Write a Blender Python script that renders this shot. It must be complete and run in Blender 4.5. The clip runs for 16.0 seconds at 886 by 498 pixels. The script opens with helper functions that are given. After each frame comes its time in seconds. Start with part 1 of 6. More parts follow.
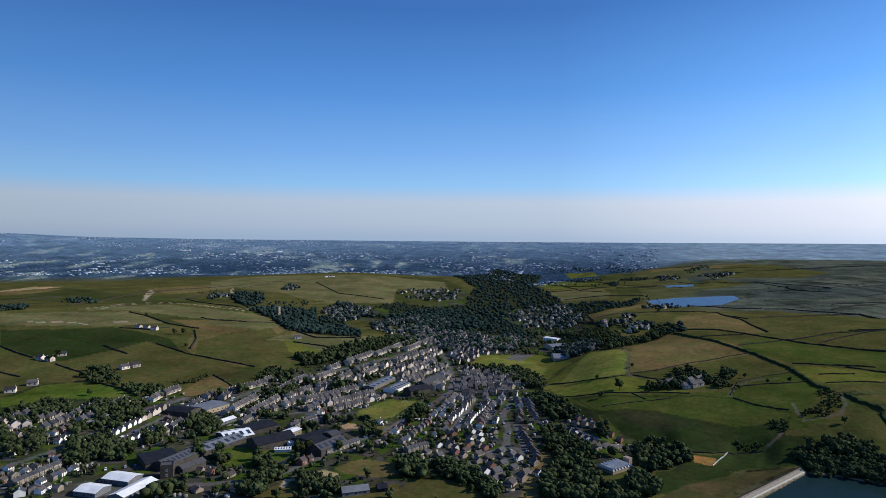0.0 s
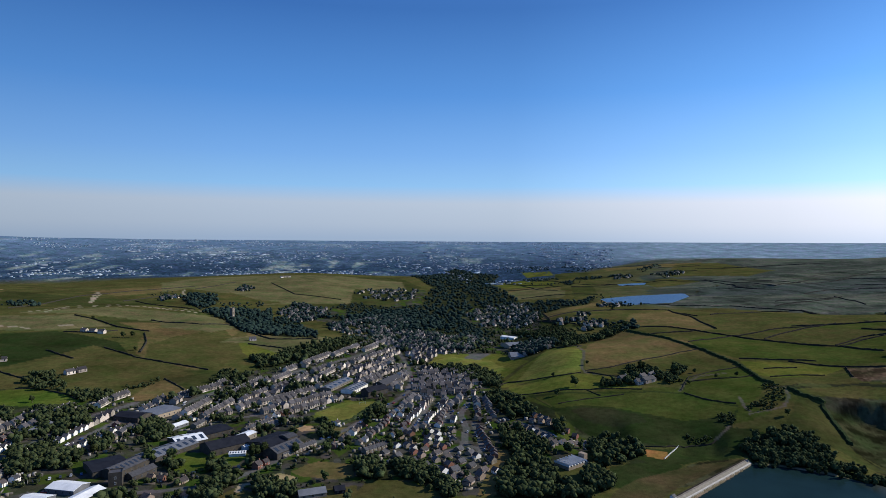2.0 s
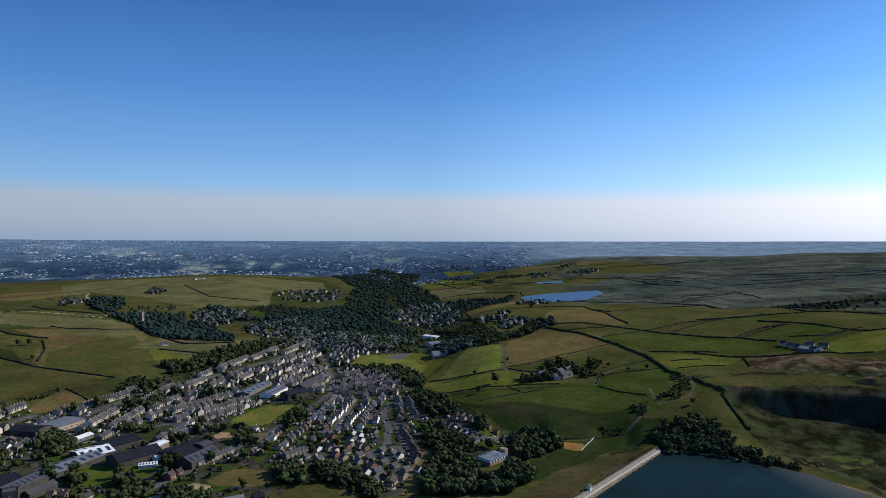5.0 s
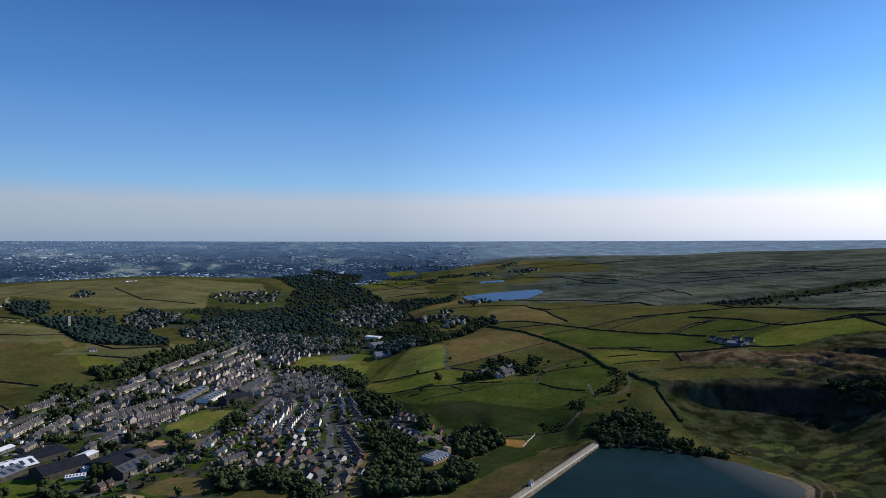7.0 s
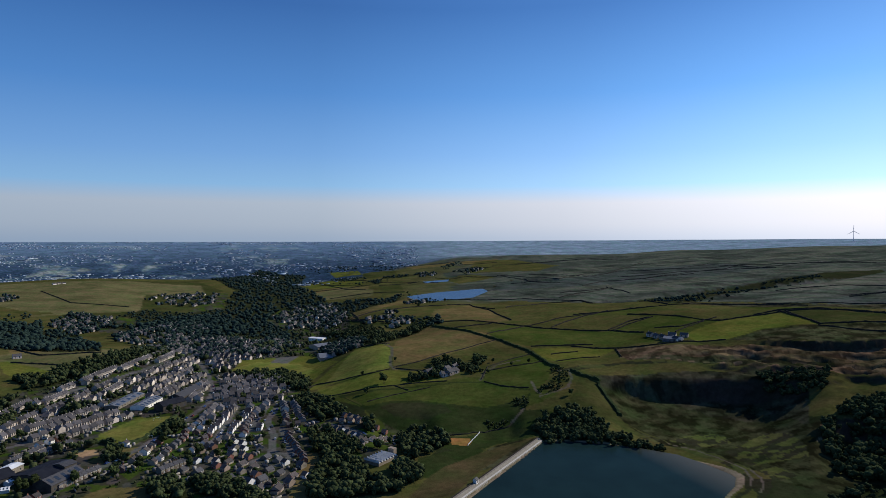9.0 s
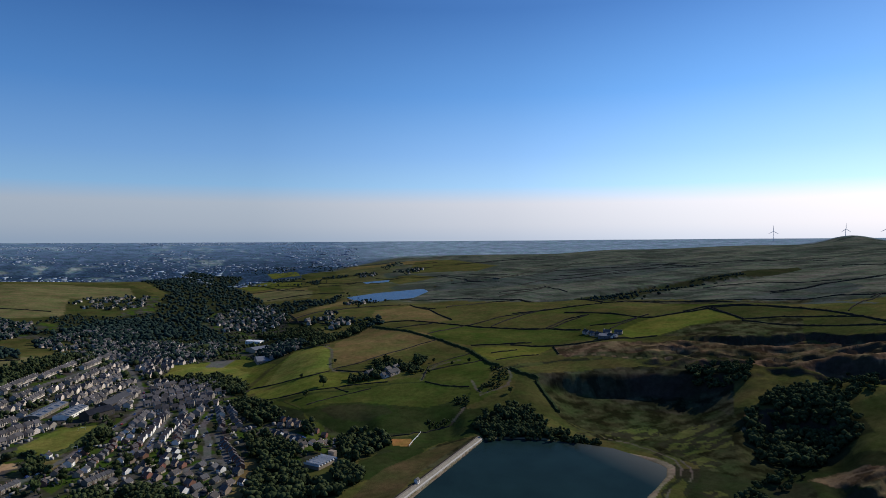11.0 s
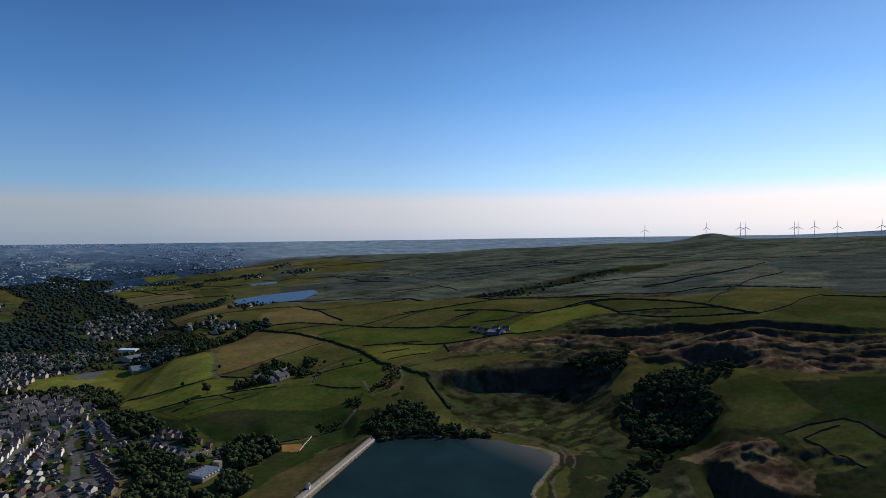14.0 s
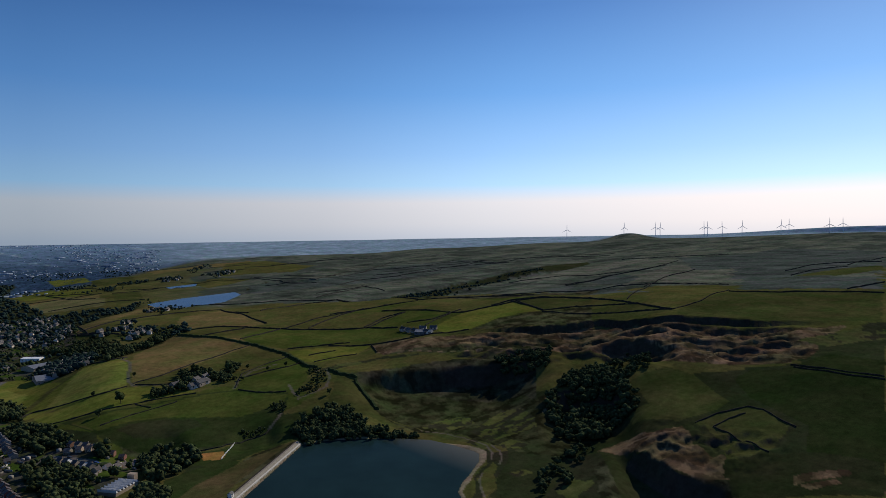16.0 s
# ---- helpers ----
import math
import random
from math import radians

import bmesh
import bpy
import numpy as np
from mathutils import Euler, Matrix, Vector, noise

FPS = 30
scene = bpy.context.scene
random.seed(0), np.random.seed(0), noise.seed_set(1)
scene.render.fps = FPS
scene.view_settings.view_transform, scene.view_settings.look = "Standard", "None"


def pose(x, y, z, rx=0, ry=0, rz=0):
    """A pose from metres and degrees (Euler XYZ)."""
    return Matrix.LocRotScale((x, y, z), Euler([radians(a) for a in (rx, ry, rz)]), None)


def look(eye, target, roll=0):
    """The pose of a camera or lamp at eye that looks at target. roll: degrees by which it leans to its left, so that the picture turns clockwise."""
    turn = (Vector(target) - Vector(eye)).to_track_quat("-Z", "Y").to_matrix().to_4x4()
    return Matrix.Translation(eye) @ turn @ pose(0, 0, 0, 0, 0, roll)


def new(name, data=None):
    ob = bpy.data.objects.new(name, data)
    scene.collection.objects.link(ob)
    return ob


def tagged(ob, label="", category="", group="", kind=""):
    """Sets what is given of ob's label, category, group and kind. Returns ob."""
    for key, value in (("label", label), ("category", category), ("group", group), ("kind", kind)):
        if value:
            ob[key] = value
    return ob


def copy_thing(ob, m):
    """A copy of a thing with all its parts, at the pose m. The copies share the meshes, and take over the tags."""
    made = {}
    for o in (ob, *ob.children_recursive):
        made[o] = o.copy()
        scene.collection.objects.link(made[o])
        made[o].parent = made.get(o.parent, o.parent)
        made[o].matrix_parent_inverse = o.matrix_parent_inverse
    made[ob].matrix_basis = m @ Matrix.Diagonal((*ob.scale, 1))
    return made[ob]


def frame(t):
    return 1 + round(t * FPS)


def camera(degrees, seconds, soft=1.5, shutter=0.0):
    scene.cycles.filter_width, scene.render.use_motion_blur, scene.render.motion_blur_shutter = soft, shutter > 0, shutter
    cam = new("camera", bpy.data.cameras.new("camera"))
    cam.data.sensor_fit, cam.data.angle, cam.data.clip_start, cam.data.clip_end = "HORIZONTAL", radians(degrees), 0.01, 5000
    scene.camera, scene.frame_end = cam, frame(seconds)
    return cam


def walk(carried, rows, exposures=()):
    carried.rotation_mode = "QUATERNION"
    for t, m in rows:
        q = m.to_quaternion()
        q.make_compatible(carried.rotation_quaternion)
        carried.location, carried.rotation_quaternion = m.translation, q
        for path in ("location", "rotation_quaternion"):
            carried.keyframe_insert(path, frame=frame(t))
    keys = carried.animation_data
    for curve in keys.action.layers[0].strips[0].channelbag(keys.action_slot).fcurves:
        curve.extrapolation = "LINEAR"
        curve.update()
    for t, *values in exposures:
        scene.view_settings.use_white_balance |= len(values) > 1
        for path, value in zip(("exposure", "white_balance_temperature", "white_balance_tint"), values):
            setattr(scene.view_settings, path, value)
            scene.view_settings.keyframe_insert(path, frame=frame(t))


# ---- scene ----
cam = camera(70.32, 16.0, soft=0.55)
PATH = [
    (0, 0.01, -0.97, -0.47),
    (0.5, -0.80, -0.98, -0.46),
    (1, -1.72, -0.97, -0.43),
    (1.5, -2.74, -0.97, -0.41),
    (2, -3.85, -0.96, -0.39),
    (2.5, -4.90, -0.96, -0.36),
    (3, -6.00, -0.94, -0.34),
    (3.5, -7.20, -0.92, -0.30),
    (4, -8.42, -0.93, -0.26),
    (6.5, -14.91, -0.94, -0.18),
    (7, -16.19, -0.93, -0.12),
    (7.5, -17.35, -0.92, -0.09),
    (8, -18.59, -0.93, -0.08),
    (8.5, -19.89, -0.94, -0.04),
    (9, -21.23, -0.94, 0.02),
    (11.5, -28.14, -0.93, 0.14),
    (12, -29.73, -0.95, 0.19),
    (12.5, -31.36, -0.96, 0.26),
    (13, -33.01, -0.97, 0.31),
    (13.5, -34.79, -0.99, 0.39),
    (14, -36.57, -1.01, 0.45),
    (14.5, -38.41, -1.03, 0.50),
    (15, -40.52, -1.04, 0.54),
    (15.5, -42.18, -1.04, 0.58),
    (16, -43.21, -1.05, 0.60),
]
# the machine hovers and turns: seconds, turn, tilt, lean
walk(cam, [(t, pose(0, 0, 180.0, 90 + tilt, lean, turn)) for t, turn, tilt, lean in PATH], exposures=[(0, 0.9, 6300, 10), (4, 0.82, 6350, 10), (9, 0.65, 6450, 10), (12, 0.53, 6550, 10), (16, 0.4, 6750, 10)])

# ---- daylight ----
SUN_BEARING, SUN_HEIGHT = 80.0, 31.0
world = bpy.data.worlds.new("sky")
scene.world = world
world.use_nodes = True
wt = world.node_tree
wt.nodes.clear()
sky = wt.nodes.new("ShaderNodeTexSky")
sky.sky_type, sky.sun_disc = "NISHITA", False
sky.sun_elevation, sky.sun_rotation = radians(SUN_HEIGHT), radians(SUN_BEARING)
sky.air_density, sky.dust_density, sky.ozone_density = 1.0, 0.6, 2.0

# clear deep blue above, a pale bank of haze along the horizon, brighter towards the sun
def world_ramp(value, *stops):
    n = wt.nodes.new("ShaderNodeValToRGB")
    while len(n.color_ramp.elements) < len(stops):
        n.color_ramp.elements.new(0.5)
    for e, (at, colour) in zip(n.color_ramp.elements, stops):
        e.position, e.color = at, (*colour, 1)
    wt.links.new(value, n.inputs["Fac"])
    return n.outputs["Color"]


place = wt.nodes.new("ShaderNodeTexCoord").outputs["Generated"]
split = wt.nodes.new("ShaderNodeSeparateXYZ")
wt.links.new(place, split.inputs[0])
clear = world_ramp(split.outputs["Z"], (0.0, (0.3, 0.41, 0.58)), (0.022, (0.375, 0.465, 0.61)), (0.056, (0.425, 0.505, 0.64)), (0.082, (0.245, 0.49, 0.82)), (0.13, (0.168, 0.39, 0.79)), (0.22, (0.076, 0.26, 0.66)), (0.34, (0.032, 0.14, 0.44)), (0.6, (0.055, 0.165, 0.5)))
toward = wt.nodes.new("ShaderNodeVectorMath")
toward.operation = "DOT_PRODUCT"
toward.inputs[1].default_value = (math.sin(radians(SUN_BEARING + 12)), math.cos(radians(SUN_BEARING + 12)), 0.0)
wt.links.new(place, toward.inputs[0])
half = wt.nodes.new("ShaderNodeMapRange")
half.inputs["From Min"].default_value = -1.0
wt.links.new(toward.outputs["Value"], half.inputs["Value"])
glow = world_ramp(half.outputs["Result"], (0.0, (1.15, 1.15, 1.15)), (0.165, (1.0, 1.0, 1.0)), (0.36, (1.2, 1.2, 1.2)), (0.57, (1.36, 1.32, 1.29)), (0.75, (2.2, 1.92, 1.76)), (0.86, (3.05, 2.55, 2.25)), (1.0, (4.0, 3.1, 2.6)))
tinted = wt.nodes.new("ShaderNodeMix")
tinted.data_type, tinted.blend_type = "RGBA", "MULTIPLY"
tinted.inputs["Factor"].default_value = 1.0
wt.links.new(clear, tinted.inputs[6])
wt.links.new(glow, tinted.inputs[7])
dimmed = wt.nodes.new("ShaderNodeMix")
dimmed.data_type, dimmed.blend_type = "RGBA", "MULTIPLY"
dimmed.inputs["Factor"].default_value = 1.0
dimmed.inputs[7].default_value = (0.1, 0.1, 0.1, 1)
wt.links.new(sky.outputs["Color"], dimmed.inputs[6])
whole = wt.nodes.new("ShaderNodeMix")
whole.data_type = "RGBA"
whole.inputs["Factor"].default_value = 0.85
wt.links.new(dimmed.outputs[2], whole.inputs[6])
wt.links.new(tinted.outputs[2], whole.inputs[7])
background = wt.nodes.new("ShaderNodeBackground")
background.inputs["Strength"].default_value = 0.49
wout = wt.nodes.new("ShaderNodeOutputWorld")
wt.links.new(whole.outputs[2], background.inputs["Color"])
wt.links.new(background.outputs["Background"], wout.inputs["Surface"])

sun = new("sun", bpy.data.lights.new("sun", "SUN"))
sun.data.energy, sun.data.angle, sun.data.color = 3.45, radians(0.5), (1.0, 0.92, 0.79)
sun_at = Vector((math.sin(radians(SUN_BEARING)) * math.cos(radians(SUN_HEIGHT)), math.cos(radians(SUN_BEARING)) * math.cos(radians(SUN_HEIGHT)), math.sin(radians(SUN_HEIGHT))))
sun.matrix_world = look(sun_at * 400, (0, 0, 0))

EYE = 180.0

# ---- the lie of the land: (distance, height) along bearings from the hovering point, fitted to the camera's view ----
BEARINGS, PROFILES = [], []


def view_profile(bearing, *pairs):
    BEARINGS.append(bearing)
    PROFILES.append(pairs)


view_profile(-180, (0, 0), (750, 0), (2250, 45), (4950, 150))
view_profile(-60, (0, 0), (675, 4.5), (900, 12), (1425, 40.5), (2250, 30), (2625, 7.5), (3331, 26.8), (4950, 160))
view_profile(-35, (0, 0), (675, 4.5), (900, 12), (1425, 40.5), (1650, 33), (2250, 30), (2625, 7.5), (3331, 26.8), (4058, 89.8), (4520, 142.2), (4950, 184))
view_profile(-27, (0, 0), (675, 3), (900, 13.5), (1425, 36), (1650, 27), (2250, 30), (2625, 7.5), (3331, 25.5), (4520, 133.7), (4950, 167))
view_profile(-19, (0, 0), (720, 0), (900, 12), (1425, 25.5), (1650, 16.5), (2400, 31.5), (3033, 6.9), (3397, 25.8), (4520, 131.6), (4950, 159))
view_profile(-9, (0, 0), (810, 0), (1035, 13.5), (1335, -9), (1524, -6), (1950, 15), (2550, 40.5), (3099, 7), (3397, 23.2), (4520, 131.6), (4950, 157))
view_profile(0, (0, 0), (1050, 0), (1659, -12), (2055, 0), (2580, 21), (3066, 0.4), (3397, 23.2), (4520, 131.6), (4950, 156))
view_profile(8.5, (0, 0), (750, 0), (1200, -3), (1688, -15), (2790, -15), (3264, 11.3), (4520, 131.6), (4950, 156))
view_profile(16, (0, 0), (555, 0), (694, 10.5), (860, 28.5), (1050, 16.5), (1282, 27), (1650, 16.5), (1875, 12), (2421, 13.5), (3165, 40.7), (3463, 26.1), (4520, 131.6), (4950, 158))
view_profile(24, (0, 0), (570, 0), (750, 18), (960, 30), (1290, 31.5), (1575, 19.5), (1800, 18), (2400, 24), (3198, 57.6), (3595, 85.8), (3859, 68.9), (4520, 129.5), (4950, 162))
view_profile(34, (0, 0), (555, 1.5), (660, 19.5), (960, 30), (1350, 45), (1500, 28.5), (2100, 37.5), (3132, 63.3), (3595, 92), (3925, 76.1), (4520, 132.7), (4950, 166))
view_profile(43, (0, 0), (561, 1.5), (600, 7.5), (746, 25.5), (840, 42), (926, 45), (1326, 57), (1440, 40.5), (1935, 45), (3198, 85.4), (3793, 117.2), (4124, 102), (4950, 172))
view_profile(54, (0, 0), (495, 4.5), (604, 16.5), (704, 31.5), (788, 49.5), (866, 61.5), (1132, 75), (1275, 60), (1680, 63), (3198, 104.9), (3859, 142.6), (4190, 131.5), (4950, 178))
view_profile(64, (0, 0), (390, 12), (488, 22.5), (598, 37.5), (726, 63), (796, 78), (1040, 90), (1200, 84), (1852, 97.5), (3198, 132.7), (3859, 163.6), (4256, 153.8), (4950, 182))
view_profile(78, (0, 0), (456, 30), (634, 60), (843, 82.5), (1174, 103.5), (2217, 121.5), (3198, 152.2), (3859, 184.7), (4256, 171.3), (4950, 188))
view_profile(110, (0, 0), (456, 30), (843, 82.5), (2217, 120), (3859, 182.3), (4950, 180))
view_profile(180, (0, 0), (750, 0), (2250, 45), (4950, 150))


def lattice(x, y, seed):
    """Smooth value noise, 0 to 1, on unit cells."""
    xi, yi = np.floor(x), np.floor(y)
    u, v = x - xi, y - yi
    u, v = u * u * (3 - 2 * u), v * v * (3 - 2 * v)

    def cell(a, b):
        s = np.sin(a * 127.1 + b * 311.7 + seed * 74.7) * 43758.5453
        return s - np.floor(s)

    return (cell(xi, yi) * (1 - u) + cell(xi + 1, yi) * u) * (1 - v) + (cell(xi, yi + 1) * (1 - u) + cell(xi + 1, yi + 1) * u) * v


def fractal(x, y, seed, octaves=4):
    total, amp, f = 0.0, 0.5, 1.0
    for k in range(octaves):
        total = total + amp * lattice(x * f, y * f, seed + k)
        amp, f = amp * 0.5, f * 2.03
    return total


def inside(x, y, poly):
    """True where the points lie within the polygon."""
    hit = np.zeros(np.shape(x), bool)
    for (x0, y0), (x1, y1) in zip(poly, list(poly[1:]) + [poly[0]]):
        if y0 == y1:
            continue
        hit ^= ((y0 > y) != (y1 > y)) & (x < (x1 - x0) * (y - y0) / (y1 - y0) + x0)
    return hit


def reach(x, y, line):
    """Distance from the points to a chain of straight pieces."""
    best = np.full(np.shape(x), 1e9)
    for (x0, y0), (x1, y1) in zip(line, line[1:]):
        dx, dy = x1 - x0, y1 - y0
        s = np.clip(((x - x0) * dx + (y - y0) * dy) / (dx * dx + dy * dy + 1e-9), 0, 1)
        best = np.minimum(best, np.hypot(x - x0 - s * dx, y - y0 - s * dy))
    return best


def step(a, b, x):
    s = np.clip((x - a) / (b - a), 0, 1)
    return s * s * (3 - 2 * s)


def lay(x, y):
    """Height of the ground before banks and water, fitted to the camera's view."""
    x, y = np.asarray(x, float), np.asarray(y, float)
    d, b = np.hypot(x, y), np.degrees(np.arctan2(x, y))
    table = np.stack([np.interp(d, [p[0] for p in prof], [p[1] for p in prof]) for prof in PROFILES])
    k = np.clip(np.searchsorted(BEARINGS, b) - 1, 0, len(BEARINGS) - 2)
    lo, hi = np.array(BEARINGS)[k], np.array(BEARINGS)[k + 1]
    s = (b - lo) / (hi - lo)
    s = s * s * (3 - 2 * s)
    z0 = np.take_along_axis(table, k[None], 0)[0]
    z1 = np.take_along_axis(table, k[None] + 1, 0)[0]
    return z0 * (1 - s) + z1 * s


# ---- materials ----
def graph(name):
    m = bpy.data.materials.new(name)
    m.use_nodes = True
    return m, m.node_tree, m.node_tree.nodes["Principled BSDF"]


def grain(t, scale, detail=4.0, rough=0.6):
    where = t.nodes.new("ShaderNodeNewGeometry")
    n = t.nodes.new("ShaderNodeTexNoise")
    n.inputs["Scale"].default_value, n.inputs["Detail"].default_value, n.inputs["Roughness"].default_value = scale, detail, rough
    t.links.new(where.outputs["Position"], n.inputs["Vector"])
    return n.outputs["Fac"]


def span(t, value, lo, hi, to_lo, to_hi):
    n = t.nodes.new("ShaderNodeMapRange")
    for key, v in zip(("From Min", "From Max", "To Min", "To Max"), (lo, hi, to_lo, to_hi)):
        n.inputs[key].default_value = v
    t.links.new(value, n.inputs["Value"])
    return n.outputs["Result"]


def blend(t, a, b, fac, mode="MIX"):
    n = t.nodes.new("ShaderNodeMix")
    n.data_type, n.blend_type = "RGBA", mode
    for socket, v in ((n.inputs["Factor"], fac), (n.inputs[6], a), (n.inputs[7], b)):
        if isinstance(v, bpy.types.NodeSocket):
            t.links.new(v, socket)
        elif isinstance(v, float):
            socket.default_value = v
        else:
            socket.default_value = (*v, 1)
    return n.outputs[2]


def relief(t, bsdf, value, strength, distance):
    n = t.nodes.new("ShaderNodeBump")
    n.inputs["Strength"].default_value, n.inputs["Distance"].default_value = strength, distance
    t.links.new(value, n.inputs["Height"])
    t.links.new(n.outputs["Normal"], bsdf.inputs["Normal"])


def surface(name, dark, light, scale=0.6, rough=0.85, each=0.0, islands=0.0, bump=0.0, metal=0.0, tone=None, shine=0.2):
    """A matt weathered surface: two tones in two scales of grain, and a shift from piece to piece."""
    m, t, bsdf = graph(name)
    fine = grain(t, scale * 6)
    broad = grain(t, scale)
    mixed = blend(t, dark, light, span(t, broad, 0.3, 0.7, 0.0, 1.0))
    colour = blend(t, mixed, tone or dark, span(t, fine, 0.35, 0.8, 0.0, 0.55))
    pick = None
    if each:
        pick = t.nodes.new("ShaderNodeObjectInfo").outputs["Random"]
    elif islands:
        pick = t.nodes.new("ShaderNodeNewGeometry").outputs["Random Per Island"]
    if pick:
        hsv = t.nodes.new("ShaderNodeHueSaturation")
        t.links.new(colour, hsv.inputs["Color"])
        t.links.new(span(t, pick, 0, 1, 1 - (each or islands), 1 + (each or islands)), hsv.inputs["Value"])
        wrap = t.nodes.new("ShaderNodeMath")
        wrap.operation = "PINGPONG"
        wrap.inputs[1].default_value = 0.13
        t.links.new(pick, wrap.inputs[0])
        t.links.new(span(t, wrap.outputs[0], 0, 0.13, 0.485, 0.515), hsv.inputs["Hue"])
        colour = hsv.outputs["Color"]
    t.links.new(colour, bsdf.inputs["Base Color"])
    bsdf.inputs["Roughness"].default_value, bsdf.inputs["Metallic"].default_value = rough, metal
    bsdf.inputs["Specular IOR Level"].default_value = shine
    if bump:
        relief(t, bsdf, fine, 0.6, bump)
    return m


STONE = surface("weathered_sandstone", (0.1, 0.086, 0.068), (0.26, 0.222, 0.176), 0.25, each=0.25, bump=0.05)
RENDER = surface("white_render", (0.55, 0.53, 0.48), (0.8, 0.78, 0.73), 0.3, each=0.08)
BRICK = surface("red_brick", (0.14, 0.065, 0.045), (0.22, 0.1, 0.07), 0.5, each=0.2)
BUFF = surface("buff_brick", (0.2, 0.155, 0.115), (0.34, 0.27, 0.2), 0.5, each=0.25)
SLATE = surface("stone_slate", (0.03, 0.03, 0.033), (0.07, 0.068, 0.071), 0.7, 0.7, each=0.3, bump=0.04)
TILE = surface("brown_concrete_tile", (0.034, 0.028, 0.027), (0.078, 0.064, 0.059), 0.7, 0.75, each=0.35, bump=0.04)
REDTILE = surface("red_clay_tile", (0.22, 0.07, 0.05), (0.32, 0.11, 0.07), 0.7, 0.8)
SHEET = surface("white_roof_sheet", (0.46, 0.47, 0.47), (0.68, 0.68, 0.67), 0.15, 0.5)
GREYSHEET = surface("grey_roof_sheet", (0.085, 0.09, 0.1), (0.145, 0.15, 0.16), 0.15, 0.55)
BLACKROOF = surface("black_felt_roof", (0.009, 0.01, 0.015), (0.02, 0.022, 0.028), 0.2, 0.8, shine=0.05)
MILLSTONE = surface("soot_black_mill_stone", (0.028, 0.025, 0.022), (0.075, 0.064, 0.05), 0.25, bump=0.05)
PAINT = surface("white_paint", (0.7, 0.7, 0.68), (0.8, 0.8, 0.78), 1.0, 0.5)
DOORPAINT = surface("dark_door_paint", (0.05, 0.03, 0.025), (0.08, 0.05, 0.04), 1.0, 0.5, each=0.5)
BARK = surface("bark", (0.05, 0.038, 0.025), (0.09, 0.07, 0.05), 1.0)
LEAF = surface("broad_leaves", (0.022, 0.031, 0.012), (0.053, 0.064, 0.023), 0.35, 0.75, each=0.3, bump=0.5, shine=0.0)
WOODLEAF = surface("woodland_leaves", (0.023, 0.032, 0.015), (0.055, 0.066, 0.027), 0.3, 0.75, islands=0.35, bump=0.5, shine=0.0)
FARLEAF = surface("hazed_leaves", (0.014, 0.026, 0.023), (0.028, 0.043, 0.033), 0.05, 0.8, islands=0.3, shine=0.0)
HEDGELEAF = surface("hedge_leaves", (0.02, 0.03, 0.013), (0.042, 0.056, 0.022), 0.3, 0.8, shine=0.0)
WALLSTONE = surface("dark_walling_stone", (0.02, 0.019, 0.017), (0.05, 0.045, 0.038), 0.6, 0.95, shine=0.0)
PITCHING = surface("pale_stone_pitching", (0.1, 0.088, 0.07), (0.2, 0.175, 0.145), 0.5, 0.9, each=0.2, bump=0.05)
COPING = surface("coping_stone", (0.26, 0.245, 0.22), (0.38, 0.36, 0.33), 0.5, 0.9)
CLUTTER = surface("garden_timber", (0.05, 0.04, 0.03), (0.28, 0.265, 0.24), 0.02, islands=0.7)
TURBINE = surface("turbine_white", (0.5, 0.52, 0.54), (0.6, 0.62, 0.64), 0.05, 0.5)
FARHOUSE = surface("town_walls", (0.15, 0.127, 0.105), (0.64, 0.56, 0.48), 0.05, islands=0.5)
FARROOF = surface("town_roofs", (0.03, 0.028, 0.03), (0.072, 0.065, 0.065), 0.05, 0.75, islands=0.5)
HAZEWALL = surface("hazed_walls", (0.09, 0.125, 0.18), (0.4, 0.45, 0.5), 0.01, islands=0.4)
HAZEWOOD = surface("hazed_trees", (0.026, 0.05, 0.095), (0.04, 0.07, 0.12), 0.01, 0.9, islands=0.4, shine=0.0)

GLASS, _t, _b = graph("window_glass")
_b.inputs["Base Color"].default_value = (0.02, 0.025, 0.03, 1)
_b.inputs["Roughness"].default_value = 0.08


def water_look(name, deep, silt, ripple, shine, rough):
    """Still water, with pale silt showing through along the shallow eastern shore."""
    m, t, bsdf = graph(name)
    where = t.nodes.new("ShaderNodeSeparateXYZ")
    t.links.new(t.nodes.new("ShaderNodeNewGeometry").outputs["Position"], where.inputs[0])
    shallow = span(t, where.outputs["X"], 338.0, 380.0, 0.0, 0.8)
    body = blend(t, deep, [c * 1.5 for c in deep], span(t, grain(t, 0.02), 0.35, 0.7, 0.0, 1.0))
    t.links.new(blend(t, body, silt, shallow), bsdf.inputs["Base Color"])
    bsdf.inputs["Roughness"].default_value, bsdf.inputs["IOR"].default_value = rough, 1.33
    bsdf.inputs["Specular IOR Level"].default_value = shine
    relief(t, bsdf, grain(t, 0.8), 0.5, ripple)
    return m


DEEP = water_look("reservoir_water", (0.006, 0.015, 0.015), (0.08, 0.076, 0.06), 0.14, 0.018, 0.2)
FARWATER = water_look("lake_water", (0.02, 0.05, 0.1), (0.02, 0.05, 0.1), 0.6, 0.2, 0.34)

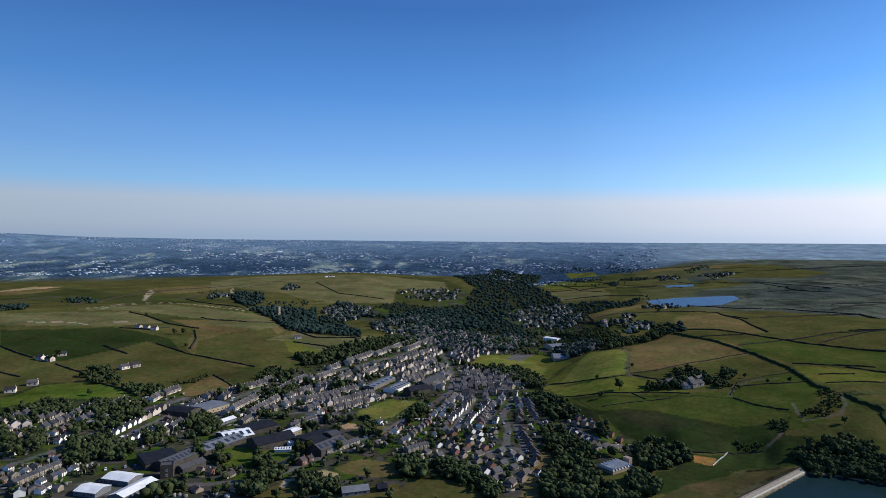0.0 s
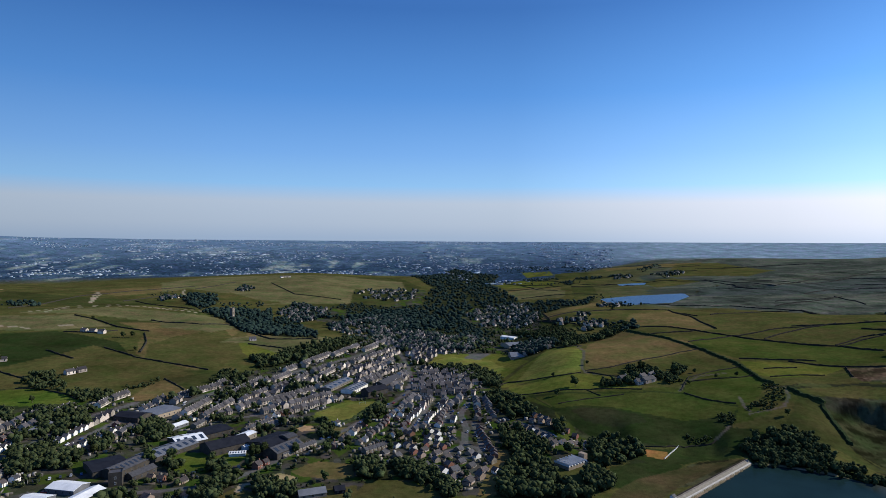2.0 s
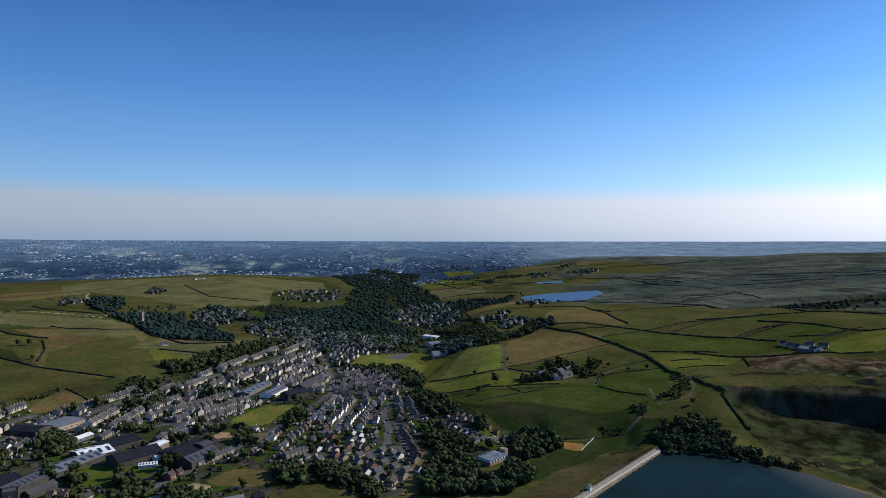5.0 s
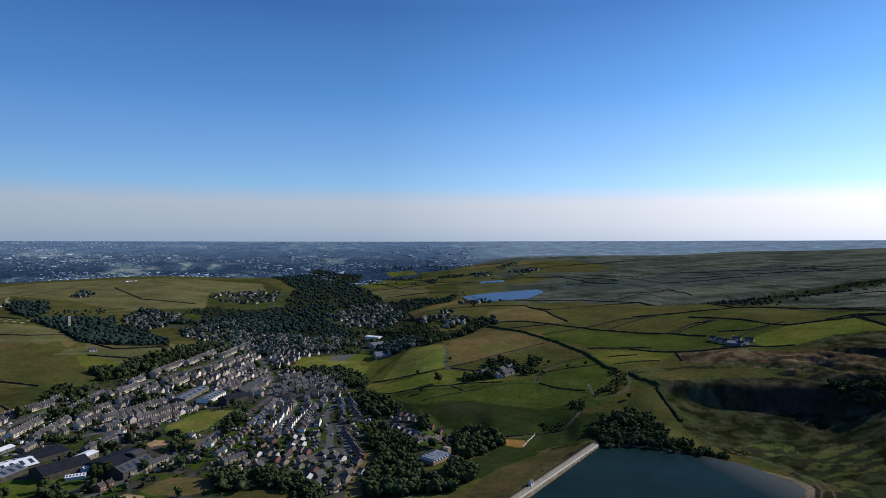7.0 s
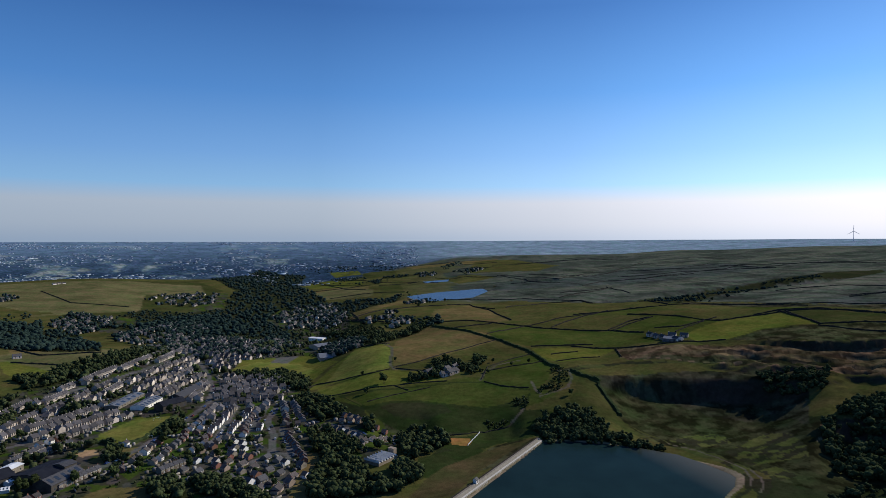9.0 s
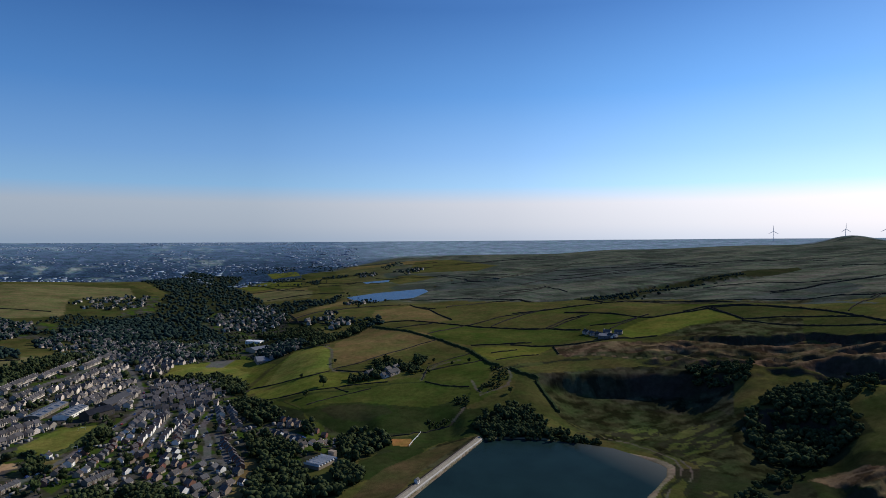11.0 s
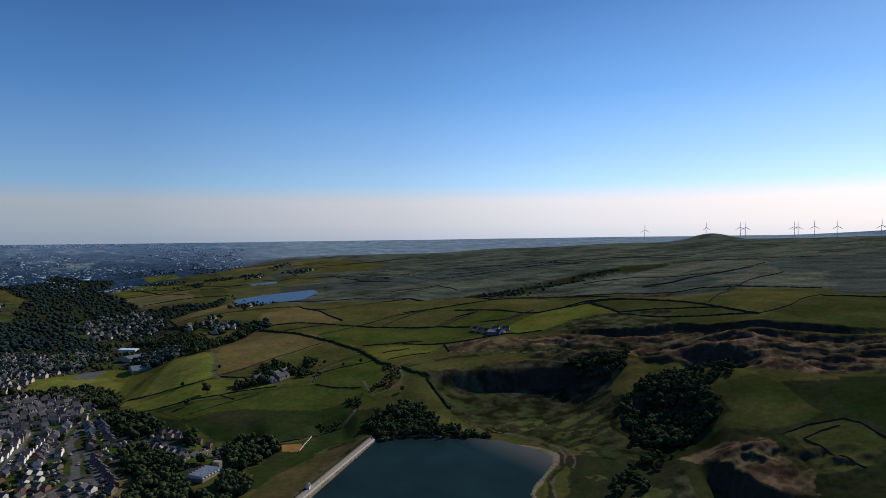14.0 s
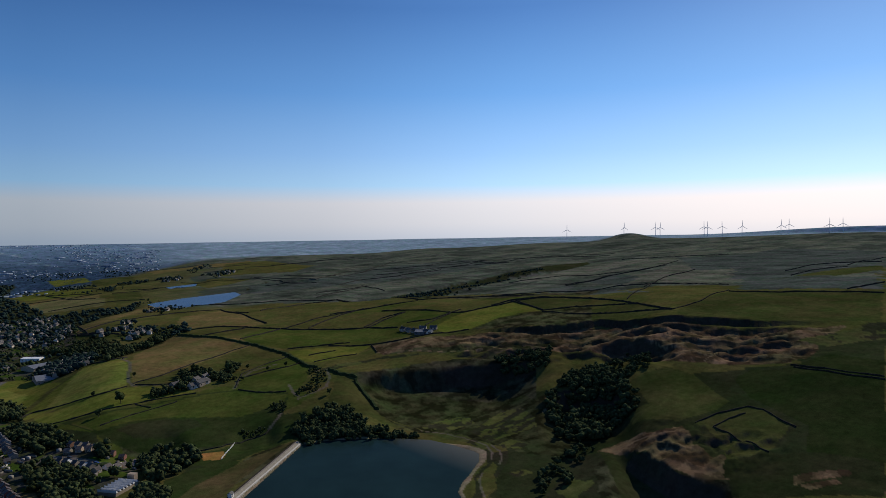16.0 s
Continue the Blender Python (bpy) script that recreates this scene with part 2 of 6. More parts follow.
GROUND, _t, _b = graph("land")
_a = _t.nodes.new("ShaderNodeAttribute")
_a.attribute_name = "cover"
_patch = span(_t, grain(_t, 0.012, 5.0), 0.3, 0.7, 0.6, 1.12)
_tuft = span(_t, grain(_t, 0.16, 6.0, 0.7), 0.25, 0.75, 0.6, 1.4)
_c = blend(_t, _a.outputs["Color"], blend(_t, (0.8, 0.95, 0.7), (1.25, 1.05, 1.0), span(_t, grain(_t, 0.03, 4.0), 0.35, 0.65, 0.0, 1.0)), 1.0, "MULTIPLY")
_v = _t.nodes.new("ShaderNodeHueSaturation")
_mul = _t.nodes.new("ShaderNodeMath")
_mul.operation = "MULTIPLY"
_t.links.new(_patch, _mul.inputs[0])
_t.links.new(_tuft, _mul.inputs[1])
_t.links.new(_mul.outputs[0], _v.inputs["Value"])
_t.links.new(_c, _v.inputs["Color"])
_t.links.new(_v.outputs["Color"], _b.inputs["Base Color"])
_b.inputs["Roughness"].default_value = 0.95
_b.inputs["Specular IOR Level"].default_value = 0.0
relief(_t, _b, grain(_t, 0.5, 6.0, 0.7), 0.5, 0.6)


# ---- the ground: one sheet, its far rim raised to meet the camera's horizon ----
ALBEDO = {
    "pasture": (0.06, 0.06, 0.022), "meadow": (0.04, 0.046, 0.017), "brightpasture": (0.086, 0.095, 0.022), "hay": (0.1, 0.08, 0.036),
    "rough": (0.036, 0.038, 0.021), "shaded_grass": (0.022, 0.027, 0.013), "heather_and_shade": (0.048, 0.059, 0.058), "moor": (0.063, 0.075, 0.065), "green": (0.044, 0.056, 0.015), "path": (0.085, 0.078, 0.064), "heath_and_shade": (0.03, 0.031, 0.02), "brown": (0.078, 0.057, 0.037), "beige": (0.27, 0.2, 0.12),
    "town": (0.034, 0.037, 0.024), "tarmac": (0.085, 0.085, 0.09), "gravel": (0.24, 0.21, 0.16), "shore": (0.17, 0.14, 0.108), "plain": (0.05, 0.085, 0.14), "plain_haze": (0.14, 0.225, 0.37),
    "bed": (0.1, 0.09, 0.06), "litter": (0.024, 0.028, 0.014), "sunny": (0.12, 0.128, 0.034), "hilltop": (0.098, 0.094, 0.046), "ridge": (0.12, 0.092, 0.062), "bracken": (0.024, 0.028, 0.014), "dam_grass": (0.054, 0.047, 0.023),
    "lush": (0.022, 0.029, 0.014), "lush2": (0.0215, 0.032, 0.0115), "lush3": (0.058, 0.082, 0.016), "shaded_green": (0.017, 0.026, 0.0095), "flush": (0.056, 0.066, 0.023), "bent": (0.085, 0.091, 0.077), "tussock": (0.024, 0.026, 0.016), "tan": (0.2, 0.105, 0.04),
}
COVERS, TRACKS = [], []


def cover(kind, *poly):
    COVERS.append((kind, poly))


def track(width, kind, *line):
    TRACKS.append((width, kind, line))


cover("town", (-296, 419), (-431, 610), (-388, 650), (-322, 684), (-251, 729), (-226, 803), (-172, 856), (-93, 1005), (-41, 1207), (-114, 1356), (-245, 1486), (-252, 1615), (-137, 1629), (23, 1530), (84, 1220), (183, 1148), (274, 1099), (262, 1048), (175, 894), (127, 794), (107, 750), (127, 645), (167, 562), (163, 532), (86, 436))
cover("town", (-191, 2052), (-85, 2172), (90, 2160), (59, 1787), (-21, 1717), (-154, 1824))
cover("town", (135, 1550), (218, 1776), (350, 1798), (315, 1388), (259, 1121), (183, 1148), (118, 1221))
cover("pasture", (-570, 808), (-531, 814), (-437, 766), (-418, 722), (-461, 718), (-485, 688))
cover("lush", (-464, 657), (-459, 709), (-440, 725), (-376, 698), (-348, 669), (-397, 645), (-429, 608))
cover("meadow", (-623, 882), (-479, 790), (-434, 761), (-421, 727), (-459, 714), (-552, 782))
cover("meadow", (-780, 1106), (-649, 1055), (-580, 1104), (-533, 1278), (-420, 1360), (-403, 1303), (-428, 1098), (-481, 1106), (-685, 971))
cover("pasture", (-488, 804), (-462, 963), (-359, 890), (-325, 797), (-393, 749), (-434, 761))
cover("meadow", (-685, 971), (-516, 1018), (-409, 980), (-447, 948), (-489, 819), (-545, 837), (-630, 892))
cover("hay", (-401, 993), (-428, 1098), (-360, 1317), (-288, 1191), (-278, 1019), (-220, 865), (-261, 822), (-355, 880))
cover("meadow", (-354, 724), (-320, 785), (-261, 822), (-199, 827), (-237, 726), (-303, 696))
cover("brightpasture", (-282, 1018), (-254, 1073), (-127, 1059), (-85, 1078), (-124, 966), (-178, 885), (-208, 897))
cover("hay", (-283, 1172), (-187, 1135), (-136, 1052), (-254, 1073))
cover("beige", (-1176, 1668), (-1181, 1814), (-1099, 1826), (-1117, 1716), (-1152, 1633))
cover("meadow", (-616, 1831), (-640, 2341), (-403, 2436), (-9, 2550), (73, 2232), (-35, 1681), (-320, 1591), (-495, 1649))
cover("pasture", (-655, 2002), (-544, 2129), (-374, 1857), (-223, 1724), (-367, 1549), (-490, 1584))
cover("brightpasture", (-90, 636), (-53, 608), (-24, 688), (-58, 700))
cover("hay", (-84, 574), (-66, 604), (-44, 598), (-47, 572), (-72, 564))
cover("lush3", (-192, 535), (-150, 534), (-124, 526), (-128, 502), (-170, 487))
cover("hay", (-84, 488), (-65, 509), (-37, 501), (-34, 474), (-47, 470), (-74, 477))
cover("pasture", (-35, 432), (-22, 470), (-9, 471), (32, 441), (31, 434))
cover("pasture", (-71, 435), (-42, 457), (-33, 453), (-35, 432), (-71, 432))
cover("pasture", (-133, 432), (-116, 458), (-106, 451), (-55, 433))
cover("brightpasture", (40, 899), (59, 976), (157, 985), (180, 862), (158, 842), (131, 796), (90, 853))
cover("tarmac", (89, 921), (111, 984), (144, 987), (113, 916))
cover("beige", (-99, 470), (-92, 485), (-79, 478), (-76, 465), (-92, 462))
cover("hay", (55, 435), (81, 529), (98, 531), (82, 468), (72, 435))
cover("brightpasture", (109, 744), (163, 832), (228, 914), (263, 898), (220, 750), (178, 739), (147, 751))
cover("meadow", (109, 722), (146, 745), (211, 738), (266, 708), (243, 678), (136, 693))
cover("hay", (252, 850), (354, 1028), (390, 1026), (406, 830), (272, 758), (223, 736))
cover("hay", (315, 1388), (422, 1483), (564, 1580), (429, 1266), (360, 1154), (274, 1099))
cover("lush", (126, 690), (246, 669), (303, 661), (333, 597), (303, 551), (272, 530), (224, 529), (170, 541), (143, 590))
cover("lush", (306, 665), (348, 711), (413, 735), (401, 666), (349, 611), (339, 628))
cover("pasture", (277, 763), (406, 823), (419, 754), (345, 725), (306, 683), (302, 732))
cover("meadow", (423, 926), (483, 954), (534, 930), (595, 841), (534, 754), (476, 768), (443, 796))
cover("brightpasture", (380, 955), (472, 1013), (488, 965), (423, 926))
cover("hay", (500, 1334), (599, 1396), (568, 1198), (432, 1073), (400, 1119))
cover("pasture", (343, 1011), (437, 1124), (568, 1198), (517, 994), (382, 960))
cover("pasture", (578, 1195), (775, 1098), (684, 968), (534, 930), (525, 993))
cover("hay", (373, 2289), (461, 2369), (570, 2212), (493, 1882), (376, 1933))
cover("brightpasture", (395, 2726), (525, 2699), (615, 2475), (568, 2287), (408, 2436))
cover("meadow", (601, 2182), (678, 2175), (595, 1857), (495, 1768))
cover("hay", (944, 2948), (1103, 2950), (1244, 3035), (1172, 2859), (948, 2804))
cover("meadow", (688, 2771), (843, 2790), (789, 2535), (626, 2518))
cover("brightpasture", (599, 3082), (710, 2966), (676, 2722), (571, 2808))
cover("pasture", (876, 2340), (1045, 2342), (1091, 2222), (859, 2049))
cover("hay", (1263, 3016), (1482, 3021), (1406, 2864), (1204, 2813))
cover("heath_and_shade", (906, 1878), (1075, 2075), (1136, 1896), (1004, 1812), (868, 1734))
cover("meadow", (-1139, 1616), (-1068, 1789), (-788, 1612), (-829, 1388), (-994, 1410))
cover("hay", (-860, 1792), (-770, 1974), (-651, 2105), (-648, 1876), (-737, 1693))
cover("meadow", (-910, 1546), (-796, 1626), (-561, 1625), (-634, 1345))
cover("brightpasture", (-212, 1054), (-132, 1025), (-170, 980), (-227, 996))
cover("meadow", (352, 1065), (391, 1095), (429, 1266), (360, 1154))
cover("lush", (161, 470), (204, 513), (241, 525), (306, 549), (320, 538), (285, 509), (232, 494), (160, 443))
cover("rough", (154, 437), (195, 470), (265, 498), (281, 487), (213, 437))
cover("tan", (208, 523), (216, 522), (225, 509), (216, 498), (204, 508))
cover("moor", (652, 1522), (1127, 2129), (1650, 2373), (2304, 2384), (3015, 1807), (3503, 738), (1158, 244), (1136, 562), (1080, 780), (926, 926), (843, 1261))
cover("heather_and_shade", (1068, 2018), (1175, 1896), (1477, 2048), (2042, 2038), (1914, 1655), (1386, 1599), (1098, 1642), (829, 1775))
cover("pasture", (863, 1291), (918, 951), (1062, 767), (852, 492), (788, 397), (768, 555), (642, 631), (614, 648), (642, 742), (666, 1016))
cover("rough", (600, 1233), (702, 1134), (793, 985), (673, 1008), (552, 1004))
cover("meadow", (619, 678), (725, 751), (842, 703), (775, 602), (679, 620), (612, 635))
cover("meadow", (789, 570), (838, 484), (774, 383), (722, 441), (735, 522))
cover("meadow", (782, 387), (1027, 413), (1046, 220), (823, 173), (758, 273), (726, 359))
cover("meadow", (416, 875), (554, 831), (597, 715), (544, 756), (437, 766), (415, 837))
cover("pasture", (475, 791), (537, 733), (508, 680), (447, 670), (393, 689), (420, 736))
cover("brown", (524, 709), (564, 676), (620, 610), (664, 480), (699, 360), (730, 263), (757, 189), (723, 206), (634, 204), (605, 299), (629, 378), (604, 453), (565, 546), (486, 606))
cover("heath_and_shade", (423, 612), (457, 591), (525, 526), (561, 486), (508, 410), (472, 410), (447, 500), (430, 555))
cover("shaded_grass", (508, 410), (538, 305), (591, 270), (670, 138), (428, 88), (312, 292), (413, 322), (465, 350))
cover("tussock", (386, 579), (410, 530), (453, 471), (483, 390), (465, 350), (413, 322), (324, 282), (359, 233), (426, 266), (397, 345), (390, 421), (375, 468))
cover("meadow", (437, 394), (462, 390), (452, 376), (431, 371), (417, 382), (407, 394))
cover("meadow", (399, 366), (411, 341), (440, 343), (442, 357), (421, 366))
cover("shaded_grass", (538, 317), (579, 310), (555, 254), (528, 222), (481, 248), (478, 282))
cover("tussock", (490, 224), (532, 205), (522, 180), (507, 159), (462, 163), (440, 177), (460, 194))
cover("shaded_grass", (491, 211), (525, 194), (504, 162), (463, 167))
cover("heath_and_shade", (426, 266), (428, 239), (404, 200), (413, 170), (392, 158), (357, 232), (398, 263))
cover("brown", (440, 264), (453, 224), (445, 195), (444, 183), (412, 173), (400, 198), (428, 239))
cover("lush", (565, 232), (617, 238), (632, 194), (636, 131), (466, 96), (453, 139), (462, 163), (508, 156), (532, 188))
cover("brown", (441, 138), (453, 119), (456, 93), (428, 88), (413, 133))
cover("lush", (643, 207), (723, 206), (799, 164), (636, 131), (628, 166))
cover("tussock", (378, 353), (408, 318), (425, 276), (388, 261), (346, 251), (317, 286), (356, 321))
cover("bent", (1253, 752), (1642, 828), (1666, 685), (1352, 533), (1189, 588))
cover("heather_and_shade", (2026, 815), (2492, 840), (2265, 477), (1576, 394), (1406, 463), (1474, 580))
cover("heather_and_shade", (1348, 444), (1554, 454), (1692, 357), (1414, 298), (1264, 406))
cover("bent", (1341, 1225), (1511, 1173), (1696, 1096), (1586, 1064), (1367, 1062))
cover("heather_and_shade", (1111, 863), (1251, 904), (1180, 735), (935, 510), (1080, 780))
cover("heather_and_shade", (1319, 885), (1486, 908), (1348, 764), (1192, 715))
cover("pasture", (256, 729), (229, 749), (294, 779), (385, 817), (464, 813), (433, 702), (399, 686), (375, 730), (326, 692), (292, 717))
cover("hay", (226, 750), (244, 821), (275, 896), (342, 1018), (375, 1023), (404, 922), (440, 855), (462, 826), (388, 824), (296, 785), (247, 756))
cover("brightpasture", (115, 744), (138, 774), (171, 813), (186, 848), (231, 912), (251, 889), (246, 828), (229, 785), (221, 751), (180, 740), (151, 753))
cover("green", (128, 704), (151, 750), (217, 740), (250, 723), (257, 682), (210, 684), (170, 683))
cover("green", (132, 688), (180, 674), (249, 680), (296, 674), (330, 640), (345, 592), (352, 560), (286, 556), (257, 545), (223, 546), (151, 565), (157, 632))
cover("rough", (173, 614), (186, 628), (216, 606), (220, 584), (187, 556), (165, 575))
cover("green", (314, 666), (355, 690), (412, 696), (399, 654), (349, 600), (322, 626))
cover("hay", (300, 1336), (383, 1543), (500, 1634), (488, 1432), (396, 1180), (318, 1146), (286, 1249))
cover("meadow", (283, 1234), (318, 1146), (401, 1160), (291, 1088), (268, 1124))
cover("pasture", (399, 1136), (477, 1340), (601, 1370), (556, 1169), (470, 1098), (403, 1071))
cover("pasture", (556, 1169), (609, 1389), (726, 1413), (859, 1253), (791, 994), (634, 994), (549, 944), (509, 990))
cover("green", (392, 1014), (503, 978), (534, 883), (609, 816), (608, 741), (538, 720), (492, 770), (457, 786), (435, 883))
cover("green", (685, 1000), (782, 982), (892, 886), (999, 797), (814, 649), (659, 654), (617, 657), (639, 754), (609, 816))
cover("pasture", (444, 764), (489, 766), (530, 710), (496, 665), (435, 669), (417, 677))
cover("meadow", (338, 537), (404, 610), (415, 594), (422, 538), (434, 496), (446, 441), (377, 465), (371, 496))
cover("heath_and_shade", (420, 612), (437, 585), (493, 573), (556, 551), (595, 474), (477, 379), (452, 447), (446, 488), (434, 527), (408, 555))
cover("green", (130, 751), (155, 740), (217, 739), (248, 721), (268, 679), (207, 682), (151, 692), (135, 694), (129, 712))
cover("brightpasture", (142, 762), (172, 821), (216, 913), (251, 873), (239, 808), (221, 756), (219, 745), (183, 744))
cover("hay", (226, 750), (239, 801), (277, 911), (340, 1021), (381, 1034), (395, 974), (403, 880), (411, 841), (323, 798), (261, 759))
cover("pasture", (226, 744), (259, 755), (321, 792), (411, 836), (421, 769), (379, 738), (334, 712), (308, 688), (288, 711), (265, 728))
cover("green", (312, 673), (340, 708), (379, 730), (420, 743), (410, 696), (402, 657), (373, 627), (344, 602), (320, 623), (307, 650))
cover("lush2", (144, 690), (205, 676), (264, 668), (301, 656), (314, 625), (335, 598), (312, 563), (288, 542), (276, 537), (231, 530), (198, 543), (175, 578), (158, 608), (156, 635))
cover("pasture", (157, 639), (169, 648), (200, 657), (240, 661), (204, 672), (148, 680))
cover("shaded_grass", (172, 622), (185, 630), (214, 623), (238, 603), (236, 583), (211, 579), (181, 597))
cover("lush2", (141, 552), (203, 529), (229, 523), (257, 535), (278, 534), (291, 542), (301, 550), (316, 542), (323, 521), (291, 499), (280, 495), (248, 494), (226, 487), (200, 494), (187, 513))
cover("dam_grass", (279, 493), (245, 487), (213, 476), (191, 471), (163, 449), (143, 422), (134, 414), (161, 398), (201, 438))
cover("lush2", (200, 494), (167, 485), (150, 442), (161, 444), (181, 460), (216, 476), (228, 486))
cover("pasture", (383, 596), (374, 571), (334, 529), (326, 543), (328, 562), (351, 567))
cover("meadow", (401, 601), (411, 588), (384, 517), (357, 507), (346, 528), (368, 562))
cover("bracken", (419, 588), (441, 572), (469, 542), (480, 489), (499, 451), (510, 424), (496, 400), (467, 429), (425, 440), (389, 442), (391, 474), (385, 508))
cover("heath_and_shade", (418, 603), (453, 598), (497, 575), (536, 547), (568, 522), (584, 485), (549, 437), (510, 412), (501, 453), (480, 489), (469, 542), (442, 574))
cover("pasture", (283, 1244), (322, 1133), (403, 1156), (481, 1322), (495, 1441), (442, 1454), (327, 1278))
cover("hay", (289, 1269), (341, 1333), (442, 1454), (522, 1521), (549, 1647), (457, 1554), (344, 1396))
cover("pasture", (398, 1064), (461, 1056), (503, 978), (424, 903), (401, 990))
cover("hay", (401, 1103), (468, 1250), (588, 1345), (545, 1134), (527, 1015), (484, 1007), (464, 1063))
cover("pasture", (565, 1164), (531, 1012), (614, 993), (699, 991), (758, 1076), (764, 1337), (668, 1392))
cover("green", (416, 846), (419, 893), (516, 942), (556, 881), (609, 819), (615, 746), (589, 703), (541, 727), (492, 765), (434, 793))
cover("pasture", (509, 969), (606, 981), (704, 964), (725, 866), (621, 842), (566, 897))
cover("brightpasture", (430, 769), (478, 759), (518, 735), (532, 716), (488, 692), (431, 683), (416, 693), (420, 728))
cover("green", (617, 837), (721, 862), (747, 773), (685, 732), (636, 724), (625, 772))
cover("brightpasture", (632, 697), (699, 736), (757, 755), (844, 713), (781, 607), (731, 653), (661, 644), (621, 663))
cover("pasture", (722, 938), (747, 837), (759, 763), (851, 718), (919, 884), (834, 950))
cover("meadow", (848, 711), (781, 607), (852, 565), (902, 598), (891, 665))
cover("rough", (656, 639), (725, 647), (775, 602), (840, 557), (734, 487), (688, 527), (674, 577))
cover("brown", (531, 720), (507, 658), (550, 596), (570, 547), (591, 491), (639, 476), (668, 442), (728, 483), (692, 516), (666, 570), (625, 609), (585, 655))
cover("pasture", (422, 657), (470, 667), (502, 652), (546, 593), (564, 542), (569, 523), (533, 552), (483, 586), (427, 606), (413, 619))
cover("tussock", (400, 647), (436, 653), (497, 646), (534, 598), (539, 584), (483, 638), (408, 635))
cover("brown", (657, 467), (702, 507), (724, 434), (738, 365), (732, 301), (746, 240), (790, 197), (726, 201), (649, 194), (628, 222), (616, 276), (605, 312), (652, 377), (634, 418))
cover("tussock", (704, 227), (764, 191), (808, 181), (822, 169), (747, 154), (701, 190))
cover("shaded_green", (616, 208), (612, 231), (587, 237), (550, 208), (533, 184), (509, 152), (469, 141), (473, 97), (665, 137), (671, 186), (642, 192))
cover("meadow", (587, 302), (582, 271), (539, 222), (520, 223), (484, 240), (477, 276), (500, 295), (508, 278), (535, 304), (546, 325), (567, 316))
cover("meadow", (487, 227), (513, 220), (533, 206), (530, 191), (508, 164), (491, 162), (462, 163), (441, 182), (466, 202))
cover("brown", (427, 280), (453, 273), (460, 242), (480, 233), (462, 218), (445, 203), (438, 186), (420, 184), (415, 168), (407, 186), (411, 220), (428, 239))
cover("shaded_grass", (428, 278), (430, 245), (411, 220), (406, 185), (403, 166), (398, 168), (370, 223), (393, 245))
cover("pasture", (-798, 1132), (-703, 1178), (-605, 1215), (-514, 1136), (-553, 1054), (-699, 991))
cover("lush2", (-699, 991), (-553, 1054), (-479, 1017), (-427, 983), (-374, 897), (-447, 823), (-502, 817), (-545, 837), (-630, 893))
cover("pasture", (-620, 879), (-542, 827), (-494, 803), (-435, 763), (-425, 722), (-514, 728))
cover("pasture", (-496, 818), (-467, 889), (-449, 953), (-377, 905), (-342, 839), (-378, 787), (-431, 768))
cover("lush3", (-463, 657), (-454, 669), (-453, 711), (-409, 728), (-364, 712), (-333, 682), (-360, 663), (-408, 663), (-421, 647), (-441, 625))
cover("pasture", (-388, 759), (-331, 812), (-250, 810), (-283, 779), (-292, 716), (-338, 704))
cover("hay", (-293, 704), (-293, 752), (-285, 781), (-241, 738), (-243, 704), (-282, 692))
cover("pasture", (-358, 878), (-392, 995), (-428, 1098), (-404, 1171), (-342, 1215), (-261, 1024), (-206, 869), (-256, 828))
cover("hay", (-506, 1163), (-428, 1087), (-370, 907), (-347, 880), (-380, 975), (-364, 1055), (-338, 1093), (-371, 1201))
cover("rough", (505, 656), (557, 604), (592, 569), (616, 512), (647, 482), (633, 471), (594, 493), (568, 545), (542, 587))
cover("hilltop", (-780, 2113), (-705, 2353), (-460, 2425), (-178, 2466), (5, 2392), (22, 2092), (-152, 2107), (-139, 1734), (-257, 1697), (-396, 1637), (-479, 1814), (-636, 1938), (-676, 1831))
cover("pasture", (-565, 1760), (-491, 1860), (-396, 1744), (-311, 1708), (-391, 1617), (-459, 1608))
cover("hilltop", (-473, 1280), (-379, 1262), (-299, 1196), (-323, 1104), (-419, 1132))
cover("hilltop", (-250, 1097), (-172, 1132), (-79, 1084), (-116, 967), (-186, 942), (-235, 999), (-280, 1004), (-279, 1058))
cover("hilltop", (-798, 1132), (-703, 1178), (-605, 1215), (-496, 1118), (-558, 1063), (-726, 1030))
cover("hay", (-1141, 1618), (-1130, 1737), (-1056, 1769), (-1039, 1596), (-1072, 1520))
cover("hilltop", (-713, 1213), (-601, 1383), (-427, 1308), (-327, 1283), (-366, 1187), (-488, 1196), (-612, 1229))
cover("hilltop", (360, 2191), (501, 2327), (544, 2033), (473, 1799), (359, 1919))
cover("green", (149, 682), (204, 672), (262, 664), (299, 653), (318, 619), (333, 594), (317, 578), (273, 581), (244, 603), (216, 628), (187, 636), (161, 632))
cover("litter", (962, 1218), (1105, 1276), (1270, 1315), (1400, 1326), (1552, 1343), (1763, 1369), (1960, 1315), (1849, 1229), (1614, 1254), (1482, 1283), (1246, 1180), (1100, 1140), (853, 985))
cover("heath_and_shade", (832, 1034), (911, 944), (974, 844), (1089, 787), (1154, 746), (1102, 713), (956, 690), (929, 804))
cover("heather_and_shade", (1979, 979), (2156, 813), (2264, 469), (1676, 347), (1414, 373), (1297, 417), (1254, 484), (1461, 680))
cover("heather_and_shade", (1254, 484), (1250, 356), (1294, 268), (1080, 224), (1049, 422))
cover("bent", (1806, 975), (1867, 960), (1847, 913), (1743, 896))
cover("bent", (1203, 619), (1456, 692), (1562, 629), (1280, 526), (1136, 518))
cover("bent", (1479, 1280), (1605, 1246), (1817, 1197), (2016, 1099), (1858, 1013), (1609, 1040), (1370, 1026), (1293, 1079))
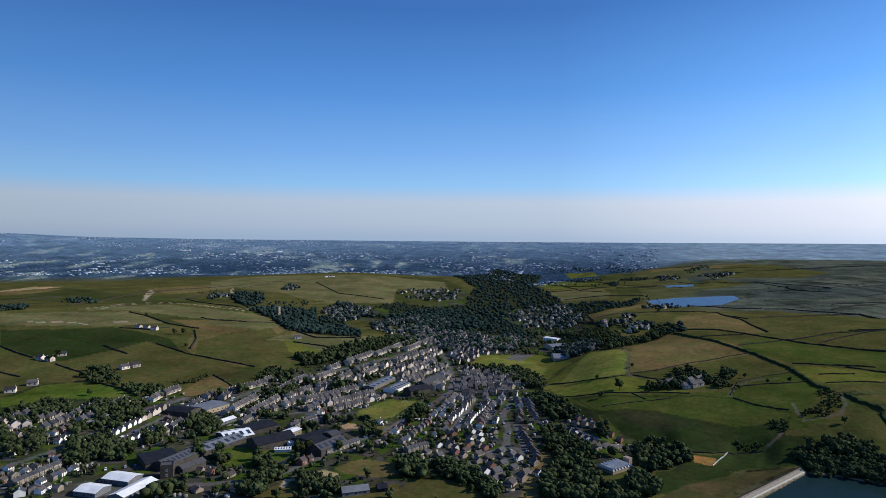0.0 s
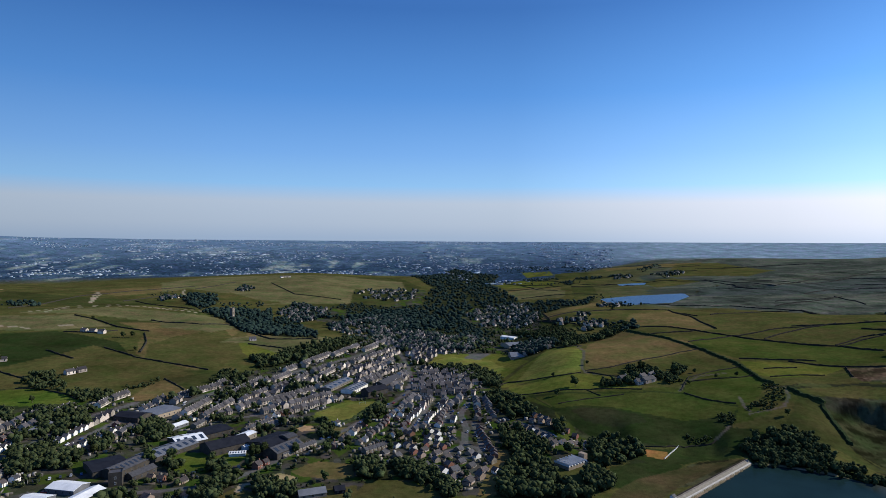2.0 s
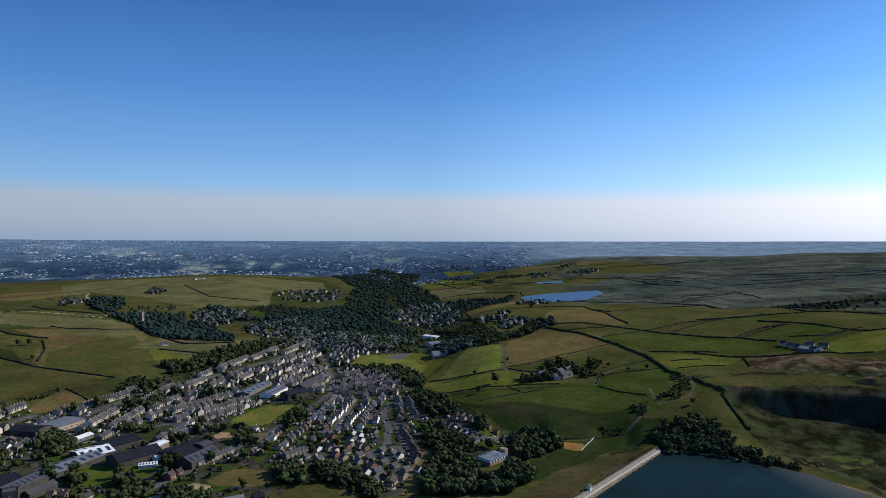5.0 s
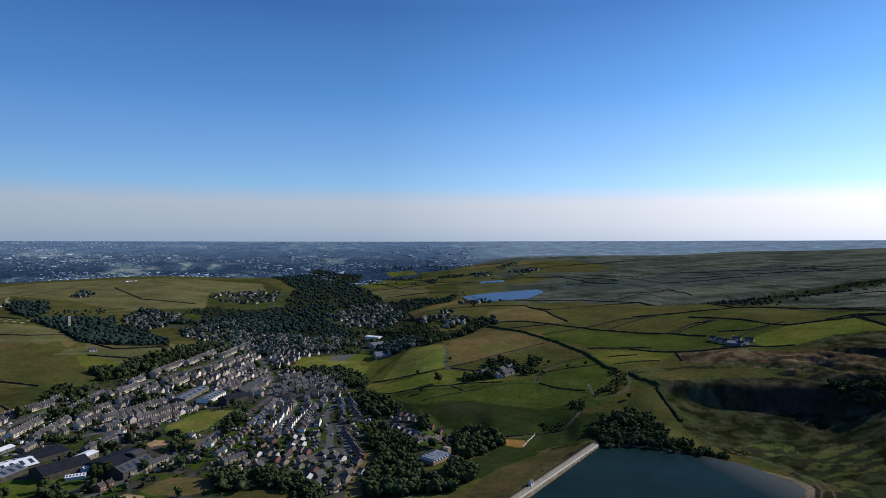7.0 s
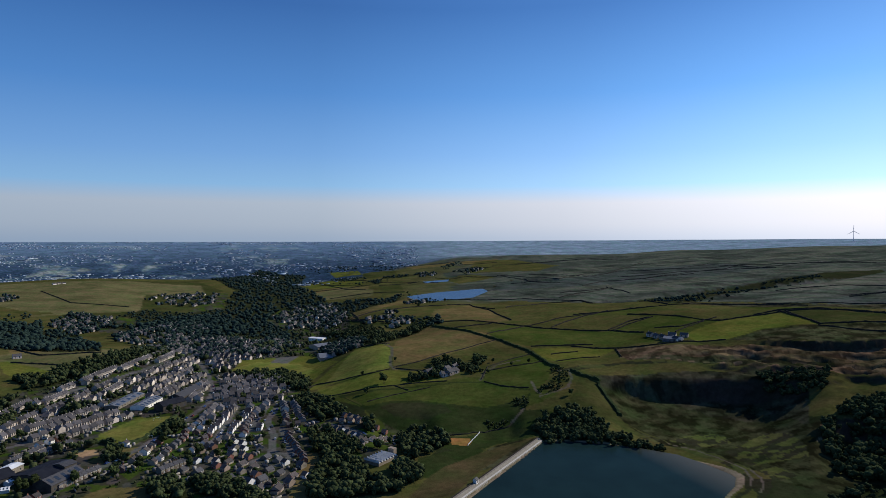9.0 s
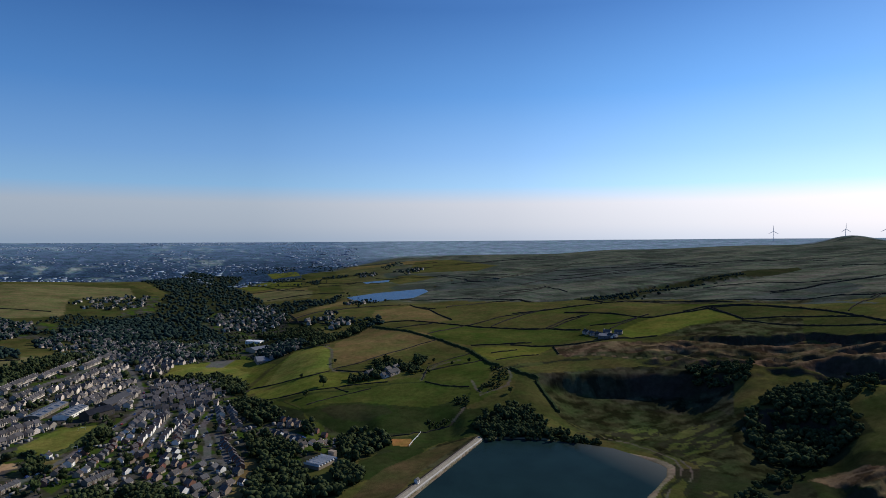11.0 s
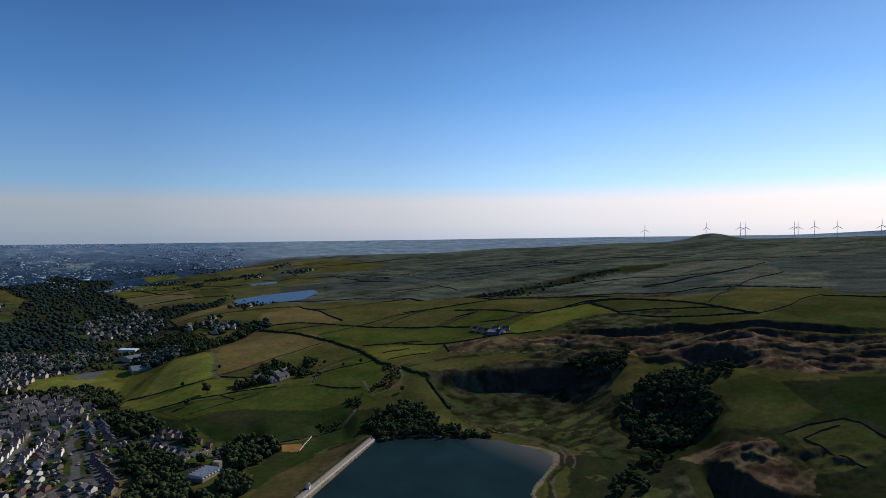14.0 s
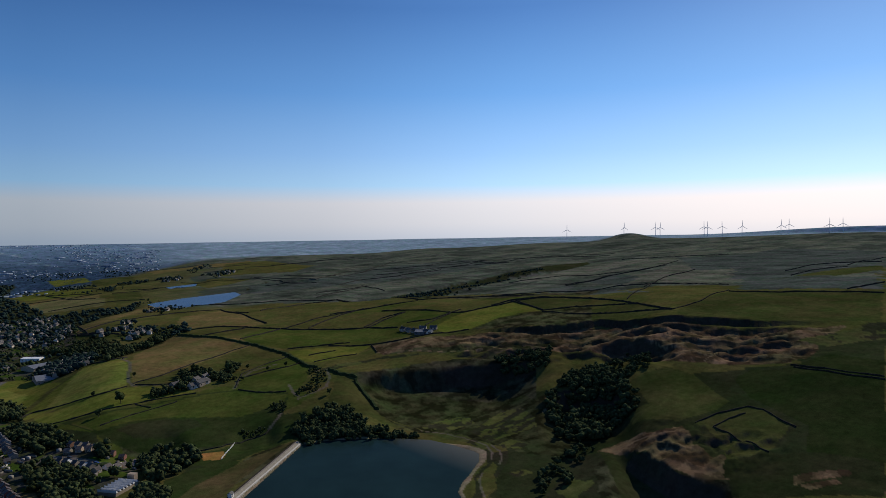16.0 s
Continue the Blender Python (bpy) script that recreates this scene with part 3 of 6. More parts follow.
cover("meadow", (1297, 417), (1442, 390), (1585, 334), (1445, 299), (1296, 342))
cover("heather_and_shade", (971, 2036), (1110, 2015), (1135, 1833), (1237, 1781), (1127, 1686), (978, 1708), (865, 1741))
cover("pasture", (1040, 2426), (1208, 2428), (1311, 2287), (1558, 2512), (1544, 2975), (1330, 2968))
cover("tan", (210, 523), (226, 518), (224, 507), (216, 498), (205, 507))
cover("sunny", (142, 762), (172, 821), (216, 913), (251, 873), (239, 808), (221, 756), (219, 745), (183, 744))
cover("brightpasture", (130, 751), (155, 740), (217, 739), (248, 721), (268, 679), (207, 682), (151, 692), (135, 694), (129, 712))
cover("sunny", (-88, 649), (-64, 688), (-41, 696), (-16, 689), (-18, 670), (-37, 635), (-55, 614))
cover("sunny", (44, 920), (81, 956), (136, 919), (145, 869), (131, 821), (105, 870), (58, 879))
cover("beige", (-102, 475), (-91, 484), (-78, 476), (-79, 462), (-91, 462))
cover("beige", (-104, 609), (-83, 607), (-79, 593), (-91, 588))
cover("hay", (-80, 493), (-71, 505), (-46, 498), (-35, 485), (-38, 471), (-61, 478))
cover("pasture", (-25, 465), (-11, 472), (14, 457), (27, 434), (-29, 439))
cover("pasture", (-68, 443), (-50, 452), (-31, 458), (-29, 439))
cover("litter", (474, 228), (487, 222), (452, 188), (440, 189), (450, 210))
cover("shaded_grass", (435, 183), (458, 162), (470, 137), (472, 97), (427, 88), (397, 163), (417, 164))
cover("brown", (431, 139), (439, 135), (454, 113), (448, 109), (431, 126), (421, 134))
cover("brown", (421, 132), (438, 115), (434, 111), (417, 125))
cover("lush", (422, 374), (443, 346), (428, 310), (392, 279), (336, 262), (317, 286), (340, 307), (380, 330))
cover("bracken", (385, 508), (382, 441), (406, 414), (396, 363), (392, 325), (409, 295), (434, 288), (528, 350), (496, 400), (467, 429), (389, 442))
cover("flush", (414, 406), (449, 420), (478, 423), (481, 399), (461, 369), (445, 353), (421, 366), (402, 368))
cover("flush", (400, 360), (414, 356), (409, 334), (398, 334), (393, 348))
cover("flush", (393, 452), (433, 459), (450, 444), (438, 424), (409, 426))
cover("flush", (355, 309), (368, 303), (367, 294), (353, 299))
cover("tussock", (384, 438), (394, 418), (389, 383), (384, 362), (363, 338), (340, 327), (315, 306), (307, 300), (310, 293), (332, 317), (362, 333), (379, 346), (391, 365), (402, 396), (401, 426))
cover("litter", (-562, 1650), (-586, 1791), (-513, 1788), (-463, 1641), (-435, 1407))
cover("litter", (-415, 1343), (-405, 1483), (-314, 1563), (-266, 1324), (-150, 1168), (-138, 1073), (-224, 1116), (-280, 1140), (-348, 1276))
cover("litter", (-212, 896), (-184, 918), (-146, 991), (-82, 1099), (-48, 1106), (-45, 1037), (-91, 980), (-138, 886), (-185, 846))
cover("litter", (78, 1538), (59, 1787), (115, 2264), (40, 2730), (285, 3303), (478, 3017), (374, 2659), (375, 2235), (357, 1830), (197, 1730), (119, 1366), (96, 1220))
cover("litter", (-192, 1492), (-113, 1506), (-35, 1662), (25, 1644), (85, 1416), (20, 1303), (-28, 1351), (-105, 1403))
cover("litter", (-59, 1518), (57, 1729), (85, 1416), (88, 1263), (8, 1214), (-39, 1301))
cover("litter", (205, 1217), (260, 1082), (304, 1030), (417, 1111), (383, 1045), (239, 891), (235, 1013))
cover("litter", (350, 1798), (460, 1669), (567, 1768), (467, 1542), (336, 1399), (305, 1433))
cover("litter", (285, 509), (314, 529), (342, 527), (360, 506), (335, 471), (285, 478))
cover("litter", (288, 487), (322, 524), (345, 500), (359, 465), (373, 433), (361, 427), (329, 460), (303, 474))
cover("litter", (620, 2407), (721, 2456), (955, 2552), (723, 2544), (615, 2233))
cover("litter", (-137, 1629), (25, 1690), (135, 1550), (183, 1148), (262, 1048), (222, 957), (181, 1135), (84, 1220), (-25, 1210), (-112, 1339))
cover("litter", (-292, 1452), (-237, 1439), (-150, 1168), (-254, 1265))
cover("litter", (57, 1358), (135, 1550), (157, 1271), (183, 1148), (91, 1158))
cover("litter", (230, 1178), (288, 1156), (305, 1069), (242, 1046))
cover("litter", (-182, 1637), (-133, 1776), (-36, 1714), (75, 1792), (54, 1648), (-92, 1605))
cover("litter", (-7, 498), (11, 497), (24, 483), (29, 466), (22, 445), (14, 459), (-2, 474))
cover("litter", (25, 471), (35, 463), (44, 444), (37, 433), (29, 434))
cover("litter", (-35, 495), (-25, 508), (-11, 492), (-6, 467), (-27, 468))
cover("litter", (41, 857), (74, 879), (105, 870), (124, 838), (132, 790), (120, 737), (96, 793), (71, 834))
cover("litter", (96, 709), (121, 722), (132, 674), (135, 634), (126, 618), (109, 615), (101, 659))
cover("litter", (94, 594), (113, 578), (127, 545), (126, 519), (94, 481), (93, 519), (90, 552))
cover("litter", (83, 482), (109, 510), (118, 479), (117, 455), (135, 438), (132, 425), (65, 431), (74, 451))
cover("litter", (169, 558), (189, 568), (209, 530), (204, 510), (178, 489), (156, 483), (160, 518))
cover("litter", (143, 470), (159, 463), (154, 441), (141, 437), (136, 448))
cover("litter", (-75, 583), (-63, 591), (-59, 569), (-70, 564))
cover("litter", (-36, 625), (-27, 653), (-15, 670), (-15, 642), (-29, 614))
track(5.5, "tarmac", (-130, 464), (-108, 497), (-87, 533), (-49, 594), (-13, 670), (8, 732), (15, 790), (11, 877), (-3, 1011))
track(3.5, "gravel", (-713, 1500), (-749, 1596), (-792, 1720), (-830, 1781))
track(3, "gravel", (-672, 1236), (-676, 1332), (-595, 1457), (-420, 1360))
track(2.5, "gravel", (-705, 1068), (-640, 1087), (-612, 1072), (-534, 1134))
track(6, "tarmac", (56, 543), (63, 592), (62, 640), (76, 684))
track(5, "tarmac", (27, 619), (41, 672), (53, 708))
track(5, "tarmac", (2, 574), (27, 619), (49, 610))
track(5, "tarmac", (37, 522), (58, 544), (69, 530))
track(5, "tarmac", (13, 598), (38, 707))
track(5, "tarmac", (36, 591), (67, 691))
track(5, "tarmac", (72, 608), (71, 529), (57, 510))
track(5, "tarmac", (2, 512), (31, 492), (55, 469))
track(5, "tarmac", (12, 735), (83, 748))
track(5, "tarmac", (17, 795), (83, 785))
track(5, "tarmac", (114, 606), (141, 560), (157, 546))
track(5, "tarmac", (-281, 535), (-271, 623))
track(5, "tarmac", (-136, 634), (-66, 711))
track(9, "tarmac", (-254, 446), (-227, 443), (-223, 424))
track(7, "tarmac", (-256, 626), (-224, 706), (-176, 806), (-111, 864), (-70, 932), (-30, 1028))
track(6, "tarmac", (-332, 470), (-313, 524), (-310, 590), (-300, 636), (-280, 686))
track(5, "tarmac", (-189, 614), (-131, 656), (-79, 716))
track(6, "tarmac", (-237, 422), (-215, 456), (-184, 450), (-130, 464))
track(4, "gravel", (-114, 451), (-114, 463), (-102, 466))
track(1.0, "path", (387, 445), (399, 423), (399, 394), (391, 365), (382, 350), (369, 339))
track(1.0, "path", (344, 325), (332, 317), (321, 305), (312, 293))
track(0.9, "path", (394, 363), (387, 346), (375, 333), (365, 327))
track(3, "path", (254, 888), (253, 855), (242, 811), (229, 778), (223, 756), (224, 743))
track(2.2, "path", (224, 743), (243, 728), (260, 715), (266, 702))
track(2.2, "path", (302, 658), (321, 687), (349, 711), (385, 718))
track(2.0, "path", (280, 539), (292, 546), (302, 555))
track(2.2, "path", (349, 622), (338, 595), (335, 579))
track(2.2, "path", (393, 648), (409, 642), (395, 612), (372, 584), (353, 576), (330, 572))
track(4, "gravel", (-726, 1528), (-773, 1639), (-810, 1736), (-819, 1772))
track(3, "gravel", (-654, 1473), (-562, 1442), (-468, 1357), (-409, 1325))
track(2.5, "gravel", (-703, 1233), (-692, 1286), (-698, 1377), (-644, 1451))
track(2.5, "gravel", (-634, 1897), (-613, 1820), (-576, 1735))
track(2, "gravel", (-693, 1064), (-632, 1084), (-612, 1074), (-577, 1100))
track(1.2, "ridge", (644, 325), (634, 295), (630, 275))
track(1.2, "ridge", (653, 356), (650, 345), (641, 330))
track(1.2, "ridge", (617, 279), (669, 275), (689, 272), (699, 252))
track(1.2, "ridge", (688, 376), (702, 327), (725, 292), (719, 221))
track(1.2, "ridge", (666, 482), (685, 460), (706, 424))
track(1.2, "ridge", (614, 269), (641, 247), (650, 209))
track(1.2, "ridge", (432, 265), (438, 273), (445, 258))
track(1.2, "ridge", (597, 587), (620, 537), (666, 490))
track(1.2, "ridge", (503, 674), (539, 602), (576, 537), (629, 489))
track(1.2, "ridge", (447, 259), (456, 240), (469, 228))
track(1.2, "ridge", (499, 385), (496, 376), (475, 369))

RESERVOIR = [(283, 484), (305.5, 478), (322.5, 467.5), (352, 440), (371, 415), (376, 391), (378, 370), (377, 359), (362, 346), (338, 332.5), (321.5, 324.5), (308, 314.5), (300, 300), (296, 270), (225, 240), (135, 255), (88, 327)]
DAM, DAM_LONG = ((279.0, 488.3), (82.4, 335.5)), 249.0


def bank_of(x, y):
    """Metres from the dam's crest towards the water, and along it."""
    (ax, ay), (bx, by) = DAM
    ux, uy = (bx - ax) / DAM_LONG, (by - ay) / DAM_LONG
    return (x - ax) * -uy + (y - ay) * ux, (x - ax) * ux + (y - ay) * uy


LAKE = [(540, 1684), (665, 1776), (866, 1864), (835, 1757), (707, 1583), (589, 1534), (527, 1555)]
POND = [(771, 2219), (931, 2320), (881, 2205), (763, 2142)]
SCARPS = []


def scarp(drop, width, run, *line):
    """A bank or old quarry face: the ground in front of the line lies lower by drop, and comes back up over run."""
    line = np.array(sorted(line, key=lambda p: math.atan2(p[0], p[1])), float)
    SCARPS.append((drop, width, run, np.degrees(np.arctan2(line[:, 0], line[:, 1])), np.hypot(line[:, 0], line[:, 1])))


scarp(8, 5, 150, (624, 647), (654, 620), (679, 528), (736, 476), (719, 423), (740, 366), (763, 275), (805, 196))
scarp(18, 30, 210, (410, 616), (456, 590), (528, 529), (563, 480), (569, 431))
scarp(13, 22, 60, (638, 417), (654, 400), (657, 365), (652, 326))
scarp(15, 26, 220, (439, 272), (431, 240), (407, 202), (415, 167))
scarp(8, 46, 60, (160, 628), (187, 614), (223, 597))
scarp(5, 34, 40, (253, 557), (283, 561), (298, 555))
scarp(12, 30, 130, (503, 392), (527, 382), (540, 350), (527, 299))
scarp(14, 60, 160, (1013, 1281), (1195, 1330), (1433, 1332), (1628, 1264), (1931, 1295))
scarp(7, 30, 120, (980, 2031), (1122, 2024), (1198, 1860))


def height(x, y):
    """Height of the ground with banks, quarry, water beds and the dam's foot."""
    x, y = np.asarray(x, float), np.asarray(y, float)
    d, bear = np.hypot(x, y), np.degrees(np.arctan2(x, y))
    z = lay(x, y)
    wild = step(180, 500, x) * step(450, 600, d)
    z = z + (fractal(x / 130, y / 130, 3) - 0.47) * (2 + 7 * wild) * step(380, 750, d) * step(4200, 2600, d)
    for drop, width, run, at, edge in SCARPS:
        past = np.interp(bear, at, edge) + (fractal(x / 30, y / 30, 71) - 0.47) * 14 - d
        soft = 0.28 * (at[-1] - at[0])
        ends = step(at[0] - 0.6, at[0] + soft, bear) * step(at[-1] + 0.6, at[-1] - soft, bear)
        z = z - drop * step(0, width, past) * step(width + run, width + 0.15 * run, past) * ends
    # quarry hummocks below the long face
    past = np.interp(bear, SCARPS[0][3], SCARPS[0][4]) - d
    pit = step(42, 46, bear) * step(76, 72, bear) * step(4, 25, past) * step(165, 110, past)
    arc = np.radians(bear) * 620
    sway = 26 * (fractal(x / 70, y / 70, 12) - 0.47)
    z = z + (0.32 - np.abs(fractal(arc / 60 + d / 150, (d + sway) / 34, 11) - 0.47) * 2.6) * 11 * pit
    z = z + (0.24 - np.abs(fractal(arc / 26 - d / 60, (d + sway) / 13, 17, 3) - 0.47) * 2.2) * 8 * pit
    z = z + 26 * np.exp(-((bear + 37) / 4.0) ** 2 - ((d - 4700) / 250) ** 2)
    z = z + 40 * step(64, 78, bear) * step(4840, 4960, d)
    spoil = np.exp(-((x - 452) / 34) ** 4 - ((y - 205) / 48) ** 4)
    z = z + (0.3 - np.abs(fractal(x / 24, y / 15, 27) - 0.47) * 2.4) * 7 * spoil
    # a lone hill on the far moor
    z = z + 44 * np.exp(-((bear - 59.6) / 2.0) ** 2 - ((d - 4350) / 260) ** 2)
    # water
    shore = reach(x, y, RESERVOIR + RESERVOIR[:1])
    wet = inside(x, y, RESERVOIR)
    z = np.where(wet, -0.16 * np.minimum(shore, 30), np.minimum(z, 0.35 + shore * 0.16 + np.maximum(shore - 25, 0) * 0.8))
    off, run = bank_of(x, y)
    bank = np.where(off > 2.5, 3.2 - 1.05 * (off - 2.5), 3.2 - 0.2 * np.maximum(-off + 0.5, 0))
    bank = np.where((run > -6) & (run < DAM_LONG + 4), bank, -99)
    z = np.where((off > 0) & (off < 6) & (bank > -50), bank, np.maximum(z, np.where(wet, np.minimum(bank, 0), bank)))
    for poly, level in ((LAKE, 18.0), (POND, 19.0)):
        wet = inside(x, y, poly)
        shore = reach(x, y, poly + poly[:1])
        z = np.where(wet, level - 2 * step(0, 12, shore), z * step(0, 60, shore) + (level + 0.4) * (1 - step(0, 60, shore)))
    return z


def stand(x, y):
    return float(height(np.array([x]), np.array([y]))[0])


def land():
    bearings = np.concatenate([np.arange(-180, -42, 4.0), np.arange(-42, 86, 0.13), np.arange(86, 180, 4.0)])
    rings = [0.0, 90, 180, 250, 310]
    while rings[-1] < 4985:
        d = rings[-1]
        rings.append(d + (max(2.0, min(d * d / 135000, 16)) if d < 2500 else 22))
    rings = np.array(rings)
    b, d = np.meshgrid(np.radians(bearings), rings)
    x, y = (d * np.sin(b)).ravel(), (d * np.cos(b)).ravel()
    z = height(x, y)
    colour = np.empty((len(x), 3))
    colour[:] = ALBEDO["pasture"]
    dist, bear = d.ravel(), np.degrees(b.ravel())
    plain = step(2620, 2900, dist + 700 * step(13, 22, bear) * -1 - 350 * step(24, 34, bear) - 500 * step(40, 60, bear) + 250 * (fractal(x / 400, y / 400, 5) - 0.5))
    # the plain: fields, woods and streets too far to tell apart, tinted haze blue
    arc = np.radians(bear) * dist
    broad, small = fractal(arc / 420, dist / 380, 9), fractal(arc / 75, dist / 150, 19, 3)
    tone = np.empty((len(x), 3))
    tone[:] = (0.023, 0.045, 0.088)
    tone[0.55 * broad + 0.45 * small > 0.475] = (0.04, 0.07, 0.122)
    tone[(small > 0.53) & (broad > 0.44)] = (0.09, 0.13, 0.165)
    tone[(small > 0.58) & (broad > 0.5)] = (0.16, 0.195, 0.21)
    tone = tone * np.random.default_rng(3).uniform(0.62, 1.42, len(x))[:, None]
    haze_mix = (0.62 * step(3200, 4750, dist))[:, None]
    tone = tone * (1 - haze_mix) + np.array(ALBEDO["plain_haze"]) * haze_mix
    upland_haze = (0.7 * step(14, 24, bear) * step(3000, 3800, dist))[:, None]
    tone = tone * (1 - upland_haze) + np.array((0.19, 0.265, 0.36)) * upland_haze
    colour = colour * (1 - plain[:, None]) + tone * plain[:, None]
    moor = step(15, 30, bear + 5 * (fractal(x / 200, y / 200, 35) - 0.47)) * step(1450, 1750, dist) * (1 - plain)
    colour = colour * (1 - moor[:, None]) + np.array(ALBEDO["moor"]) * moor[:, None]
    # the moor: heather, bent grass and wet flushes in long streaks
    streak = fractal(x / 150 + 0.3 * y / 150, y / 60, 81, 5)
    flecks = fractal(np.radians(bear) * dist / 36, dist / 120, 83, 4)
    colour = np.where((moor[:, None] > 0.4) & (streak[:, None] > 0.53), (0.042, 0.051, 0.045), colour)
    colour = np.where((moor[:, None] > 0.4) & (streak[:, None] < 0.4), (0.075, 0.084, 0.07), colour)
    wander_x, wander_y = (fractal(x / 14, y / 14, 21) - 0.47) * 7, (fractal(x / 14, y / 14, 31) - 0.47) * 7
    for kind, poly in COVERS:
        xs, ys = [p[0] for p in poly], [p[1] for p in poly]
        k = np.where((x > min(xs) - 8) & (x < max(xs) + 8) & (y > min(ys) - 8) & (y < max(ys) + 8))[0]
        amount = 6.0 if kind in ("moor", "heather_and_shade", "bent") else 1.0 if kind in ("rough", "heath_and_shade", "brown", "moor", "shore", "town", "tussock", "hilltop", "litter") else 0.25
        hit = k[inside(x[k] + amount * wander_x[k], y[k] + amount * wander_y[k], poly)]
        colour[hit] = ALBEDO[kind]
        if kind == "town":
            yard = lattice(x[hit] / 10, y[hit] / 10, 40)
            colour[hit[yard > 0.62]] = (0.052, 0.05, 0.048)
            colour[hit[yard < 0.35]] = (0.035, 0.058, 0.012)
        if kind == "moor":
            colour[hit[streak[hit] > 0.53]] = (0.042, 0.051, 0.045)
            colour[hit[streak[hit] < 0.4]] = (0.075, 0.084, 0.07)
        if kind in ("moor", "heather_and_shade", "bent"):
            colour[hit[flecks[hit] > 0.57]] *= 0.68
            colour[hit[flecks[hit] < 0.36]] *= 1.18
        if kind == "tussock":
            grass = fractal(x[hit] / 28, y[hit] / 16, 57, 4)
            colour[hit[grass < 0.44]] = (0.052, 0.06, 0.024)
        if kind == "flush":
            colour[hit[fractal(x[hit] / 9, y[hit] / 6, 58, 4) > 0.46]] = ALBEDO["tussock"]
        if kind in ("brown", "rough", "heath_and_shade", "bracken"):
            tuft = fractal(x[hit] / 11, y[hit] / 11, 50)
            colour[hit[tuft > 0.54]] *= 0.5
            colour[hit[tuft < 0.39]] *= 1.6
    # bare earth and heather on the steep quarry sides, darkened to paint in shade
    n, m = len(bearings), len(rings)
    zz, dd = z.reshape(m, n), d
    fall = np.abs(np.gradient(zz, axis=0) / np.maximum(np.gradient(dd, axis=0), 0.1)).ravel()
    bare_shade = step(0.3, 0.6, fall) * step(40, 46, bear) * step(950, 900, dist)
    colour = colour * (1 - bare_shade[:, None]) + np.array((0.036, 0.031, 0.025)) * bare_shade[:, None]
    for width, kind, line in TRACKS:
        colour[reach(x, y, line) < width * 0.5 + dist * 0.0006] = ALBEDO[kind]
    wet = inside(x, y, RESERVOIR)
    rim = reach(x, y, RESERVOIR + RESERVOIR[:1])
    bank = np.where(x > 322, 3.2, 2.0) + 2.4 * step(345, 372, x) * step(405, 375, y) + 2.5 * step(330, 318, y) * step(300, 330, x)
    colour[(~wet) & (rim < bank)] = ALBEDO["shore"]
    colour[wet] = ALBEDO["bed"]
    n, m = len(bearings), len(rings)
    i, j = np.meshgrid(np.arange(m - 1), np.arange(n))
    j2 = (j + 1) % n
    quads = np.stack([i * n + j, i * n + j2, (i + 1) * n + j2, (i + 1) * n + j], -1).reshape(-1, 4)[:, ::-1]
    mesh = bpy.data.meshes.new("ground")
    mesh.vertices.add(len(x))
    mesh.vertices.foreach_set("co", np.stack([x, y, z], 1).astype(np.float32).ravel())
    mesh.loops.add(quads.size)
    mesh.loops.foreach_set("vertex_index", quads.astype(np.int32).ravel())
    mesh.polygons.add(len(quads))
    mesh.polygons.foreach_set("loop_start", np.arange(0, quads.size, 4, dtype=np.int32))
    mesh.update(calc_edges=True)
    mesh.polygons.foreach_set("use_smooth", np.ones(len(quads), bool))
    layer = mesh.attributes.new("cover", "FLOAT_COLOR", "POINT")
    layer.data.foreach_set("color", np.concatenate([colour, np.ones((len(x), 1))], 1).astype(np.float32).ravel())
    mesh.materials.append(GROUND)
    return tagged(new("ground", mesh), "green and olive upland pasture, moor and town ground", "ground", kind="structure")


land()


def link(name, verts, faces, material, parent=None, label="", mats=None, smooth=False):
    """A mesh object from plain lists; mats: a material number for each face."""
    mesh = bpy.data.meshes.new(name)
    mesh.from_pydata([tuple(v) for v in verts], [], [tuple(f) for f in faces])
    for one in (material if isinstance(material, (list, tuple)) else [material]):
        mesh.materials.append(one)
    if mats is not None:
        mesh.polygons.foreach_set("material_index", np.asarray(mats, np.int32))
    if smooth:
        mesh.polygons.foreach_set("use_smooth", np.ones(len(faces), bool))
    mesh.update()
    ob = new(name, mesh)
    if parent:
        ob.parent = parent
    if label:
        ob["label"] = label
    return ob


def sheet_of_water(name, poly, level, material, label):
    return tagged(link(name, [(x, y, level) for x, y in poly], [range(len(poly))], material), label, "water", kind="structure")


def swell(poly, by):
    c = Vector((sum(p[0] for p in poly) / len(poly), sum(p[1] for p in poly) / len(poly)))
    return [tuple(c + (Vector(p) - c) * by) for p in poly]


for _name, _poly, _level, _mat, _label in (("reservoir_water", RESERVOIR, 0.0, DEEP, "dark teal still reservoir water"),
                                          ("lake_water", LAKE, 17.6, FARWATER, "blue sky-reflecting upland lake"), ("pond_water", POND, 18.6, FARWATER, "small blue pond among fields")):
    if sum(a[0] * b[1] - b[0] * a[1] for a, b in zip(_poly, _poly[1:] + _poly[:1])) < 0:
        _poly = _poly[::-1]
    sheet_of_water(_name, swell(_poly, 1.0), _level, _mat, _label)


# ---- walls and hedges between the fields ----
def along(line, pitch):
    """Points every few metres along a line."""
    pts = []
    for a, b in zip(line, line[1:]):
        a, b = Vector(a), Vector(b)
        n = max(1, int((b - a).length / pitch))
        pts += [a.lerp(b, k / n) for k in range(n)]
    return pts + [Vector(line[-1])]


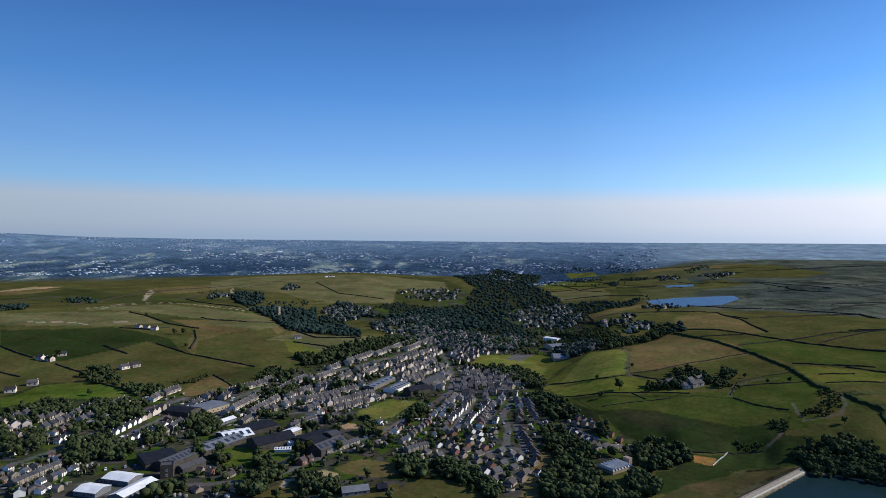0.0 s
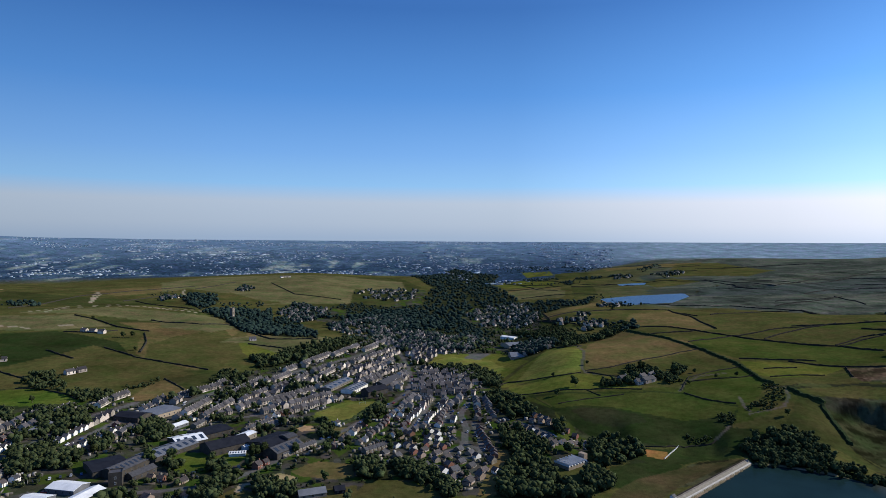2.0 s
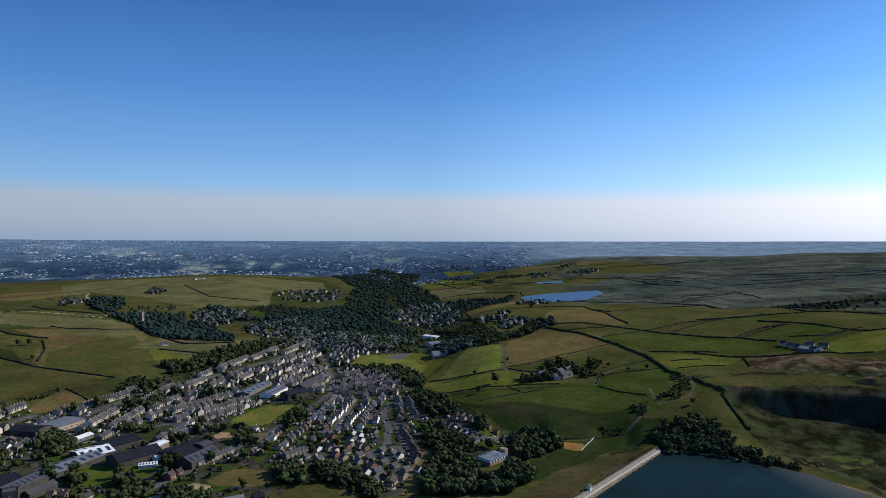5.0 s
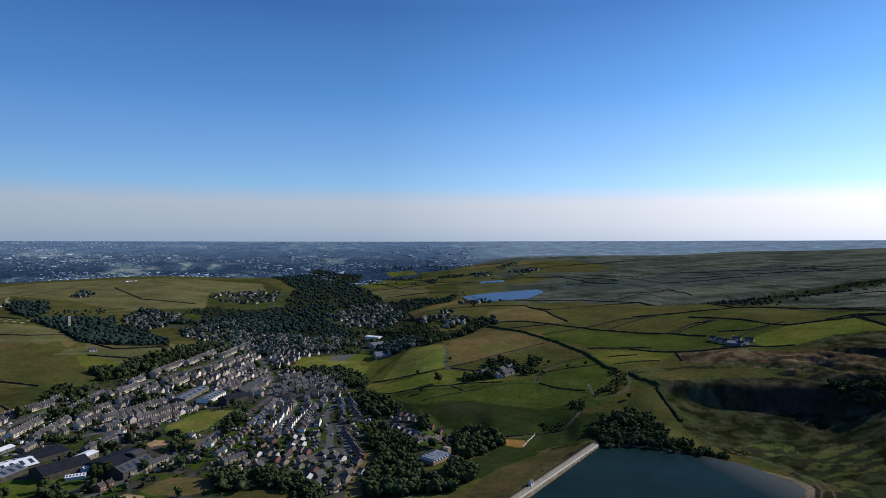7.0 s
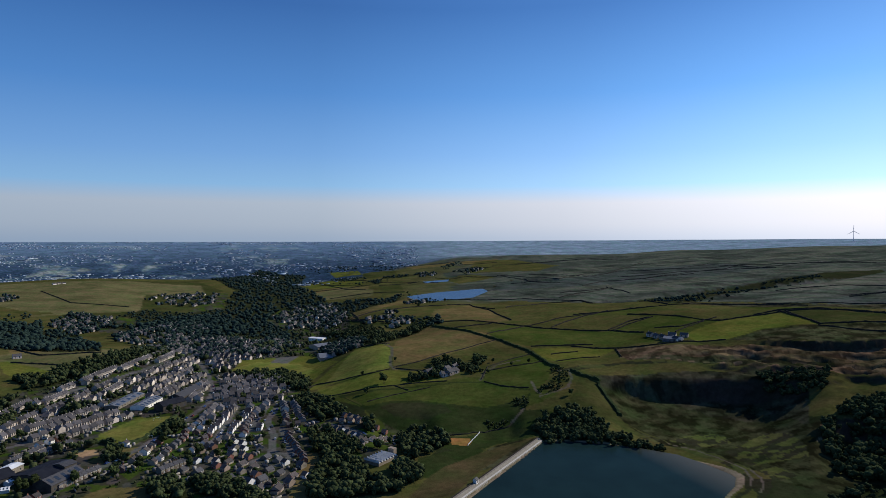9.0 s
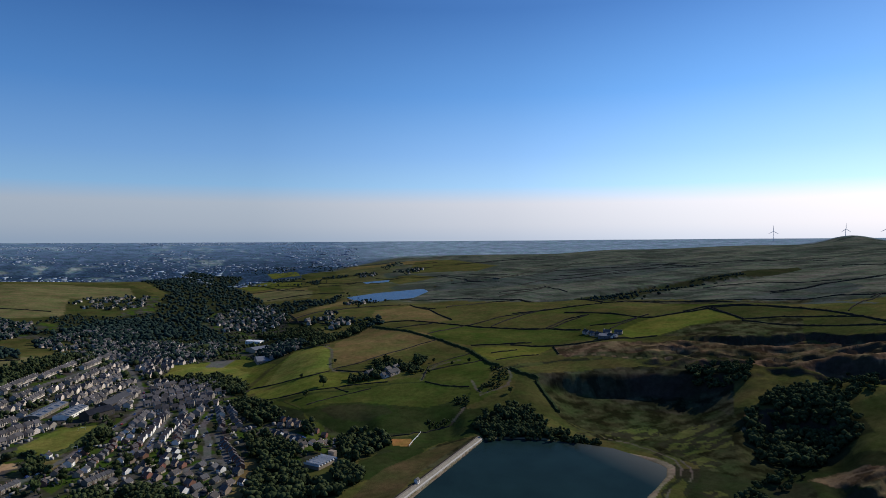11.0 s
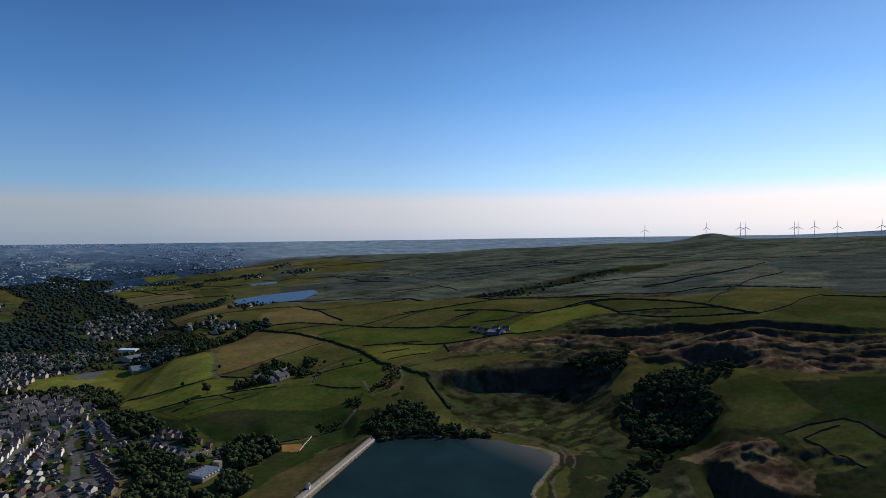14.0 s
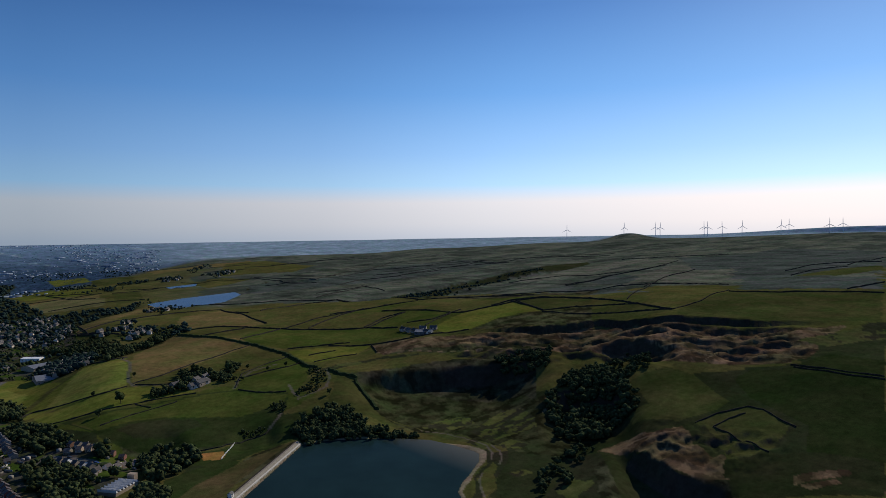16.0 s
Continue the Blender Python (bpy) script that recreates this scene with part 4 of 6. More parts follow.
def boundary(kind, *line):
    hedge = kind == "hedge"
    pts = along(line, 3.0 if hedge else 4.0)
    wide, tall = (1.7, 2.6) if hedge else (0.42, 1.2)
    verts, faces, spot = [], [], []
    slim = 1.0 if hedge else 0.7 + 0.8 * float(step(550, 1200, Vector(line[0]).length))
    for k, p in enumerate(pts):
        way = (pts[min(k + 1, len(pts) - 1)] - pts[max(k - 1, 0)]).normalized()
        out = Vector((way.y, -way.x))
        p = p + out * random.uniform(-0.4, 0.4)
        w, h = slim * wide * random.uniform(0.75, 1.3), tall * random.uniform(0.7, 1.3) * (1.0 if hedge else slim)
        spot.append((p, out, w, h))
    ground = height([one[0].x for one in spot], [one[0].y for one in spot])
    for (p, out, w, h), g in zip(spot, ground):
        for s, up in ((1.25, -0.5), (1.1, 0.55 * h), (0.7, h), (-0.7, h * random.uniform(0.9, 1.05)), (-1.1, 0.55 * h), (-1.25, -0.5)):
            q = p + out * s * w
            verts.append((q.x, q.y, g + up))
    for k in range(len(pts) - 1):
        a, b = 6 * k, 6 * k + 6
        faces += [(a + i, a + i + 1, b + i + 1, b + i) for i in range(5)]
    e = 6 * (len(pts) - 1)
    faces += [tuple(range(5, -1, -1)), tuple(range(e, e + 6))]
    if hedge:
        return tagged(link("hedge", verts, faces, HEDGELEAF), "dark overgrown field hedge of hawthorn", "hedge", "field boundaries")
    return tagged(link("drystone_wall", verts, faces, WALLSTONE), "dark weathered drystone field wall", "wall", "field boundaries")


boundary("wall", (-281, 1164), (-212, 1054), (-136, 1052))
boundary("wall", (-236, 994), (-168, 965))
boundary("wall", (-598, 1756), (-435, 1407))
boundary("wall", (-610, 1918), (-553, 2167))
boundary("wall", (-344, 1350), (-320, 1591))
boundary("wall", (-434, 2154), (-310, 1875), (-169, 1812))
boundary("wall", (-646, 1583), (-443, 1392))
boundary("wall", (-785, 1315), (-810, 1656))
boundary("wall", (-668, 1566), (-635, 1748))
boundary("hedge", (-23, 688), (-46, 622), (-66, 604))
boundary("hedge", (-102, 619), (-80, 626), (-66, 604))
boundary("wall", (1098, 1642), (1259, 1746), (1363, 1691), (1608, 1725))
boundary("wall", (921, 1487), (1105, 1533))
boundary("wall", (1038, 2003), (1118, 1804))
boundary("wall", (1444, 2002), (1889, 2343))
boundary("wall", (1688, 1912), (1970, 2039), (1914, 1655))
boundary("wall", (1056, 1360), (1139, 1579))
boundary("wall", (1976, 1185), (1997, 1007), (2178, 895))
boundary("wall", (1438, 473), (1592, 465), (1692, 357))
boundary("wall", (1458, 2098), (1175, 1896), (1127, 2265))
boundary("wall", (395, 2726), (568, 2287))
boundary("wall", (373, 2289), (590, 2253))
boundary("wall", (601, 2182), (764, 2198))
boundary("wall", (493, 1882), (595, 1857))
boundary("wall", (944, 2948), (1244, 3035))
boundary("wall", (876, 2340), (1091, 2222))
boundary("wall", (1182, 2822), (1406, 2864))
boundary("wall", (376, 1933), (493, 1882))
boundary("wall", (1109, 2257), (1106, 1846))
boundary("wall", (1304, 2707), (1935, 2747))
boundary("wall", (1207, 2178), (1305, 1971))
boundary("wall", (-810, 1656), (-751, 1840), (-638, 2005))
boundary("wall", (-967, 1372), (-932, 1537))
boundary("wall", (1808, 1741), (2184, 1695), (2385, 1457))
boundary("wall", (1307, 1131), (1458, 1053), (1519, 911))
boundary("wall", (1251, 904), (1426, 888), (1645, 846))
boundary("wall", (1576, 394), (1953, 402))
boundary("wall", (1363, 1691), (1744, 1805), (1996, 1855))
boundary("wall", (564, 1583), (747, 1453), (862, 1302), (839, 962), (1006, 803))
boundary("wall", (122, 762), (133, 769), (167, 749), (196, 738), (218, 743))
boundary("wall", (225, 748), (261, 759), (323, 798), (379, 826), (413, 840))
boundary("wall", (131, 702), (157, 692), (195, 685), (234, 682), (266, 673))
boundary("wall", (165, 645), (199, 655), (223, 659), (242, 662))
boundary("wall", (207, 682), (212, 672), (216, 663))
boundary("wall", (226, 743), (249, 724), (267, 715))
boundary("wall", (305, 661), (334, 706), (375, 729), (420, 743))
boundary("wall", (304, 653), (315, 627), (335, 604))
boundary("hedge", (135, 551), (180, 556), (204, 530))
boundary("wall", (204, 532), (230, 527), (257, 535), (275, 535), (281, 538))
boundary("wall", (329, 688), (356, 694), (384, 693), (407, 698))
boundary("wall", (255, 888), (265, 900), (238, 897), (219, 926))
boundary("wall", (286, 1246), (324, 1138), (392, 1157))
boundary("wall", (290, 1263), (387, 1317), (495, 1361), (598, 1370), (548, 1141), (527, 1015))
boundary("wall", (401, 1072), (458, 1047), (500, 974), (525, 919), (556, 881), (608, 832), (619, 764))
boundary("wall", (418, 887), (516, 942), (556, 954), (616, 977), (696, 987), (753, 979), (829, 959))
boundary("wall", (397, 980), (436, 986), (478, 996))
boundary("wall", (614, 833), (656, 852), (719, 866))
boundary("wall", (718, 933), (744, 833), (745, 775), (757, 755), (801, 736), (848, 715), (815, 660), (781, 607))
boundary("wall", (848, 715), (874, 688), (902, 654), (902, 600))
boundary("wall", (488, 759), (512, 739), (535, 719), (558, 689), (595, 666), (654, 643))
boundary("wall", (437, 782), (484, 768), (523, 756))
boundary("wall", (437, 727), (460, 729), (481, 731))
boundary("wall", (422, 689), (464, 694), (489, 691))
boundary("wall", (645, 728), (686, 750), (737, 769))
boundary("wall", (532, 716), (507, 670))
boundary("hedge", (381, 1034), (395, 974), (403, 880), (415, 835))
boundary("hedge", (415, 835), (417, 803), (421, 761), (414, 717), (404, 677), (406, 658))
boundary("hedge", (411, 637), (409, 613), (420, 593))
boundary("hedge", (415, 590), (401, 549), (390, 517))
boundary("wall", (488, 213), (479, 197), (469, 177), (460, 162))
boundary("wall", (488, 213), (506, 208), (520, 201))
boundary("wall", (533, 204), (530, 191), (513, 171), (505, 159))
boundary("wall", (487, 227), (512, 220), (533, 204))
boundary("wall", (630, 203), (626, 174), (621, 155), (623, 129))
boundary("wall", (625, 199), (619, 172), (613, 153), (616, 127))
boundary("wall", (847, 727), (813, 655), (780, 604))
boundary("wall", (813, 743), (852, 731), (879, 696), (909, 633), (873, 544), (826, 468), (780, 394))
boundary("wall", (780, 604), (823, 573), (833, 519), (826, 468))
boundary("wall", (1014, 417), (994, 335), (1029, 279), (1046, 217))
boundary("wall", (780, 394), (866, 395), (1035, 426))
boundary("wall", (1063, 266), (1144, 237))
boundary("wall", (-627, 889), (-580, 855), (-542, 831))
boundary("wall", (-495, 803), (-470, 786), (-437, 765))
boundary("wall", (-603, 1208), (-551, 1174), (-483, 1111), (-422, 1088))
boundary("wall", (-495, 916), (-463, 889), (-435, 867))
boundary("wall", (-428, 940), (-398, 916), (-363, 887))
boundary("wall", (-362, 884), (-331, 868), (-292, 846), (-246, 825))
boundary("wall", (-541, 1050), (-493, 1047), (-470, 1080))
boundary("wall", (-463, 1203), (-430, 1186), (-364, 1180), (-314, 1233))
boundary("wall", (-426, 725), (-400, 725), (-361, 705), (-341, 687))
boundary("wall", (-285, 781), (-265, 760), (-247, 739))
boundary("wall", (-422, 1070), (-390, 996), (-367, 915))
boundary("wall", (-534, 757), (-499, 741))
boundary("wall", (1283, 1918), (1527, 2040), (1626, 1946), (1767, 1896))
boundary("wall", (1373, 1835), (1490, 1783), (1634, 1818), (1816, 1781), (1915, 1656))
boundary("wall", (857, 1384), (1020, 1469), (1148, 1564))
boundary("wall", (1767, 1896), (1999, 1891), (2130, 1653), (2272, 1414))
boundary("wall", (1229, 888), (1444, 883), (1556, 848), (1822, 901))
boundary("wall", (1124, 625), (1327, 682), (1487, 692))
boundary("wall", (946, 864), (1104, 798), (1182, 709), (1159, 573), (1155, 475))
boundary("wall", (1317, 424), (1448, 423), (1529, 382))
boundary("wall", (1452, 2743), (1708, 2754), (1948, 2649))
boundary("wall", (868, 511), (1073, 597), (1215, 650))
boundary("wall", (771, 600), (775, 511), (778, 450), (780, 394))
boundary("wall", (609, 1198), (774, 1299), (866, 1302), (847, 1016))
boundary("wall", (642, 991), (716, 988), (794, 967))
boundary("wall", (550, 914), (651, 970), (720, 994))
boundary("wall", (610, 841), (672, 870), (713, 868))
boundary("wall", (584, 1315), (578, 1189))
boundary("wall", (650, 779), (682, 759), (775, 782))
boundary("wall", (188, 1420), (254, 1354), (292, 1198), (338, 1157))
boundary("wall", (323, 1406), (292, 1198))
boundary("wall", (476, 2674), (493, 2197), (526, 2078))
boundary("wall", (523, 2792), (638, 2343), (814, 2134))
boundary("wall", (1077, 2580), (1019, 2353))
boundary("wall", (1085, 2633), (1279, 2634))


# ---- woods and trees ----
def ball(detail):
    bm = bmesh.new()
    bmesh.ops.create_icosphere(bm, subdivisions=detail, radius=1)
    v = np.array([p.co for p in bm.verts])
    f = np.array([[p.index for p in face.verts] for face in bm.faces])
    bm.free()
    return v, f


def crown_shape(rng, lobes, detail, leaves, coarse=0.055):
    """A crown 1 high and about 1 wide: lumpy lobes under a coat of small leaf clumps."""
    bv, bf = ball(detail)
    verts, faces = [], []
    count = 0
    centres = []
    for k in range(lobes):
        a, r = rng.uniform(0, 6.28), 0.0 if k == 0 else rng.uniform(0.15, 0.36)
        c = np.array([r * math.cos(a), r * math.sin(a), 0.5 if k == 0 else rng.uniform(0.26, 0.8)])
        big = 0.36 if lobes < 5 else 0.28
        size = np.array([big, big, big * 1.15]) if k == 0 else rng.uniform(0.13, 0.24) * np.array([1, 1, 0.95])
        v = bv * (1 + rng.uniform(-0.3, 0.3, (len(bv), 1))) * size + c
        verts.append(v)
        faces.append(bf + count)
        count += len(v)
        centres.append((c, size))
    for k in range(leaves):
        c, size = centres[rng.integers(len(centres))]
        n = rng.normal(size=3)
        n /= np.linalg.norm(n)
        n[2] = abs(n[2]) * 0.9 - 0.25
        p = c + n * size * rng.uniform(0.95, 1.2)
        u = np.cross(n, rng.normal(size=3))
        u /= np.linalg.norm(u)
        w = np.cross(n, u)
        s = rng.uniform(0.6, 1.3) * coarse
        tip = n * s * rng.uniform(0.2, 0.9)
        verts.append(np.array([p - u * s, p - w * s * 0.7 + tip, p + u * s, p + w * s * 0.7 + tip]))
        faces.append(np.array([[count, count + 1, count + 2], [count, count + 2, count + 3]]))
        count += 4
    return np.concatenate(verts), np.concatenate(faces)


def joined(name, pieces, material, label, category):
    """One mesh of many copies of small templates: (verts, faces) pairs."""
    verts, faces, base = [], [], 0
    for v, f in pieces:
        verts.append(v)
        faces.append(f + base)
        base += len(v)
    v, f = np.concatenate(verts), np.concatenate(faces)
    mesh = bpy.data.meshes.new(name)
    mesh.vertices.add(len(v))
    mesh.vertices.foreach_set("co", v.astype(np.float32).ravel())
    mesh.loops.add(f.size)
    mesh.loops.foreach_set("vertex_index", f.astype(np.int32).ravel())
    mesh.polygons.add(len(f))
    mesh.polygons.foreach_set("loop_start", np.arange(0, f.size, f.shape[1], dtype=np.int32))
    mesh.materials.append(material)
    mesh.update(calc_edges=True)
    return tagged(new(name, mesh), label, category, kind="stuff")


rng = np.random.default_rng(7)
NEAR_CROWNS = [crown_shape(rng, 13, 1, 360, 0.05) for k in range(3)]
WOOD_CROWNS = [crown_shape(rng, 6, 1, 38, 0.1) for k in range(5)]
FAR_CROWNS = [crown_shape(rng, 2, 1, 14, 0.1) for k in range(4)]


def planted(shape, x, y, z, tall, wide, turn):
    v, f = shape
    c, s = math.cos(turn), math.sin(turn)
    return np.stack([(v[:, 0] * c - v[:, 1] * s) * wide + x, (v[:, 0] * s + v[:, 1] * c) * wide + y, v[:, 2] * tall + z], 1), f


def wood(count, tall, *poly):
    count, tall = int(count * 1.55), tall * 0.92
    xs, ys = [p[0] for p in poly], [p[1] for p in poly]
    x, y = rng.uniform(min(xs), max(xs), 60 * count), rng.uniform(min(ys), max(ys), 60 * count)
    k = np.where(inside(x, y, poly))[0][:count]
    x, y = x[k], y[k]
    z = height(x, y)
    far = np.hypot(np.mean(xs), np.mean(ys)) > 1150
    pieces = []
    for a, b, c in zip(x, y, z):
        t = tall * rng.uniform(0.5, 1.25)
        spread = rng.uniform(1.0, 1.5) if far else rng.uniform(0.8, 1.15)
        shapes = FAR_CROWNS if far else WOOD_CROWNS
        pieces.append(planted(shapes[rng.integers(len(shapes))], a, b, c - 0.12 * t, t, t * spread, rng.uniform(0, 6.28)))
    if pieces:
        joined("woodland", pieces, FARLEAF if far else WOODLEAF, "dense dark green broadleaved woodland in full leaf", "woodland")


wood(110, 11, (-562, 1650), (-586, 1791), (-513, 1788), (-463, 1641), (-435, 1407))
wood(330, 11, (-415, 1343), (-405, 1483), (-314, 1563), (-266, 1324), (-150, 1168), (-138, 1073), (-224, 1116), (-280, 1140), (-348, 1276))
wood(60, 10, (-295, 1156), (-304, 1283), (-233, 1162), (-241, 1102))
wood(220, 10, (-212, 896), (-184, 918), (-146, 991), (-82, 1099), (-48, 1106), (-45, 1037), (-91, 980), (-138, 886), (-185, 846))
wood(820, 12, (78, 1538), (59, 1787), (115, 2264), (40, 2730), (285, 3303), (478, 3017), (374, 2659), (375, 2235), (357, 1830), (197, 1730), (119, 1366), (96, 1220))
wood(160, 11, (-192, 1492), (-113, 1506), (-35, 1662), (25, 1644), (85, 1416), (20, 1303), (-28, 1351), (-105, 1403))
wood(200, 11, (-59, 1518), (57, 1729), (85, 1416), (88, 1263), (8, 1214), (-39, 1301))
wood(140, 11, (205, 1217), (260, 1082), (304, 1030), (417, 1111), (383, 1045), (239, 891), (235, 1013))
wood(120, 9, (350, 1798), (460, 1669), (567, 1768), (467, 1542), (336, 1399), (305, 1433))
wood(60, 9, (42, 888), (76, 864), (125, 779), (107, 750), (72, 817))
wood(40, 10, (-140, 431), (-143, 463), (-131, 480), (-118, 465), (-129, 431))
wood(60, 10, (-405, 604), (-410, 648), (-390, 634), (-383, 650), (-359, 610), (-387, 594))
wood(50, 10, (-354, 602), (-352, 648), (-303, 656), (-293, 600), (-311, 563))
wood(40, 10, (-340, 514), (-359, 550), (-345, 545), (-327, 508))
wood(60, 10, (-295, 486), (-317, 539), (-277, 527), (-267, 500), (-279, 474))
wood(40, 10, (-398, 564), (-368, 535), (-341, 508), (-341, 483))
wood(30, 10, (-92, 431), (-104, 458), (-93, 466), (-75, 459), (-71, 432))
wood(110, 8.5, (285, 509), (314, 529), (342, 527), (360, 506), (335, 471), (285, 478))
wood(40, 9, (248, 690), (272, 741), (305, 755), (302, 716), (266, 688))
wood(30, 8, (300, 728), (320, 714), (324, 680), (296, 687))
wood(90, 8.5, (288, 487), (322, 524), (345, 500), (359, 465), (373, 433), (361, 427), (329, 460), (303, 474))
wood(60, 9, (957, 1188), (1170, 1302), (1389, 1291), (1628, 1310), (1592, 1236), (1252, 1164), (883, 983))
wood(70, 9, (620, 2407), (721, 2456), (955, 2552), (723, 2544), (615, 2233))
wood(40, 9, (1011, 2520), (1215, 2672), (1090, 2443))
wood(30, 9, (-851, 1403), (-890, 1502), (-807, 1474), (-755, 1367))
wood(40, 9, (-859, 1218), (-855, 1294), (-781, 1183), (-809, 1147))
wood(50, 8, (535, 2753), (650, 2616), (637, 2474), (523, 2572))
wood(40, 8, (923, 3469), (921, 2960), (843, 2790), (777, 3022))
wood(60, 8, (522, 3299), (810, 3389), (724, 3025), (544, 3082))
wood(30, 7, (1080, 2852), (1263, 3016), (1241, 2901), (1057, 2727))
wood(18, 3.5, (-687, 1761), (-664, 1874), (-616, 1784), (-652, 1710))
wood(26, 6, (-454, 1608), (-374, 1706), (-330, 1640), (-405, 1483))
wood(25, 5, (470, 1703), (598, 1760), (588, 1502), (492, 1485))
wood(260, 7, (-137, 1629), (25, 1690), (135, 1550), (183, 1148), (262, 1048), (222, 957), (181, 1135), (84, 1220), (-25, 1210), (-112, 1339))
wood(120, 8, (-292, 1452), (-237, 1439), (-150, 1168), (-254, 1265))
wood(120, 8, (57, 1358), (135, 1550), (157, 1271), (183, 1148), (91, 1158))
wood(90, 7, (230, 1178), (288, 1156), (305, 1069), (242, 1046))
wood(90, 7, (-182, 1637), (-133, 1776), (-36, 1714), (75, 1792), (54, 1648), (-92, 1605))
wood(60, 4, (397, 660), (413, 649), (389, 607), (358, 579), (338, 574), (333, 583), (365, 611))
wood(22, 4, (305, 583), (317, 579), (315, 566), (305, 556), (299, 569))
wood(18, 3.5, (260, 551), (276, 549), (279, 540), (269, 534), (257, 540))
wood(90, 8, (556, 507), (588, 488), (606, 457), (562, 430), (545, 452), (545, 486))
wood(50, 8, (597, 376), (637, 376), (641, 347), (583, 318), (560, 324), (557, 347))
wood(230, 11, (487, 376), (530, 394), (578, 396), (580, 365), (546, 322), (524, 298), (502, 288), (492, 293), (465, 288), (443, 304), (441, 329))
wood(20, 8, (321, 280), (366, 291), (417, 302), (438, 295), (428, 278), (376, 263), (343, 254))
wood(10, 9, (268, 706), (298, 736), (282, 755))
wood(26, 9, (272, 717), (296, 751), (308, 732), (288, 711))
wood(22, 9, (327, 740), (351, 766), (343, 727), (320, 711))
wood(22, 8, (228, 702), (248, 711), (247, 689), (229, 687))
wood(40, 6, (315, 1035), (368, 1086), (411, 1115), (374, 1029), (330, 1021))
wood(50, 9, (-7, 498), (11, 497), (24, 483), (29, 466), (22, 445), (14, 459), (-2, 474))
wood(30, 8, (25, 471), (35, 463), (44, 444), (37, 433), (29, 434))
wood(40, 10, (-35, 495), (-25, 508), (-11, 492), (-6, 467), (-27, 468))
wood(90, 10, (41, 857), (74, 879), (105, 870), (124, 838), (132, 790), (120, 737), (96, 793), (71, 834))
wood(70, 10, (96, 709), (121, 722), (132, 674), (135, 634), (126, 618), (109, 615), (101, 659))
wood(70, 10, (94, 594), (113, 578), (127, 545), (126, 519), (94, 481), (93, 519), (90, 552))
wood(120, 11, (83, 482), (109, 510), (118, 479), (117, 455), (135, 438), (132, 425), (65, 431), (74, 451))
wood(60, 11, (169, 558), (189, 568), (209, 530), (204, 510), (178, 489), (156, 483), (160, 518))
wood(50, 11, (143, 470), (159, 463), (154, 441), (141, 437), (136, 448))
wood(16, 9, (-75, 583), (-63, 591), (-59, 569), (-70, 564))
wood(24, 9, (-36, 625), (-27, 653), (-15, 670), (-15, 642), (-29, 614))
wood(40, 9, (-432, 747), (-438, 781), (-421, 795), (-388, 759), (-367, 712), (-391, 721), (-410, 719))
wood(40, 9, (-370, 711), (-349, 713), (-315, 709), (-304, 678), (-331, 677))
wood(12, 5, (-317, 743), (-299, 757), (-290, 785), (-285, 771), (-292, 740), (-310, 730))
wood(26, 8, (1065, 2757), (1243, 3018), (1212, 2905), (1022, 2611))
wood(110, 7, (981, 1218), (1100, 1270), (1264, 1309), (1394, 1320), (1400, 1302), (1117, 1157), (859, 992))
wood(60, 6, (1438, 1314), (1575, 1315), (1728, 1342), (1642, 1264), (1532, 1279))
wood(30, 9, (378, 1123), (431, 1129), (404, 1044), (364, 1035))
wood(18, 8, (508, 1534), (605, 1606), (573, 1502), (473, 1387))
wood(18, 7, (717, 2888), (838, 2972), (1049, 3171), (959, 2897), (787, 2791))
wood(24, 7, (483, 2579), (586, 2406), (700, 2400), (682, 2322), (564, 2316))
wood(14, 7, (367, 2772), (427, 2836), (487, 2737), (443, 2623))
wood(45, 10, (-364, 650), (-354, 662), (-325, 645), (-304, 628), (-302, 589), (-304, 560), (-313, 559))
wood(40, 10, (-302, 545), (-280, 539), (-255, 519), (-250, 489), (-277, 495))
wood(40, 10, (-248, 617), (-236, 631), (-211, 595), (-204, 554), (-226, 574))
wood(24, 9, (-267, 557), (-256, 572), (-239, 546), (-249, 529))
wood(7, 11, (-184, 505), (-179, 522), (-169, 495), (-176, 488))
wood(7, 10, (-150, 503), (-139, 509), (-131, 485), (-142, 483))
wood(20, 9, (-107, 469), (-86, 457), (-80, 444), (-102, 445))
wood(30, 9, (-203, 700), (-193, 757), (-177, 765), (-170, 720), (-188, 686))
wood(14, 8, (-188, 648), (-166, 631), (-153, 636), (-150, 615), (-174, 617))
wood(30, 9, (-232, 776), (-228, 822), (-198, 813), (-187, 780), (-202, 751))

TREE_KINDS = []
for _shape in NEAR_CROWNS:
    _tree = new("tree")
    tagged(_tree, "dark green broadleaved tree in full leaf", "tree", "single trees")
    _v, _f = planted(_shape, 0, 0, 0.12, 0.92, 0.85, 0)
    link("crown", _v, _f, LEAF, _tree)
    _tv, _tf = [], []
    for _k, (_r, _h) in enumerate(((0.05, -0.03), (0.032, 0.06), (0.025, 0.25), (0.012, 0.55))):
        _tv += [(_r * math.cos(a * math.pi / 3), _r * math.sin(a * math.pi / 3), _h) for a in range(6)]
    for _k in range(3):
        _tf += [(6 * _k + a, 6 * _k + (a + 1) % 6, 6 * _k + 6 + (a + 1) % 6, 6 * _k + 6 + a) for a in range(6)]
    link("trunk", _tv, _tf, BARK, _tree)
    TREE_KINDS.append([_tree, False])


